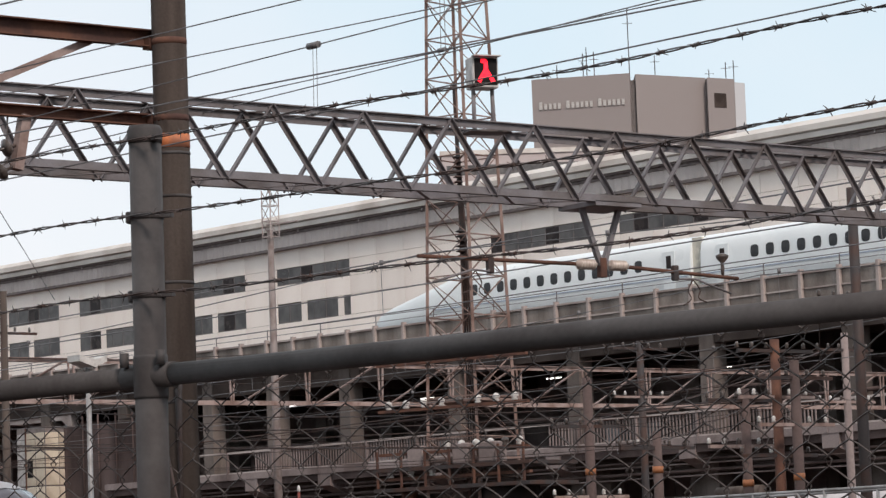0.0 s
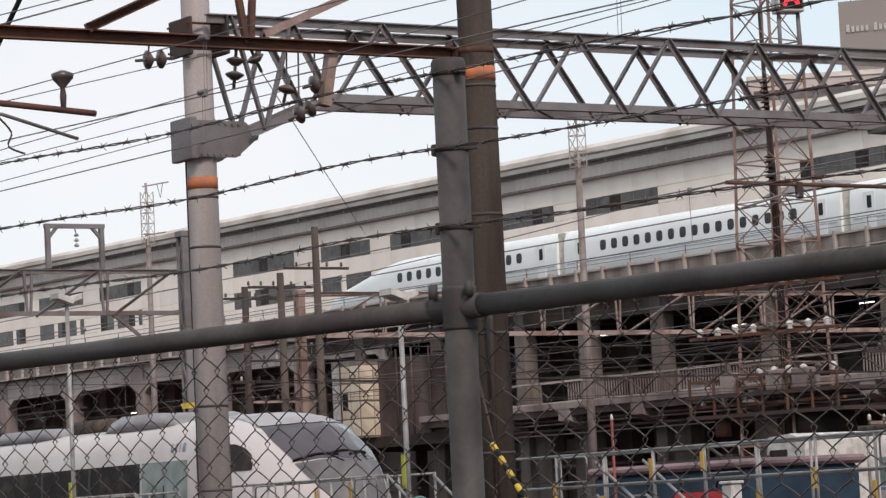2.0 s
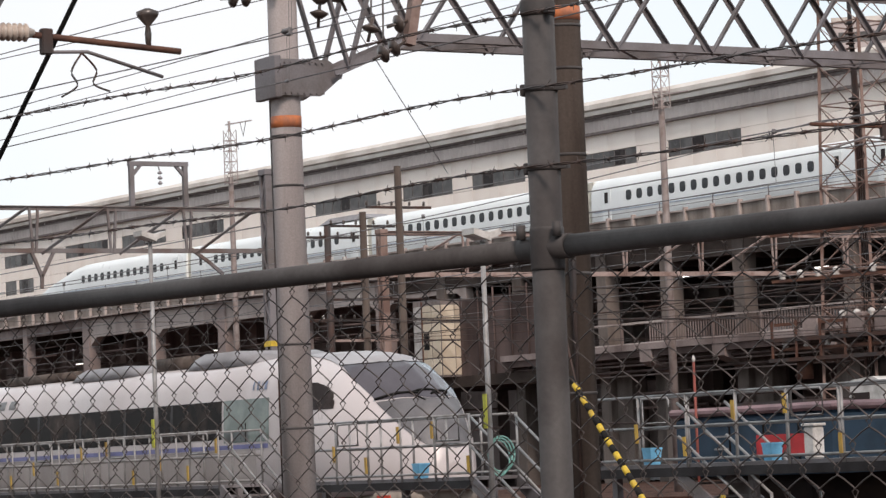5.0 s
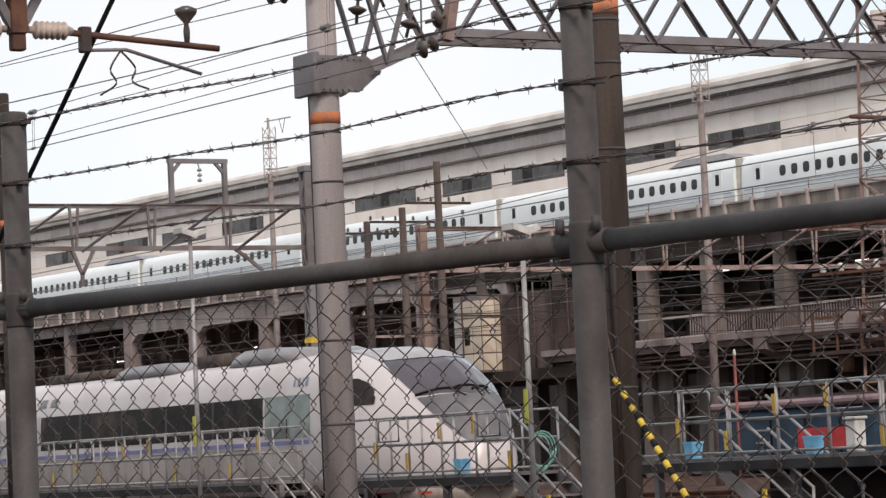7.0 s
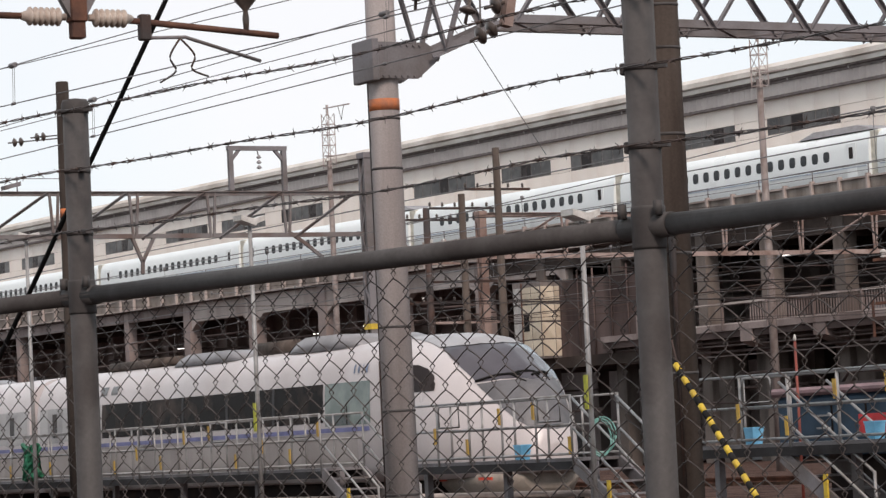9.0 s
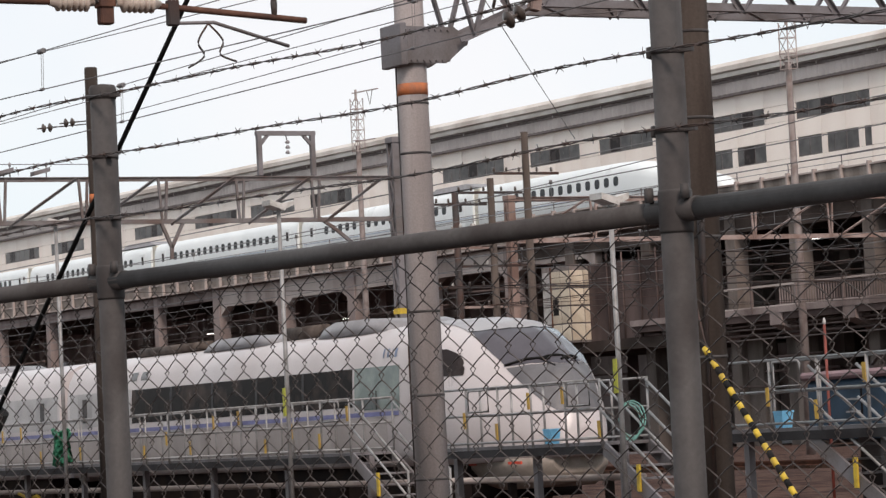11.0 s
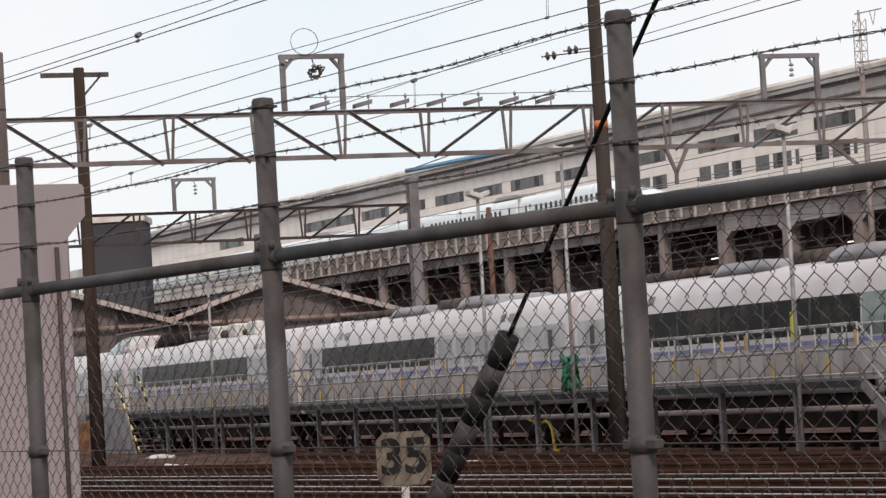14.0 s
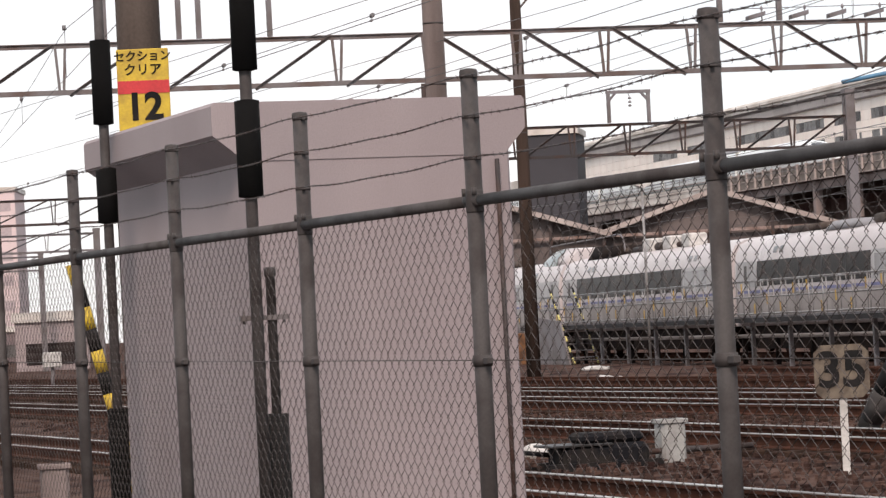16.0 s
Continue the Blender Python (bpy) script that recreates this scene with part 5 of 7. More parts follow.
def bullet_train():
    t = thing("bullet_train", "bluish white high-speed train with small dark windows running along the viaduct", "train", VIA)
    L, YC, R = 25.0, 1.95, 15.0  # car length, centre line, rail height
    winf = Form()
    k = [(0.27 * math.copysign(abs(math.cos(q)) ** 0.6, math.cos(q)), 0.31 * math.copysign(abs(math.sin(q)) ** 0.6, math.sin(q))) for q in [j * math.pi / 8 for j in range(16)]]
    winf.loft([[(x, yy, z) for x, z in k] for yy in (-0.02, 0.03)], True, True)
    win = winf.mesh("window", shared("small_window_glass", (0.05, 0.052, 0.056), (0.03, 0.031, 0.034), 0.2, 0.0, 1.5, shine=0.2))
    doorf = Form().box(-0.42, 0.42, -0.012, 0.02, -1.05, 0.9, 0.004).mesh("door", BULLET)
    glass = Form().box(-0.17, 0.17, -0.03, 0.0, 0.02, 0.68, 0.004).mesh("door_window", GLASS)
    skirt = material("blue_grey_underside", (0.22, 0.22, 0.24), None, 0.6)
    navy = material("grey_blue_line", (0.36, 0.42, 0.52), None, 0.35)
    for c in range(8):
        x0 = 27.0 + 25.0 * (c - 1) if c else 0.0
        x1 = 27.0 + 25.0 * c if c < 7 else 27.0 * 2 + 25.0 * 6
        prof = []
        if c in (0, 7):
            nose = [(0.0, 0.25, 0.75, 1.05), (0.25, 0.62, 0.6, 1.35), (1.0, 0.98, 0.55, 1.75), (2.5, 1.28, 0.5, 2.15), (4.5, 1.5, 0.5, 2.55), (6.5, 1.62, 0.5, 3.0), (8.0, 1.67, 0.5, 3.38), (9.5, 1.69, 0.5, 3.56), (11.0, 1.69, 0.5, 3.6)]
            if c == 0:
                prof = [(x0 + d, w, a, b) for d, w, a, b in nose] + [(x1 - 0.35, 1.69, 0.5, 3.6)]
            else:
                prof = [(x0 + 0.35, 1.69, 0.5, 3.6)] + [(x1 - d, w, a, b) for d, w, a, b in reversed(nose)]
        else:
            prof = [(x0 + 0.35, 1.69, 0.5, 3.6), (x1 - 0.35, 1.69, 0.5, 3.6)]
        if c != 0:
            prof.insert(1, (x0 + 0.4, 1.69, 0.5, 3.6))
        if c != 7:
            prof.insert(-1, (x1 - 0.4, 1.69, 0.5, 3.6))
        f = Form().loft([[(x, YC + a, R + z) for a, z in body_ring(w, zb, zt)] for x, w, zb, zt in prof], True, True, True, True)
        car = part("car_body", f, BULLET, t)
        part("running_gear", Form().box(x0 + 2.5 + (6 if c == 0 else 0), x1 - 2.5 - (6 if c == 7 else 0), YC - 1.35, YC + 1.35, R + 0.1, R + 0.6), skirt, t)
        if c < 7:
            part("gangway", Form().box(x1 - 0.36, x1 + 0.36, YC - 1.5, YC + 1.5, R + 0.6, R + 3.4), shared("pale_yellow_hood", (0.6, 0.57, 0.49)), t, "pale gangway hood")
        a0 = x0 + (9.5 if c == 0 else 3.6)
        a1 = x1 - (9.5 if c == 7 else 3.6)
        m = int((a1 - a0) / 1.04)
        for i in range(m):
            part("window", win, None, car, at=pose(a0 + (i + 0.5) * (a1 - a0) / m, YC - 1.675, R + 2.28))
        for dx in ([x1 - 1.9] if c == 0 else [x0 + 1.9] if c == 7 else [x0 + 1.9, x1 - 1.9]):
            d = part("door", doorf, None, car, at=pose(dx, YC - 1.685, R + 1.95))
            part("door_window", glass, None, d)
        part("stripe", Form().box(a0 - 3, a1 + 3, YC - 1.705, YC - 1.66, R + 1.44, R + 1.50), navy, car, "thin grey-blue line")
        if c in (1, 4, 6):
            cx = x1 - 4
            part("pantograph_cover", Form().loft([[(cx + dx, YC - w, R + 3.55), (cx + dx, YC + w, R + 3.55), (cx + dx, YC + w * 0.85, R + 3.55 + h), (cx + dx, YC - w * 0.85, R + 3.55 + h)] for dx, w, h in ((-3.5, 1.1, 0.02), (-2, 1.2, 0.38), (2, 1.2, 0.38), (3.5, 1.1, 0.02))], True, True, True), GREYPAINT, car)
    f = Form().loft([[(x, YC + a * k, R + z + 0.03) for a, z in body_ring(w, zb, zt)[5:12]] for x, w, zb, zt, k in ((4.5, 1.5, 0.5, 2.55, 0.5), (4.9, 1.525, 0.5, 2.64, 0.85), (5.8, 1.58, 0.5, 2.84, 0.92), (6.5, 1.62, 0.5, 3.0, 0.9), (6.9, 1.63, 0.5, 3.1, 0.55))], False, False, False, True)
    part("windscreen", f, GLASS, t, "dark cab windscreen")
    end = 27.0 * 2 + 25.0 * 6
    f = Form().loft([[(end - x, YC + a * k, R + z + 0.03) for a, z in body_ring(w, zb, zt)[5:12]] for x, w, zb, zt, k in ((4.5, 1.5, 0.5, 2.55, 0.5), (4.9, 1.525, 0.5, 2.64, 0.85), (5.8, 1.58, 0.5, 2.84, 0.92), (6.5, 1.62, 0.5, 3.0, 0.9), (6.9, 1.63, 0.5, 3.1, 0.55))], False, False, False, True)
    part("windscreen", f, GLASS, t, "dark cab windscreen")
    return t


BULLET_TRAIN = bullet_train()


# ---- distant buildings ----
def hotel():
    """A hotel tower seen over the roof: corner block, main slab, stair tower, letters and aerials."""
    t = thing("hotel_building", "brown-grey hotel tower with white roof lettering and aerials", "building", pose(-369.3, 337.1, 0, 0, 0, 0))

    def spot(r, f):
        """r metres across and f metres back from the near corner."""
        return 0.609 * r - 0.793 * f, 0.793 * r + 0.609 * f

    def wing(name, outline, z0, z1, mat, label=""):
        part(name, Form().loft([[(*spot(r, f), z) for r, f in outline] for z in (z0, z1)], True, True), mat, t, label)

    wing("tower", ((0, 0), (-15.7, 3.5), (-13, 26), (1.0, 24), (0.3, 1.2)), -0.5, 82.0, HOTELWALL)
    wing("slot", ((0.32, 1.25), (1.05, 24), (1.6, 24), (1.05, 1.2)), -0.5, 81.0, shared("dark_slot", (0.14, 0.12, 0.115)), "dark recess between the wings")
    wing("middle_wing", ((1.08, 0.6), (13.2, 7.0), (12, 25), (1.62, 24)), -0.5, 81.9, HOTELWALL)
    wing("stair_tower", ((13.25, 5.4), (18.0, 8.0), (17.2, 16), (13.25, 14)), -0.5, 81.7, HOTELWALL)
    wing("plant_opening", ((14.4, 5.95), (16.5, 7.1), (16.4, 7.4), (14.3, 6.25)), 76.8, 79.2, DARKCON)
    wing("pale_wing", ((18.05, 8.2), (19.9, 9.4), (19.2, 16), (17.3, 16)), -0.5, 81.2, HOTELPALE)
    across = -14.6
    for word in ((1, 0, 0, 0, 0), (1, 0, 0, 0, 0, 0), (1, 0, 0, 0, 0, 0)):
        for tall in word:
            m = pose(*spot(across, -across * 3.5 / 15.7 - 0.15), 76.9, 0, 0, 52.5 - 12.6)
            part("letter_bar", Form().box(0, 0.5 if tall else 0.42, -0.08, 0.08, 0, 1.25 if tall else 0.95), shared("dull_letter_grey", (0.5, 0.48, 0.46), (0.4, 0.38, 0.36)), t, at=m)
            across += 0.82 if tall else 0.74
        across += 0.6
    for r, h in ((-11.5, 2.2), (-7.2, 4.0), (-6.6, 5.0), (-5.4, 4.2), (0.2, 11), (4.6, 3.4), (14.0, 1.6), (17.0, 3.0), (18.4, 3.4)):
        x, y = spot(r, 3.2 if r < 0 else r * 0.56 + 1.2)
        part("aerial", Form().tube([(x, y, 80.5), (x, y, 82 + h)], 0.08, 5), DARKSTEEL, t)
        part("aerial_arm", Form().bar((x - 0.5, y - 0.6, 81.6 + h * 0.8), (x + 0.5, y + 0.6, 81.6 + h * 0.8), 0.07), DARKSTEEL, t)


hotel()


def block(name, x, y, w, d, h, mat, label, turn=0.0, floors=0, glass=PANE):
    t = thing(name, label, "building", pose(x, y, 0, 0, 0, turn))
    part("wall", Form().box(-w / 2, w / 2, -d / 2, d / 2, -0.5, h), mat, t)
    part("roof", Form().box(-w / 2 - 0.2, w / 2 + 0.2, -d / 2 - 0.2, d / 2 + 0.2, h, h + 0.6), ROOFING, t)
    for k in range(floors):
        z = h - 2.6 - 3.3 * k
        part("window_band", Form().box(-w / 2 + 0.6, w / 2 - 0.6, -d / 2 - 0.03, -d / 2 + 0.1, z, z + 1.3), glass, t)
    return t


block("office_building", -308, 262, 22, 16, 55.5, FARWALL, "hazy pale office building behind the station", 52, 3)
# The tower's wall and window colours are paled to imitate haze.
block("apartment_tower", -420, 25.5, 7.5, 12, 22, material("haze_paled_pink_facade", (0.64, 0.52, 0.52), (0.56, 0.46, 0.46), 0.9, 0, 0.05, 0.5), "hazy pinkish apartment tower far along the tracks", 80, 6, shared("hazy_window", (0.42, 0.35, 0.36), (0.36, 0.3, 0.31)))
block("office_building", -300, 74.0, 5.0, 8, 19.6, material("dark_slate_facade", (0.035, 0.033, 0.04), None, 0.7, 0, 0.1, 0.5), "dark slate-coloured office block", 70, 0)
block("low_building", -330, 8, 40, 12, 3.0, shared("mauve_grey_wall", (0.2, 0.15, 0.152), (0.14, 0.105, 0.107), 0.9, 0, 0.3, 0.6), "low mauve-grey building beyond the far tracks", 88, 1)
block("track_hut", -196, 9.6, 3.4, 3.0, 3.6, shared("pale_mauve_wall", (0.36, 0.3, 0.3), (0.28, 0.23, 0.23), 0.9, 0, 0.4), "small pale hut with a dark window beside the far tracks", 84, 1, GLASS)
block("track_hut", -190, 14.8, 4.4, 3.0, 2.9, shared("pale_mauve_wall"), "small pale hut with a dark window beside the far tracks", 84, 1, GLASS)


# ---- express train at its washing stage ----
YC, RAIL = 27.8, 0.17


class Shell:
    """The car body as a surface: a table of stations along it, each with a half-width, sill and roof height."""

    def __init__(self, stations):
        self.s = sorted(stations)

    def ring(self, x, out=0.0):
        xs = [s[0] for s in self.s]
        w, zb, zt, k = (float(np.interp(x, xs, [s[i] for s in self.s])) for i in (1, 2, 3, 4))
        return body_ring(w + out, zb, zt + out, k)

    def at(self, x, v, out=0.0):
        """v runs from -1 at the near sill over 0 at the roof to 1 at the far sill."""
        r = self.ring(x, out)
        i = (v + 1) / 2 * (len(r) - 1)
        a, b = r[int(min(i, len(r) - 2))], r[int(min(i, len(r) - 2)) + 1]
        u = i - int(min(i, len(r) - 2))
        return Vector((x, YC + a[0] + (b[0] - a[0]) * u, a[1] + (b[1] - a[1]) * u))

    def side(self, x, z, out=0.0):
        """The place on the near side at a height."""
        r = self.ring(x, out)[:9]
        y = float(np.interp(z, [p[1] for p in r], [p[0] for p in r]))
        return Vector((x, YC + y, z))

    def strip(self, x0, x1, z0, z1, out=0.004, nx=2, nz=4):
        f = Form()
        f.loft([[self.side(x0 + (x1 - x0) * i / (nx - 1), z0 + (z1 - z0) * j / nz, out) for j in range(nz + 1)] for i in range(nx)], closed=False, smooth=True)
        f.loft([[self.side(x0 + (x1 - x0) * i / (nx - 1), z0 + (z1 - z0) * j / nz, -0.02) for j in range(nz + 1)] for i in range(nx)], closed=False)
        return f


def cab_stations(tip, way):
    """Stations of a cab end; way is +1 where the nose points to +x."""
    tab = [(0.0, 0.27, 1.1, 1.55), (0.05, 0.4, 1.08, 1.74), (0.12, 0.48, 1.06, 1.93), (0.3, 0.61, 1.05, 2.31), (0.5, 0.74, 1.04, 2.6), (0.9, 0.98, 1.03, 2.94), (1.4, 1.21, 1.02, 3.26), (2.0, 1.35, 1.0, 3.5), (2.8, 1.39, 1.0, 3.57), (3.8, 1.4, 1.0, 3.6)]
    return [(tip - way * d, w, a, b, max(0.0, 1 - d / 3.4) ** 0.76) for d, w, a, b in tab]


def express_car(x0, x1, nose, label, dy=0.0, group="parked express train", dz=0.0, units=True, tail=9.1):
    """x0 < x1; nose: +1 cab at x1, -1 cab at x0, 0 none."""
    t = thing("express_car", label, "train car", pose(0, dy, dz), group)
    plain = []
    if nose != -1:
        plain += [(x0, 1.4, 1.0, 3.6, 0.0)]
    if nose != 1:
        plain += [(x1, 1.4, 1.0, 3.6, 0.0)]
    sh = Shell(plain + (cab_stations(x1, 1) if nose == 1 else []) + (cab_stations(x0, -1) if nose == -1 else []))
    xs = sorted({*[s[0] for s in sh.s], *np.linspace(x0, x1, 12), x0 + 0.04, x1 - 0.04})
    if nose:
        tip = x1 if nose == 1 else x0
        xs = sorted({*xs, *[tip - nose * 4.5 * (k / 24) ** 2 for k in range(25)]})
    f = Form().loft([sh_ring for sh_ring in [[(x, YC + a, z) for a, z in sh.ring(x)] for x in xs]], True, True, True, True)
    part("body", f, WHITE, t)
    lo, hi = (x0 + (5.2 if nose == -1 else 2.1)), (x1 - (5.9 if nose == 1 else tail))
    if nose == 1:
        lo = x0 + 3.65
    part("lower_panel", sh.strip(x0 + (3 if nose == -1 else 0.1), x1 - (4.6 if nose == 1 else 0.1), 1.04, 1.92, 0.003, 10), LOWER, t, "soiled white lower side, darkened for shade")
    band = part("window_band", sh.strip(lo, hi, 2.12, 2.83, 0.006, 8), TRAINGLASS, t, "dark glazed window band")
    n = int((hi - lo) / 1.9)
    for i in range(1, n):
        part("mullion", sh.strip(lo + (hi - lo) * i / n - 0.05, lo + (hi - lo) * i / n + 0.05, 2.13, 2.82, 0.01), shared("black_mullion", (0.03, 0.028, 0.03)), band)
    part("stripe", sh.strip(x0 + (4.5 if nose == -1 else 0.15), x1 - (4.1 if nose == 1 else 0.15), 1.93, 2.01, 0.008, 8), BLUE, t, "blue waist stripe")
    ends = ([x0 + 1.05] if nose != -1 else []) + ([x1 - 1.05] if nose != 1 else [])
    for x in ends:
        ea, eb = (x0 + 0.15, lo - 0.04) if x < (x0 + x1) / 2 else (hi + 0.04, x1 - 0.15)
        panel = part("grey_end_panel", sh.strip(ea, eb, 2.1, 2.84, 0.005, 5), shared("light_grey_panel", (0.40, 0.385, 0.385), (0.34, 0.325, 0.325), 0.45, 0, 1.5), t, "grey vestibule panel")
        d = part("door", sh.strip(x - 0.42, x + 0.42, 2.08, 2.84, 0.012, 3), shared("grey_door_panel", (0.36, 0.345, 0.345), None, 0.4, 0, 2), t)
        part("door_window", sh.strip(x - 0.13, x + 0.13, 2.2, 2.72, 0.018), GLASS, d)
        for k in range(int((eb - ea - 2.2) / 1.35)):
            g0 = (eb - 0.3 - 1.35 * (k + 1)) if x < (x0 + x1) / 2 else (ea + 0.25 + 1.35 * k)
            part("pane", sh.strip(g0, g0 + 1.05, 2.2, 2.74, 0.009, 3), shared("pale_grey_pane", (0.2, 0.19, 0.195), (0.27, 0.26, 0.262), 0.15, 0, 0.8, shine=0.3), panel)
        for dx in (1.25, 1.8):
            s = dx if x < (x0 + x1) / 2 else -dx
            part("small_window", sh.strip(x + s + 1.4 - 0.17 if s > 0 else x + s - 1.4 - 0.17, x + s + 1.4 + 0.17 if s > 0 else x + s - 1.4 + 0.17, 3.02, 3.2, 0.008), PANE, t)
    # cooling units on the roof
    mid = (x0 + x1) / 2
    for cx, hw, h in ((mid - 1.95, 1.75, 0.2), (mid + 3.1, 1.5, 0.25))[:2 if units else 0]:
        f = Form().loft([[(cx + dx, YC - w, 3.48), (cx + dx, YC + w, 3.48), (cx + dx, YC + w * 0.85, 3.52 + k), (cx + dx, YC - w * 0.85, 3.52 + k)] for dx, w, k in ((-hw, 0.9, 0.0), (-hw + 0.25, 0.95, h * 0.6), (-hw + 0.8, 1.0, h), (hw - 0.9, 1.0, h), (hw - 0.3, 0.95, h * 0.6), (hw, 0.9, 0.0))], True, True, True, True)
        part("roof_unit", f, GREYPAINT, t, "grey roof cooling unit")
    for a, b, r in ((-7.4, -3.8, 0.1), (-0.1, 1.55, 0.15)):
        part("roof_duct", Form().tube([(mid + a, YC - 0.6, 3.65), (mid + b, YC - 0.6, 3.65)], r, 10), BROWN, t, "brown roof conduit")
    part("underframe", Form().box(x0 + 1.2, x1 - (2.2 if nose == 1 else 1.2), YC - 1.2, YC + 1.2, 0.35, 1.04), BLACKFRAME, t)
    wheel = Form().tube([(0, -0.06, 0), (0, 0.06, 0)], 0.42, 20)
    for bx in (x0 + 3.3, x1 - 3.6):
        bg = part("bogie", Form().box(bx - 1.5, bx + 1.5, YC - 1.05, YC + 1.05, 0.42, 0.72), BLACKFRAME, t)
        for dx in (-1.05, 1.05):
            for sy in (-0.55, 0.55):
                part("wheel", Form().tube([(bx + dx, YC + sy - 0.06, 0.6), (bx + dx, YC + sy + 0.06, 0.6)], 0.42, 18), RAILSIDE, bg)
    if nose:
        tip = x1 if nose == 1 else x0

        edge = [(0.06, 0.04), (0.08, 0.16), (0.12, 0.27), (0.2, 0.38), (0.3, 0.43), (0.42, 0.455), (0.6, 0.445), (0.87, 0.42), (1.15, 0.39), (1.47, 0.365), (1.93, 0.33), (2.37, 0.27), (2.7, 0.245), (3.1, 0.22), (3.92, 0.18), (4.3, 0.15)]

        def mask(first, last, inset, out):
            """A skin on the nose between two curves, each giving a distance from the tip for q = -1..1."""
            rows = []
            for k in range(25):
                row = []
                for j in range(33):
                    q = -1 + j / 16
                    a, b = first(abs(q)), last(abs(q))
                    d = a + (b - a) * k / 24
                    vm = float(np.interp(d, [p[0] for p in edge], [p[1] for p in edge])) - inset
                    row.append(sh.at(tip - nose * d, q * vm, out))
                rows.append(row)
            return Form().loft(rows, closed=False, smooth=True)

        def brow(q):
            return 1.56 + 0.82 * q ** 1.6

        def foot_line(q):
            return 0.56 + 0.62 * q ** 1.4

        part("front_mask", mask(lambda q: 0.065, lambda q: foot_line(q) - 0.01, 0.0, 0.014), MASK, t, "grey front mask below the windscreen")
        part("windscreen", mask(foot_line, brow, 0.012, 0.014), shared("grey_windscreen", (0.085, 0.078, 0.09), (0.07, 0.064, 0.075), 0.12, 0.0, 1.0, shine=0.35), t, "large curved grey windscreen")
        part("screen_edge", mask(lambda q: brow(q) - 0.005, lambda q: brow(q) + 0.035, 0.0, 0.017), BLACK, t, "black seal above the windscreen")
        part("roof_fairing", mask(lambda q: brow(q) + 0.03, lambda q: 4.28, 0.0, 0.013), shared("light_grey_roof", (0.33, 0.32, 0.33), (0.28, 0.27, 0.28), 0.4, 0, 1.5), t, "light grey roof over the windscreen")
        for q0, q1 in ((-0.95, -0.28), (-0.42, 0.2), (-0.05, 0.5)):
            a, b = ((tip - nose * (foot_line(abs(q)) + lift), q * 0.4) for q, lift in ((q0, 0.06), (q1, 0.05)))
            blade = [sh.at(a[0] + (b[0] - a[0]) * u, a[1] + (b[1] - a[1]) * u, 0.035) for u in (0, 0.25, 0.5, 0.75, 1)]
            part("wiper", Form().tube(blade, 0.022, 6).tube([sh.at(tip - nose * (foot_line(abs(q1)) - 0.08), q1 * 0.4, 0.01), blade[3], blade[1]], 0.016, 6), BLACK, t)
        rows = []
        for d in (1.95, 2.05, 2.3, 2.6, 2.95, 3.1):
            zu = float(np.interp(d, [1.95, 2.05, 2.3, 2.6, 2.95, 3.1], [2.66, 2.82, 2.95, 3.03, 3.04, 2.9]))
            rows.append([sh.side(tip - nose * d, 2.55 + (zu - 2.55) * u, 0.01) for u in (0, 0.25, 0.5, 0.75, 1)])
        part("cab_window", Form().loft(rows, closed=False, smooth=True), GLASS, t, "black side window of the cab")
        pane = part("cab_side_door", sh.strip(tip - nose * 5.82 if nose > 0 else tip + 4.05, tip - nose * 4.05 if nose > 0 else tip + 5.8, 2.05, 2.83, 0.008, 3), GREENGLASS, t, "greenish glazed door pane")
        mid_x = tip - nose * 4.95
        part("seat_shape", sh.strip(mid_x - 0.8, mid_x + 0.1, 2.07, 2.28, 0.011, 3), shared("dark_seat_behind_glass", (0.07, 0.085, 0.085), (0.04, 0.045, 0.045), 0.3), pane, "dark shape low behind the glass")
        part("glazing_bar", sh.strip(mid_x - 0.02, mid_x + 0.02, 2.05, 2.4, 0.012), BLACKFRAME, pane)
        g, rows = Form(), []
        for d, zb, w in ((0.3, 0.78, 0.5), (0.5, 0.62, 0.74), (0.9, 0.54, 0.95), (1.6, 0.52, 1.05), (2.3, 0.64, 1.07), (2.8, 0.9, 1.08)):
            rows.append([(tip - nose * d, YC - w, 1.06), (tip - nose * d, YC - w * 0.97, 0.9), (tip - nose * d, YC - w * 0.72, zb), (tip - nose * d, YC + w * 0.72, zb), (tip - nose * d, YC + w * 0.97, 0.9), (tip - nose * d, YC + w, 1.06)])
        part("snow_plough", g.loft(rows, True, True, True, True), shared("dusty_grey_skirt", (0.30, 0.255, 0.22), (0.2, 0.17, 0.145), 0.8, 0, 3), t, "dusty grey front skirt")
        for d in (0.62, 2.2):
            part("tail_lamp", Form().bar((tip - nose * (d - 0.2), YC - 1.06, 0.99), (tip - nose * (d + 0.2), YC - 1.08, 0.99), 0.03, 0.05), TAILRED, t, "small red lens")
        if nose == 1:
            for a, w in ((0, 0.1), (0.16, 0.13), (0.34, 0.05), (0.45, 0.16)):
                g = Form().loft([[sh.side(tip - 4.72 + a, z, 0.011), sh.side(tip - 4.72 + a + w * 0.6, z, 0.011)] for z in (2.98, 3.06, 3.14)], closed=False)
                part("mark_bar", g, TEXTBLUE, t, "small grey-blue bar of a mark")
    return t


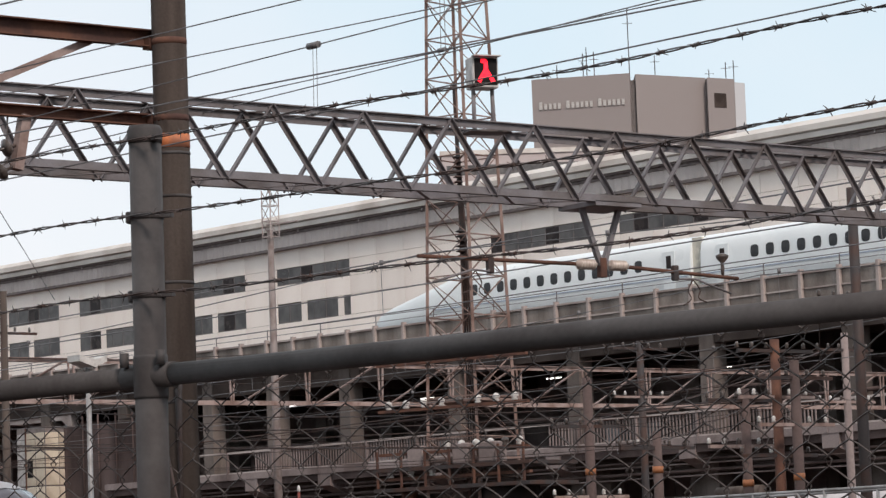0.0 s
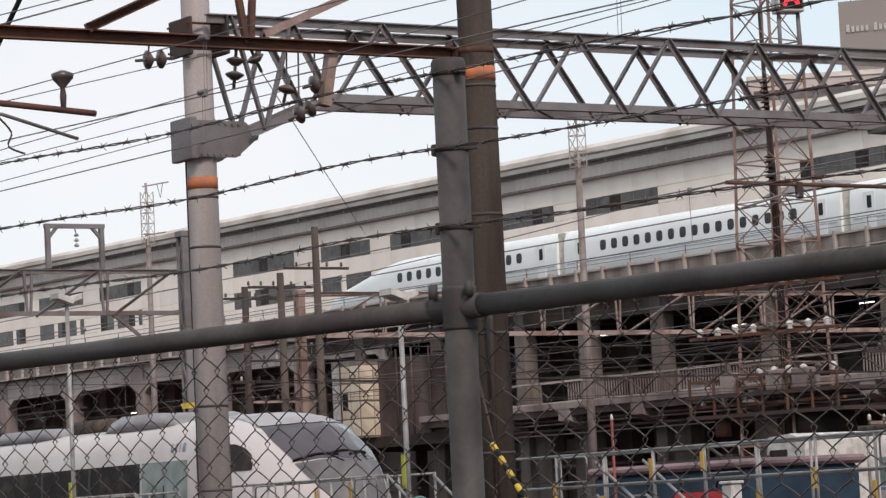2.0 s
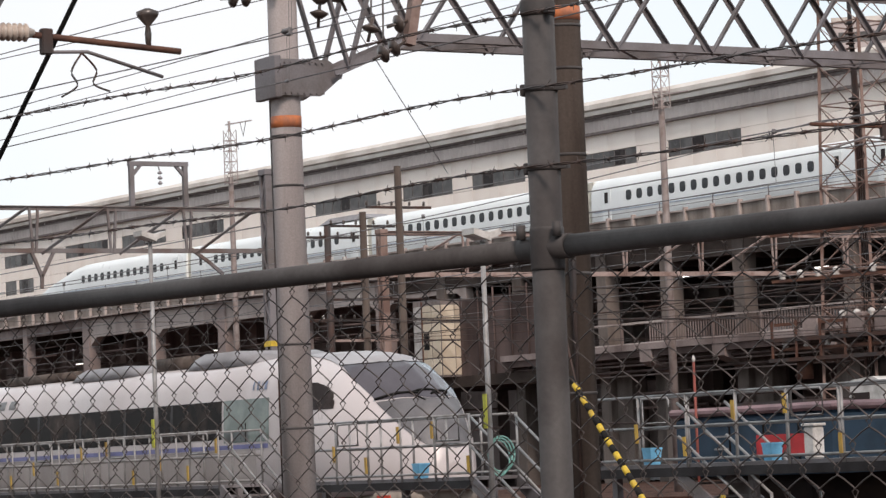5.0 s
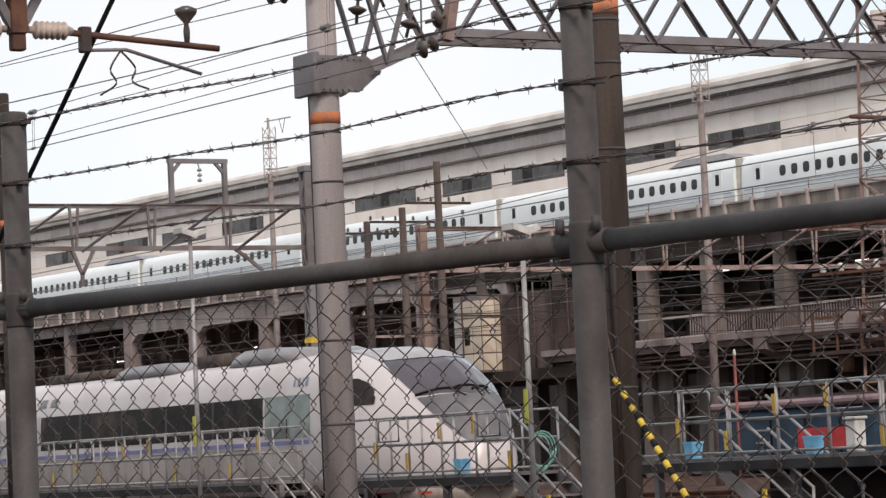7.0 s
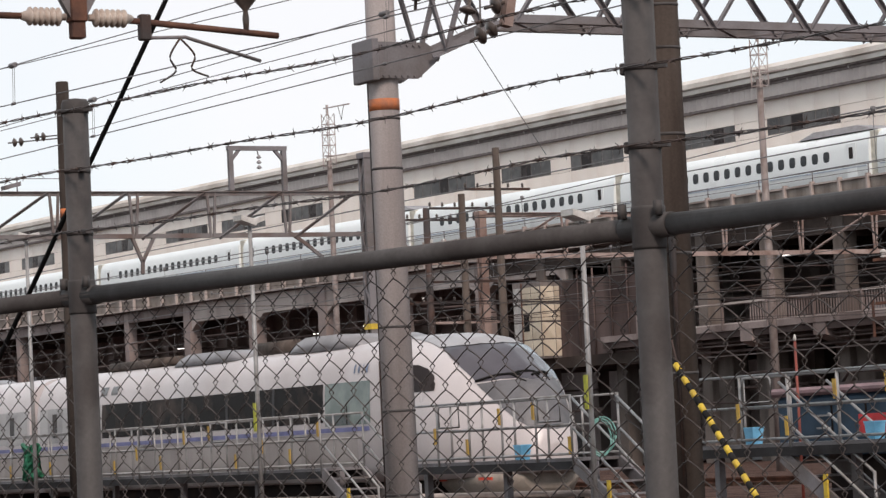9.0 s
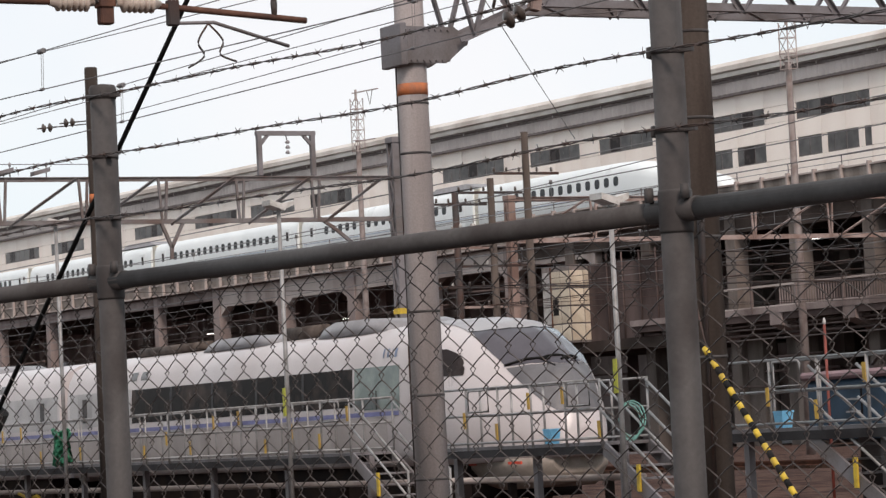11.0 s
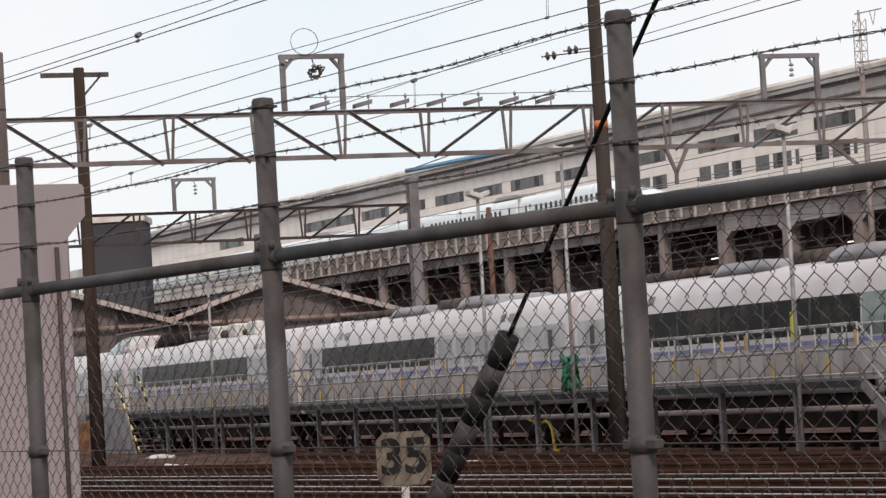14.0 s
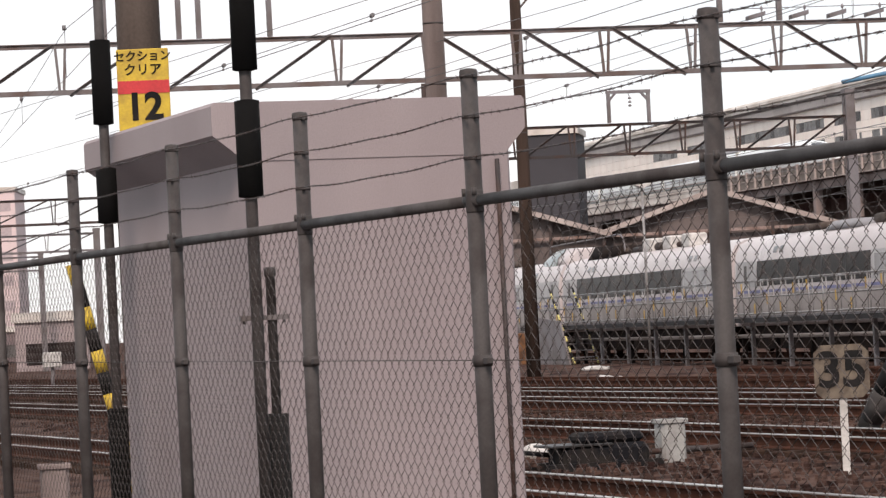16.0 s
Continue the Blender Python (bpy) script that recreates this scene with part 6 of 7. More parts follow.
express_car(-65.15, -45.274, 1, "white express train car with rounded cab and blue waist stripe")
express_car(-86.4, -65.6, 0, "white express train middle car with a dark window band")
c3 = express_car(-107.3, -86.9, 0, "white express train end car with roof gear", tail=5.1, units=False)
part("roof_gear", Form().loft([[(x, YC - w, 3.45), (x, YC + w, 3.45), (x, YC + w * 0.7, 3.5 + h), (x, YC - w * 0.7, 3.5 + h)] for x, w, h in ((-105.6, 0.9, 0.05), (-105.0, 1.0, 0.42), (-101.6, 1.0, 0.36), (-100.6, 0.8, 0.06))], True, True, True, True), BLACKFRAME, c3, "sooty rounded roof gear")
part("roof_conduit", Form().tube([(-100.5, YC - 0.5, 3.66), (-93.5, YC - 0.5, 3.66)], 0.09, 8), DARKSTEEL, c3)
part("rail_hoop", Form().tube(rounded([(-112.0, YC - 0.7, 3.5), (-111.6, YC - 0.7, 4.05), (-110.6, YC - 0.7, 4.16), (-104.0, YC - 0.7, 4.2), (-101.5, YC - 0.7, 4.2), (-101.0, YC - 0.7, 3.6)]), 0.03, 6), STEEL, c3)
for x in (-98.0, -95.6, -93.4):
    part("roof_box", Form().box(x - 0.45, x + 0.45, YC - 0.8, YC - 0.2, 3.5, 3.95, 0.05), WHITEPLASTIC, c3, "white roof box")
for x in (-99.2, -96.8, -94.6):
    f = Form()
    disc_insulator(f, x, YC - 0.5, 3.6, (0, 0, 1), 3, 0.11, 0.12)
    part("roof_insulator", f, DISC, c3)
c4 = express_car(-128.5, -107.75, 0, "white train car with a raised cab at its end", units=False)
dome = [(-112.6, 0.75, 0.0), (-111.9, 0.95, 0.24), (-110.8, 1.08, 0.4), (-109.4, 1.12, 0.46), (-108.2, 1.08, 0.44), (-107.72, 1.0, 0.36)]
part("raised_cab", Form().loft([[(x, YC - w, 3.3), (x, YC - w * 0.95, 3.42 + h * 0.5), (x, YC - w * 0.6, 3.55 + h), (x, YC + w * 0.6, 3.55 + h), (x, YC + w * 0.95, 3.42 + h * 0.5), (x, YC + w, 3.3)] for x, w, h in dome], True, True, True, True), WHITE, c4, "white raised cab roof")
part("cab_pane", Form().loft([[(x, YC - w * 1.01, 3.38), (x, YC - w * 0.97, 3.44 + h * 0.5), (x, YC - w * 0.66, 3.54 + h * 0.98)] for x, w, h in ((-111.7, 0.98, 0.26), (-110.8, 1.08, 0.4), (-109.6, 1.12, 0.45), (-109.0, 1.11, 0.45))], closed=False, smooth=True), GREENGLASS, c4, "green-tinted cab window")
express_car(-70.0, -48.9, -1, "white train car parked before the viaduct columns", 29.7, "train at the viaduct", -0.17, False)
express_car(-48.4, -28.4, 0, "white train car parked before the viaduct columns", 29.7, "train at the viaduct", -0.17, False)
for x in (-65.38, -86.65):
    solid("gangway_bellows", Form().box(x - 0.28, x + 0.28, YC - 1.0, YC + 1.0, 0.9, 3.3, 0.05), GREYPAINT, "grey bellows between two train cars", "gangway", group="gangways of the parked train")


# ---- service walkway beside the train ----
YW0, YW1, DECK = 24.55, 25.35, 1.30


def walkway(x0, x1, label, tags=True, DECK=DECK):
    t = thing("service_walkway", label, "walkway", group="service walkways beside the train")
    part("deck", Form().box(x0, x1, YW0, YW1, DECK - 0.05, DECK), STEEL, t)
    for y in (YW0, YW1):
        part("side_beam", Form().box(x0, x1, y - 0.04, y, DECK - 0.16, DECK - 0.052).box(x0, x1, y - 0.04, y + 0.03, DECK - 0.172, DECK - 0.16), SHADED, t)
    for y in (YW0 - 0.02, YW1 + 0.02):
        for z in (DECK + 0.93, DECK + 0.5, DECK + 0.06):
            part("handrail", Form().tube([(x0, y, z), (x1, y, z)], 0.019, 8), RAILGREY, t)
    n = max(1, round((x1 - x0) / 1.1))
    for i in range(n + 1):
        x = x0 + (x1 - x0) * i / n
        for y in (YW0 - 0.02, YW1 + 0.02):
            part("rail_post", Form().tube([(x, y, DECK - 0.1), (x, y, DECK + 0.95)], 0.02, 8), RAILGREY, t)
        if i % 3 == 1:
            part("gate_loop", Form().tube([(x + 0.12, YW0 - 0.05, DECK + 0.56), (x + 0.12, YW0 - 0.05, DECK + 0.86), (x + 0.16, YW0 - 0.05, DECK + 0.9), (x + 0.72, YW0 - 0.05, DECK + 0.9), (x + 0.76, YW0 - 0.05, DECK + 0.86), (x + 0.76, YW0 - 0.05, DECK + 0.56), (x + 0.12, YW0 - 0.05, DECK + 0.56)], 0.016, 8), RAILGREY, t, "small galvanised gate loop")
        if tags:
            h = (0.06, 0.55, 0.3, 0.6, 0.1)[i * 7 % 5]
            part("tag", Form().loft([[(x + sx * 0.035 + lean, YW0 - 0.07 + sy * 0.006, DECK + h + dz) for sx, sy in ((-1, -1), (1, -1), (1, 1), (-1, 1))] for dz, lean in ((0, 0.012), (0.13, 0.004), (0.26, 0))], True, True), shared("ochre_tag", (0.5, 0.32, 0.05), (0.34, 0.21, 0.05)), t, "yellow cloth tag")
    for i in range(max(2, round((x1 - x0) / 3.2)) + 1):
        m = max(2, round((x1 - x0) / 3.2))
        x = x0 + (x1 - x0) * i / m
        part("support", Form().box(x - 0.06, x + 0.06, YW0 + 0.3, YW0 + 0.4, -0.1, DECK - 0.06), STEEL, t)
    return t


def stair(x, way, label):
    """Steps down from the deck towards +x (way 1) or -x (way -1)."""
    t = thing("steel_stair", label, "stairs", group="steel stairs of the walkway")
    run, n = 2.0, 7
    for y in (YW0, YW1):
        part("stringer", Form().bar((x, y, DECK - 0.08), (x + way * run, y, 0.05), 0.04, 0.2), STEEL, t)
        part("handrail", Form().tube([(x, y, DECK + 0.9), (x + way * run, y, 0.95)], 0.021, 8), RAILGREY, t)
        part("handrail", Form().tube([(x, y, DECK + 0.45), (x + way * run, y, 0.5)], 0.021, 8), RAILGREY, t)
        part("rail_post", Form().tube([(x + way * run, y, 0.0), (x + way * run, y, 0.97)], 0.021, 8), RAILGREY, t)
    for i in range(1, n):
        part("tread", Form().box(x + way * run * i / n - 0.12, x + way * run * i / n + 0.12, YW0, YW1, DECK - DECK * i / n - 0.02, DECK - DECK * i / n + 0.01), STEEL, t)
    part("tag", Form().box(x + way * 1.0 - 0.04, x + way * 1.0 + 0.04, YW0 - 0.06, YW0 - 0.03, 0.55, 0.95), YELLOW, t, "yellow tag")


walkway(-106.0, -47.7, "long grey steel service walkway with handrails and yellow tags")
stair(-47.7, 1, "steel stair down from the service walkway")
walkway(-44.6, -39.5, "short grey steel service walkway before the train's nose")
stair(-39.5, 1, "steel stair down from the short walkway")
walkway(-36.2, -14.0, "grey steel service walkway with tagged handrails", True, 1.38)
stair(-34.2, 1, "steel stair down beside the walkway")
for y in (25.55,):
    sp = thing("service_pipe", "pale insulated service pipe on saddles under the walkway", "pipe", group="service pipes")
    part("pipe", Form().tube([(-108, y, 0.74), (-40, y, 0.74)], 0.055, 10), SPANDREL, sp)
    for k in range(23):
        part("saddle", Form().box(-107 + 3 * k - 0.05, -107 + 3 * k + 0.05, y - 0.06, y + 0.06, -0.1, 0.695), BLACKFRAME, sp)


def bucket(x, y, z):
    t = solid("plastic_bucket", Form().loft([[(a * k, b * k * 0.9, z0) for a, b in ((-1, -1), (1, -1), (1, 1), (-1, 1))] for k, z0 in ((0.085, 0), (0.105, 0.21), (0.113, 0.21), (0.113, 0.235), (0.098, 0.235), (0.08, 0.035))], True, True), TARP, "light blue plastic bucket on the walkway", "bucket", pose(x, y, z), "blue buckets")
    return t


for x in (-41.32, -35.12, -32.4):
    bucket(x, YW0 + 0.2, DECK if x < -40 else 1.38)
net = Form()
rnd = random.Random(8)
for k in range(26):
    a = rnd.uniform(0, 6.28)
    net.tube([(-60.7 + 0.4 * rnd.uniform(-1, 1), YW0 - 0.1 + 0.1 * rnd.uniform(-1, 1), 1.3 + 0.75 * rnd.random()) for _ in range(4)], 0.05, 6)
solid("green_net", net, NET, "bundle of dark green netting on the handrail", "net")
hose = Form()
for k in range(3):
    hose.tube([(-38.35 + (0.14 - 0.015 * k) * math.cos(a), YW0 - 0.2 + (0.14 - 0.015 * k) * math.cos(a) - 0.02 * k, 1.62 + 0.26 * math.sin(a) - 0.03 * k) for a in [j * 0.35 for j in range(19)]], 0.013, 6)
solid("hose", hose, HOSE, "coiled pale green hose hung on the rail", "hose")


def lamp_pole(x, y, h, label, tag=True, lamp=True):
    t = thing("yard_lamp", label, "lamp post", pose(x, y, 0), "slim lamp posts of the yard")
    part("pole", Form().turned(0, 0, [(0.045, -0.1), (0.036, h)], 12), RAILGREY, t)
    if lamp:
        part("lamp_head", Form().loft([[(dx, -0.24, h + 0.08), (dx, 0.05, h - 0.02), (dx, 0.08, h + 0.09), (dx, -0.24, h + 0.17)] for dx in (-0.17, 0.17)], True, True), WHITEPLASTIC, t, "white lamp head")
        part("lamp_head", Form().loft([[(dx, 0.24, h + 0.08), (dx, -0.02, h - 0.02), (dx, -0.02, h + 0.09), (dx, 0.24, h + 0.17)] for dx in (-0.15, 0.15)], True, True), WHITEPLASTIC, t, "white lamp head")
    if tag:
        part("tag", Form().box(-0.05, 0.05, -0.075, -0.06, 2.0, 2.5), shared("yellow_green_tag", (0.42, 0.42, 0.05)), t, "yellow-green tag")
    return t


lamp_pole(-49.4, 24.2, 5.65, "slim galvanised lamp post with white heads beside the walkway")
lamp_pole(-59.9, 24.2, 6.25, "slim galvanised lamp post with white heads beside the walkway", False)
lamp_pole(-38.4, 24.2, 4.75, "slim galvanised lamp post with a yellow-green tag")
lamp_pole(-65.0, 24.2, 5.7, "slim galvanised lamp post with white heads beside the walkway", False)
lamp_pole(-88.0, 24.2, 5.2, "slim galvanised post beside the walkway", False)


def wire_pole(x, y, h, arms, label, mat=BROWN, band=0.0):
    t = thing("wire_pole", label, "pole", pose(x, y, 0), "dark poles behind the train")
    part("shaft", Form().turned(0, 0, [(0.11, -0.1), (0.085, h)], 12), mat, t)
    for k, z in enumerate(arms):
        part("crossarm", Form().box(-0.03, 0.03, -0.9, 0.9, z - 0.03, z + 0.03), PALERUST if k % 2 else DARKSTEEL, t)
        for yy in (-0.9, -0.55, -0.2, 0.3, 0.7):
            part("insulator", Form().turned(0, yy, [(0.015, z + 0.04), (0.042, z + 0.06), (0.024, z + 0.09), (0.038, z + 0.11), (0.015, z + 0.15)], 8), WHITEPLASTIC if (k + int(yy * 10)) % 4 == 0 else DISC, t)
    if band:
        part("marker_band", Form().turned(0, 0, [(0.104, band), (0.103, band + 0.12)], 12), shared("faded_orange", (0.35, 0.13, 0.05)), t, "orange marker band")
    return t


wire_pole(-64.0, 38.0, 8.7, (7.7,), "tall dark pole with a crossarm behind the train")
wire_pole(-65.75, 38.0, 7.75, (7.4, 6.5, 5.6, 4.6), "dark pole with many crossarms and insulators behind the train")
wire_pole(-67.9, 38.2, 7.6, (7.3, 6.2, 5.2), "dark pole with crossarms behind the train", DARKSTEEL)
wire_pole(-101.0, 38.0, 7.7, (7.2,), "rusty pole behind the parked train", RUST)
wire_pole(-36.2, 38.0, 7.8, (5.9,), "thick dark pole before the viaduct", DARKSTEEL)
wire_pole(-38.2, 38.0, 5.4, (5.2, 4.4, 3.4), "rusty pole with crossarms before the viaduct", RUST)
wire_pole(-43.13, 38.0, 5.1, (4.2, 2.9), "grey concrete pole with an orange band before the viaduct", CONCRETE, 3.3)
wire_pole(-41.3, 38.0, 4.0, (3.7,), "grey concrete pole with an orange band before the viaduct", CONCRETE, 3.25)
wire_pole(-39.0, 38.0, 4.6, (4.4, 3.6), "grey concrete pole with an orange band before the viaduct", CONCRETE, 2.9)
wire_pole(-37.75, 38.0, 5.0, (4.7, 3.9), "grey concrete pole with an orange band before the viaduct", CONCRETE, 2.95)
wire_pole(-57.0, 52.0, 7.4, (7.0, 5.8, 4.6), "dark pole with crossarms before the viaduct", DARKSTEEL)
wire_pole(-50.0, 52.0, 6.8, (6.4, 5.2), "grey pole with crossarms before the viaduct", PALECON)


GREYMAST = material("faded_grey_red_steel", (0.40, 0.35, 0.335), (0.30, 0.245, 0.23), 0.8, 0, 2.5, 0.6)


def slim_mast(x, y, z0, z1):
    t = lattice_tower(x, y, z1, 0.55, 0.5, GREYMAST, "slim mast with a lattice head and wire arm", 0.05, 0.035, 0.55, 10, "slim_mast", z0, False)
    part("pole", Form().turned(0, 0, [(0.2, -0.1), (0.14, z0 + 0.3)], 12), shared("dull_pole_steel", (0.2, 0.165, 0.155), (0.14, 0.105, 0.095)), t, "greyish red tapered pole")
    part("arm", Form().box(-0.3, 2.0, -0.04, 0.04, z1 + 0.3, z1 + 0.36), GREYMAST, t)
    part("arm", Form().box(-0.2, 1.6, -0.04, 0.04, z0 + 0.5, z0 + 0.56), GREYMAST, t)
    part("arm_post", Form().box(-0.05, 0.05, -0.05, 0.05, z1 - 0.1, z1 + 0.5), GREYMAST, t)
    part("hanger", Form().tube([(1.0, 0, z1 + 0.3), (1.25, 0, z1 - 0.45), (1.5, 0, z1 + 0.3)], 0.02, 5), DARKSTEEL, t)


slim_mast(-107.45, 77.0, 16.3, 18.3)
slim_mast(-151.0, 79.0, 17.4, 20.3)


# ---- blue railcar, sheds and clutter ----
def blue_car():
    t = thing("blue_railcar", "dull blue railcar with a mauve roof standing behind the walkway", "train car")
    x0, x1, y0, y1 = -41.9, -37.7, 30.0, 32.2
    part("body", Form().box(x0, x1, y0, y1, 1.12, 2.1, 0.06), BLUECAR, t)
    part("roof", Form().box(x0 - 0.1, x1 + 0.1, y0 - 0.08, y1 + 0.08, 2.1, 2.24, 0.06), MAUVE, t)
    part("panel", Form().box(-39.65, -38.4, y0 - 0.03, y0, 1.42, 1.76), RED, t, "red panel")
    part("roof_rack", Form().box(-41.2, -39.2, y0 + 0.6, y1 - 0.6, 2.23, 2.3).tube([(-41, y0 + 0.7, 2.3), (-40.8, y0 + 0.7, 2.46), (-39.6, y0 + 0.7, 2.46), (-39.3, y0 + 0.7, 2.3)], 0.03, 6), DARKSTEEL, t)
    for k in range(4):
        part("door_seam", Form().box(-41.3 + 0.9 * k, -41.26 + 0.9 * k, y0 - 0.012, y0, 1.2, 2.0), BLACKFRAME, t)
    for z in (1.55, 1.75, 1.95):
        part("rung", Form().box(-40.75, -40.4, y0 - 0.05, y0 - 0.02, z, z + 0.03), RAILGREY, t)
    part("underframe", Form().box(x0 + 1, x1 - 1, y0 + 0.3, y1 - 0.3, -0.05, 1.12), BLACKFRAME, t)


blue_car()

# small things beside the blue railcar
wc = thing("white_cabinet", "small white cabinet with a flat lid on the walkway", "cabinet", pose(-31.9, 25.05, 1.38))
part("body", Form().box(-0.11, 0.11, -0.09, 0.09, 0, 0.42, 0.02), WHITEPLASTIC, wc)
part("lid", Form().box(-0.13, 0.13, -0.11, 0.11, 0.42, 0.46, 0.01), WHITEPLASTIC, wc)
rp = thing("red_pole", "slim red pole with a white tip beside the blue railcar", "pole", pose(-39.9, 29.0, 0))
part("shaft", Form().turned(0, 0, [(0.026, -0.1), (0.022, 2.95)], 10), shared("dull_red_paint", (0.22, 0.045, 0.03), (0.15, 0.035, 0.025)), rp)
part("tip", Form().turned(0, 0, [(0.02, 2.95), (0.03, 3.0), (0.01, 3.06)], 10), WHITEPLASTIC, rp, "white tip")


def work_truck(x, y):
    t = thing("work_truck", "white work truck with a dark window behind the walkway", "truck", pose(x, y, 0))
    body = [(-0.58, 0.5), (0.58, 0.5), (0.58, 2.55), (0.2, 2.68), (-0.36, 2.64), (-0.52, 1.95), (-0.58, 1.6)]
    part("cab", Form().loft([[(a, b, z) for a, z in body] for b in (-0.8, 0.8)], True, True), WHITEPLASTIC, t)
    part("window", Form().loft([[(a, b, z) for a, z in ((-0.44, 1.95), (0.12, 1.95), (0.12, 2.42), (-0.32, 2.42))] for b in (-0.82, -0.79)], True, True), GLASS, t)
    part("bed", Form().box(0.62, 2.4, -0.8, 0.8, 0.6, 1.35, 0.03), shared("beige_crate", (0.32, 0.26, 0.17), (0.22, 0.17, 0.11)), t)
    part("frame", Form().box(-0.5, 2.3, -0.6, 0.6, 0.3, 0.6), BLACKFRAME, t)
    for wx in (-0.1, 1.8):
        for wy in (-0.7, 0.7):
            part("wheel", Form().tube([(wx, wy - 0.1, 0.35), (wx, wy + 0.1, 0.35)], 0.36, 18), BLACK, t)


work_truck(-40.85, 34.0)


def shed(x, y, w, l, h, turn, label):
    t = thing("gabled_shed", label, "shed", pose(x, y, 0, 0, 0, turn), "gabled sheds beyond the train")
    out = [(-w / 2, -0.2), (w / 2, -0.2), (w / 2, h), (0, h + w * 0.16), (-w / 2, h)]
    part("gable_wall", Form().loft([[(a, b, z) for a, z in out] for b in (0.3, l)], True, True), shared("grey_brown_boards", (0.15, 0.125, 0.12), (0.085, 0.07, 0.066), 0.9, 0, 0.6, 0.7, streak=0.9, shine=0.1), t)
    for s in (-1, 1):
        part("barge_board", Form().bar((s * (w / 2 + 0.4), -0.34, h - 0.05), (0, -0.34, h + w * 0.16 + 0.1), 0.05, 0.24, (0, 0, 1)), SPANDREL, t, "pale barge board")
    part("tie_beam", Form().bar((-w / 2, 0, h - 0.1), (w / 2, 0, h - 0.1), 0.1, 0.14), PALERUST, t)
    for k in range(5):
        part("post", Form().box(-w / 2 + w * k / 4 - 0.08, -w / 2 + w * k / 4 + 0.08, -0.08, 0.08, -0.2, h + w * 0.16 * (1 - abs(k - 2) / 2)), DARKSTEEL, t)
    for s in (-1, 1):
        part("roof_slope", Form().loft([[(s * (w / 2 + 0.4), b, h - 0.12), (0, b, h + w * 0.16 + 0.02), (0, b, h + w * 0.16 + 0.17), (s * (w / 2 + 0.4), b, h + 0.03)] for b in (-0.3, l + 0.3)], True, True), PALECON, t)
    return t


shed(-143.5, 43.1, 10.8, 16, 5.45, 72, "dark boarded gabled shed with a pale roof edge")
shed(-146.4, 33.0, 10.2, 16, 5.45, 72, "dark boarded gabled shed with a pale roof edge")


def relay_box(x, y, w, d, h, mat, label):
    t = thing("relay_box", label, "relay box", pose(x, y, 0, 0, 0, random.uniform(-4, 4)))
    part("body", Form().box(-w / 2, w / 2, -d / 2, d / 2, -0.05, h, 0.03), mat, t)
    part("lid", Form().box(-w / 2 - 0.02, w / 2 + 0.02, -d / 2 - 0.02, d / 2 + 0.02, h - 0.05, h, 0.01), mat, t)


relay_box(-30.65, 8.55, 0.27, 0.26, 0.42, shared("pale_grey_box", (0.34, 0.34, 0.325), (0.26, 0.25, 0.24), 0.6, 0, 5), "small pale grey trackside junction box")
relay_box(-23.1, 10.5, 0.3, 0.25, 0.22, WHITEPLASTIC, "low white trackside box")
relay_box(-27.5, 2.05, 0.26, 0.24, 0.45, PALECON, "grey trackside relay box")
pm = thing("point_machine", "black oily point machine beside the track", "point machine", pose(-30.5, 7.72, 0, 0, 0, 6))
OILY = shared("oily_black_iron", (0.012, 0.012, 0.014), (0.028, 0.024, 0.022), 0.75, 0.0, 6, 0.6, 0.002, 60, shine=0.06)
part("casing", Form().box(-0.3, 0.25, -0.42, 0.5, -0.05, 0.22, 0.05), OILY, pm)
part("cover", Form().box(-0.27, 0.2, -0.2, 0.46, 0.22, 0.33, 0.05), OILY, pm)
part("lid_plate", Form().box(-0.33, 0.27, -0.55, 0.1, 0.2, 0.225, 0.006), shared("worn_iron_plate", (0.032, 0.03, 0.03), (0.02, 0.018, 0.017), 0.5, 0.3, 6), pm)
part("foot", Form().box(-0.35, -0.2, -0.6, 0.62, -0.06, 0.04).box(0.15, 0.3, -0.6, 0.62, -0.06, 0.04), OILY, pm)
part("rod", Form().tube([(0.0, 0.5, 0.1), (0.05, 1.7, 0.1)], 0.03, 8), DARKSTEEL, pm)
part("cable", Form().tube([(-0.2, -0.42, 0.12), (-0.3, -0.7, 0.16), (-0.35, -0.95, 0.02)], 0.025, 8), OILY, pm)
bag = Form().turned(0, 0, [(0.16, -0.02), (0.155, 0.04), (0.12, 0.1), (0.06, 0.135), (0.005, 0.14)], 14)
solid("sandbag", bag, WHITEPLASTIC, "small white sandbag lying on the ballast", "bag", pose(-33.3, 7.75, 0))


sb = thing("signal_cabinet", "small white cabinet on a post beside the far tracks", "cabinet", pose(-102.5, 7.9, 0))
part("case", Form().box(-0.2, 0.2, -0.3, 0.3, 0.75, 1.25, 0.03), WHITEPLASTIC, sb)
part("post", Form().tube([(0, 0, -0.1), (0, 0, 0.76)], 0.06, 8), STEEL, sb)


def rag(x, y, w, turn, mat=WHITEPLASTIC, label="crumpled white rag lying on the ballast", name="rag"):
    f, rnd = Form(), random.Random(int(x * 10))
    rows = [[(w * (i / 6 - 0.5), w * 0.3 * (j / 4 - 0.5) + rnd.uniform(-0.02, 0.02), 0.02 + rnd.uniform(0.0, 0.09) * (1 - abs(j - 2) / 2.5)) for j in range(5)] for i in range(7)]
    f.loft([[(a, b, -0.02) for a, b, c in r] + [p for p in reversed(r)] for r in rows], True, True, True, True)
    solid(name, f, mat, label, "rag", pose(x, y, 0, 0, 0, turn), "litter on the ballast")


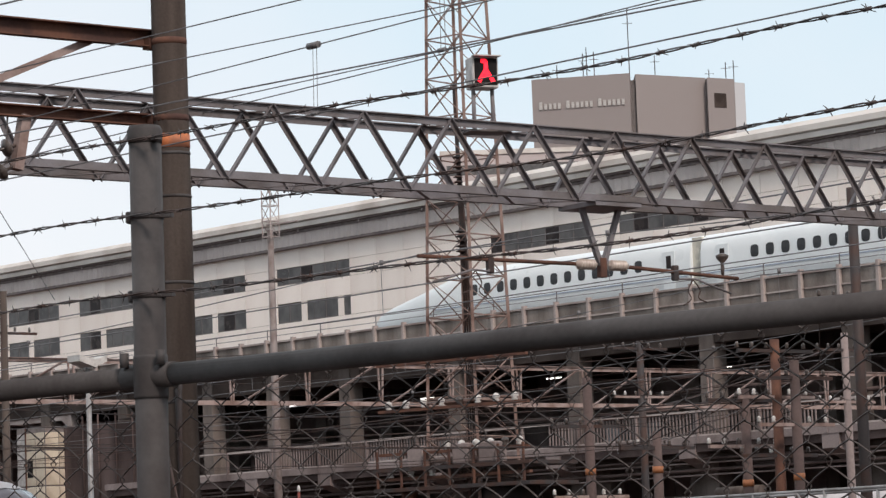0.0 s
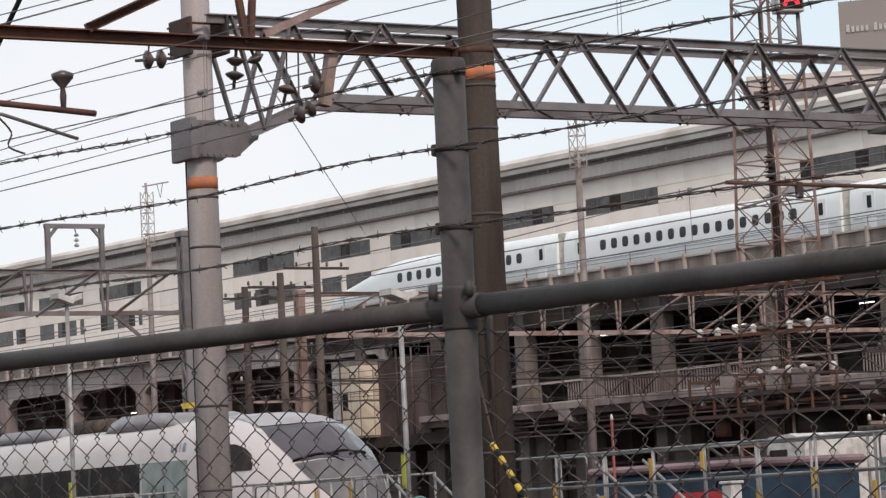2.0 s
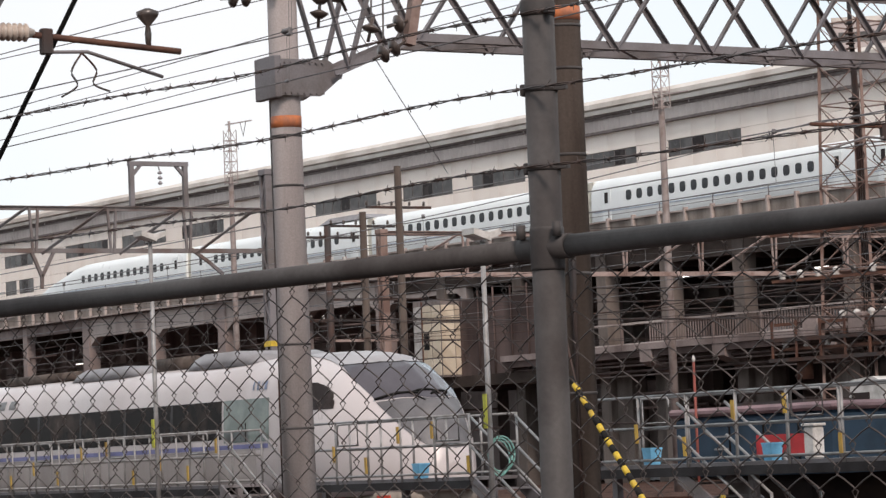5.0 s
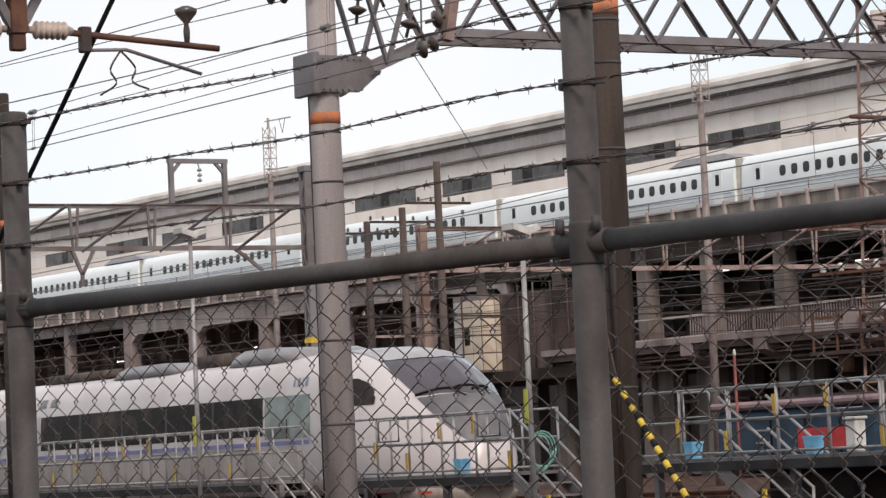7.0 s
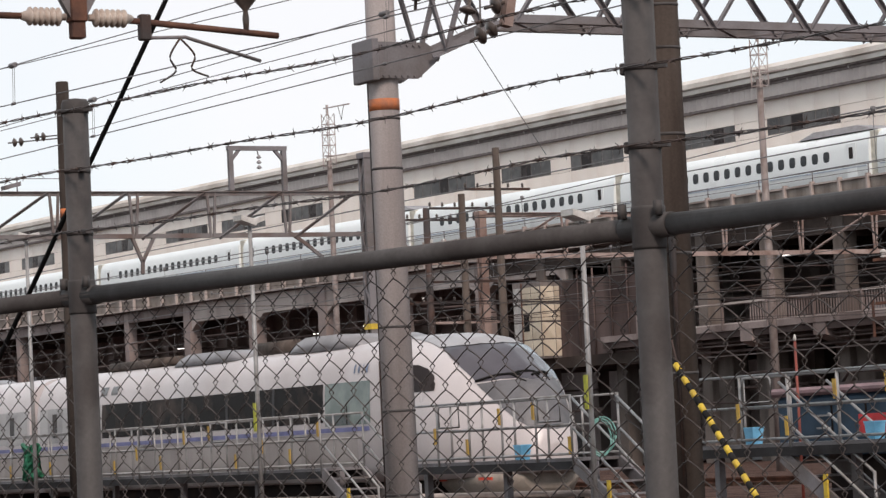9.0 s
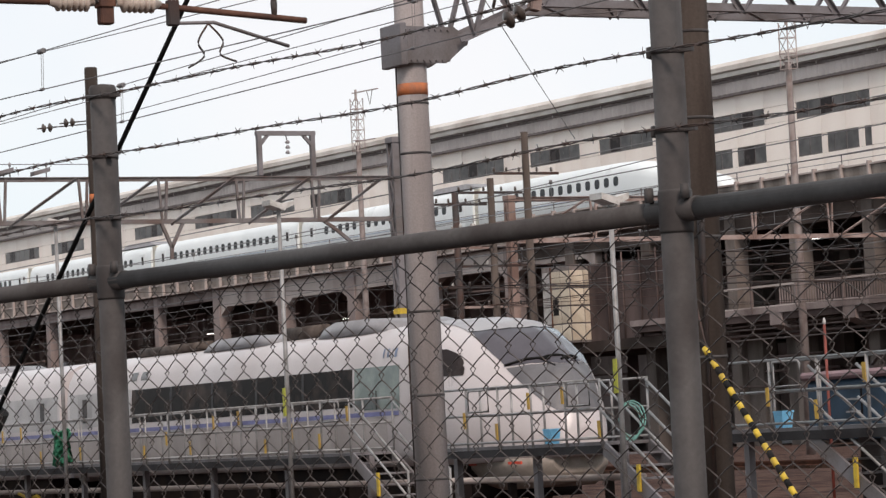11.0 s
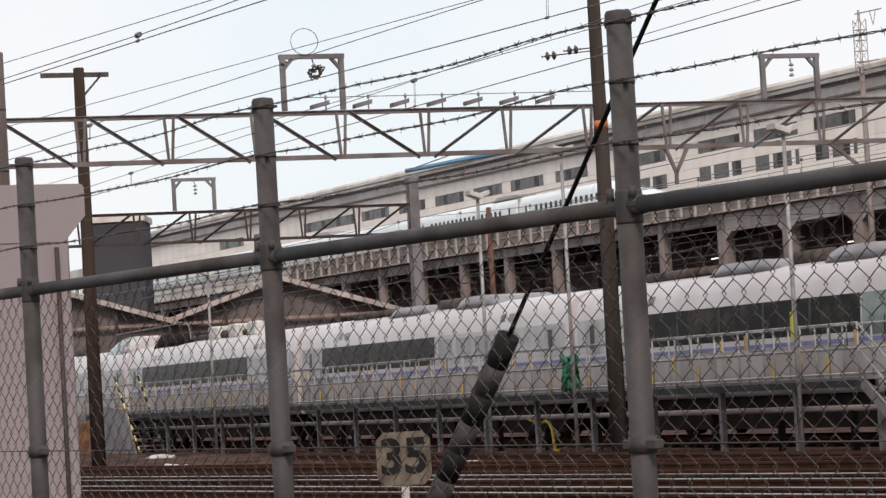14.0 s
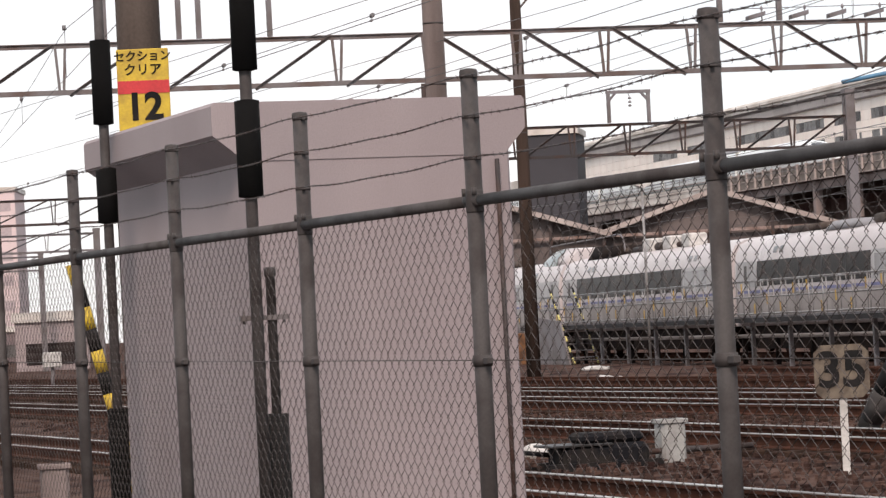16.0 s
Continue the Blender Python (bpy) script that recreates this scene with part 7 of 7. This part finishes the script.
rag(-66.0, 22.4, 0.9, 75)
rag(-71.5, 18.6, 1.3, 10)
rag(-86.0, 22.0, 0.8, 60)
rag(-60.5, 19.2, 0.7, 20)
rag(-53.0, 17.9, 1.5, 95, shared("dull_pink_cloth", (0.5, 0.34, 0.34), (0.4, 0.26, 0.26)), "crumpled pink sheet lying on the ballast")
pk = thing("plank", "pale weathered plank lying on the ballast", "plank", pose(-58.0, 19.6, 0.02, 0, 0, 60))
part("board", Form().box(-1.6, 1.6, -0.09, 0.09, -0.03, 0.05, 0.01), SPANDREL, pk)
yh = rounded([(-64.7, 25.0, 0.72), (-64.0, 25.0, 0.62), (-63.6, 25.0, 0.66), (-63.3, 25.0, 0.45), (-63.2, 25.0, 0.05), (-63.0, 25.0, 0.02)])
solid("yellow_hose", Form().tube(yh, 0.035, 8), YELLOW, "yellow hose hanging under the walkway", "hose")
lk = thing("rusty_locker", "rusty brown steel locker beside the stair", "locker", pose(-106.0, 24.2, 0))
part("body", Form().box(-0.7, 0.7, -0.35, 0.35, -0.05, 1.05, 0.03), shared("orange_rust_sheet", (0.2, 0.1, 0.05), (0.1, 0.055, 0.035), 0.85, 0, 3, 0.7, shine=0.2), lk)
for x in (-0.35, 0.35):
    part("door", Form().box(x - 0.31, x + 0.31, -0.365, -0.352, 0.05, 0.98, 0.004), shared("orange_rust_sheet"), lk)
    part("handle", Form().box(x + 0.2, x + 0.23, -0.4, -0.36, 0.5, 0.66), DARKSTEEL, lk)


# striped end stair of the long walkway
st = thing("striped_stair", "steel stair with yellow and black striped rails", "stairs", group="steel stairs of the walkway")
for y in (24.5, 25.3):
    p, q = Vector((-101.4, y, 2.5)), Vector((-98.4, y, 0.0))
    for k in range(14):
        part("rail_band", Form().tube([p.lerp(q, k / 14), p.lerp(q, (k + 1) / 14)], 0.035, 8), shared("pale_yellow_tape", (0.66, 0.58, 0.2), (0.5, 0.44, 0.16)) if k % 2 else BLACK, st)
for k in range(7):
    part("tread", Form().box(-101.2 + 0.42 * k, -100.9 + 0.42 * k, 24.5, 25.3, 1.5 - 0.22 * k, 1.54 - 0.22 * k), STEEL, st)
part("side_sheet", Form().loft([[(-104.2, y, -0.1), (-98.6, y, -0.1), (-99.8, y, 1.4), (-103.6, y, 1.6)] for y in (24.4, 24.46)], True, True), STEEL, st)


# ---- movement ----
def motions():
    rows = [(0, -27.2), (3.5, -92.0), (7, -159.0), (9, -202.2), (12.5, -284.7), (14.5, -340.5), (16, -384.5)]
    walk(BULLET_TRAIN, [(t, VIA @ pose(x, 0, 0)) for t, x in rows])


motions()
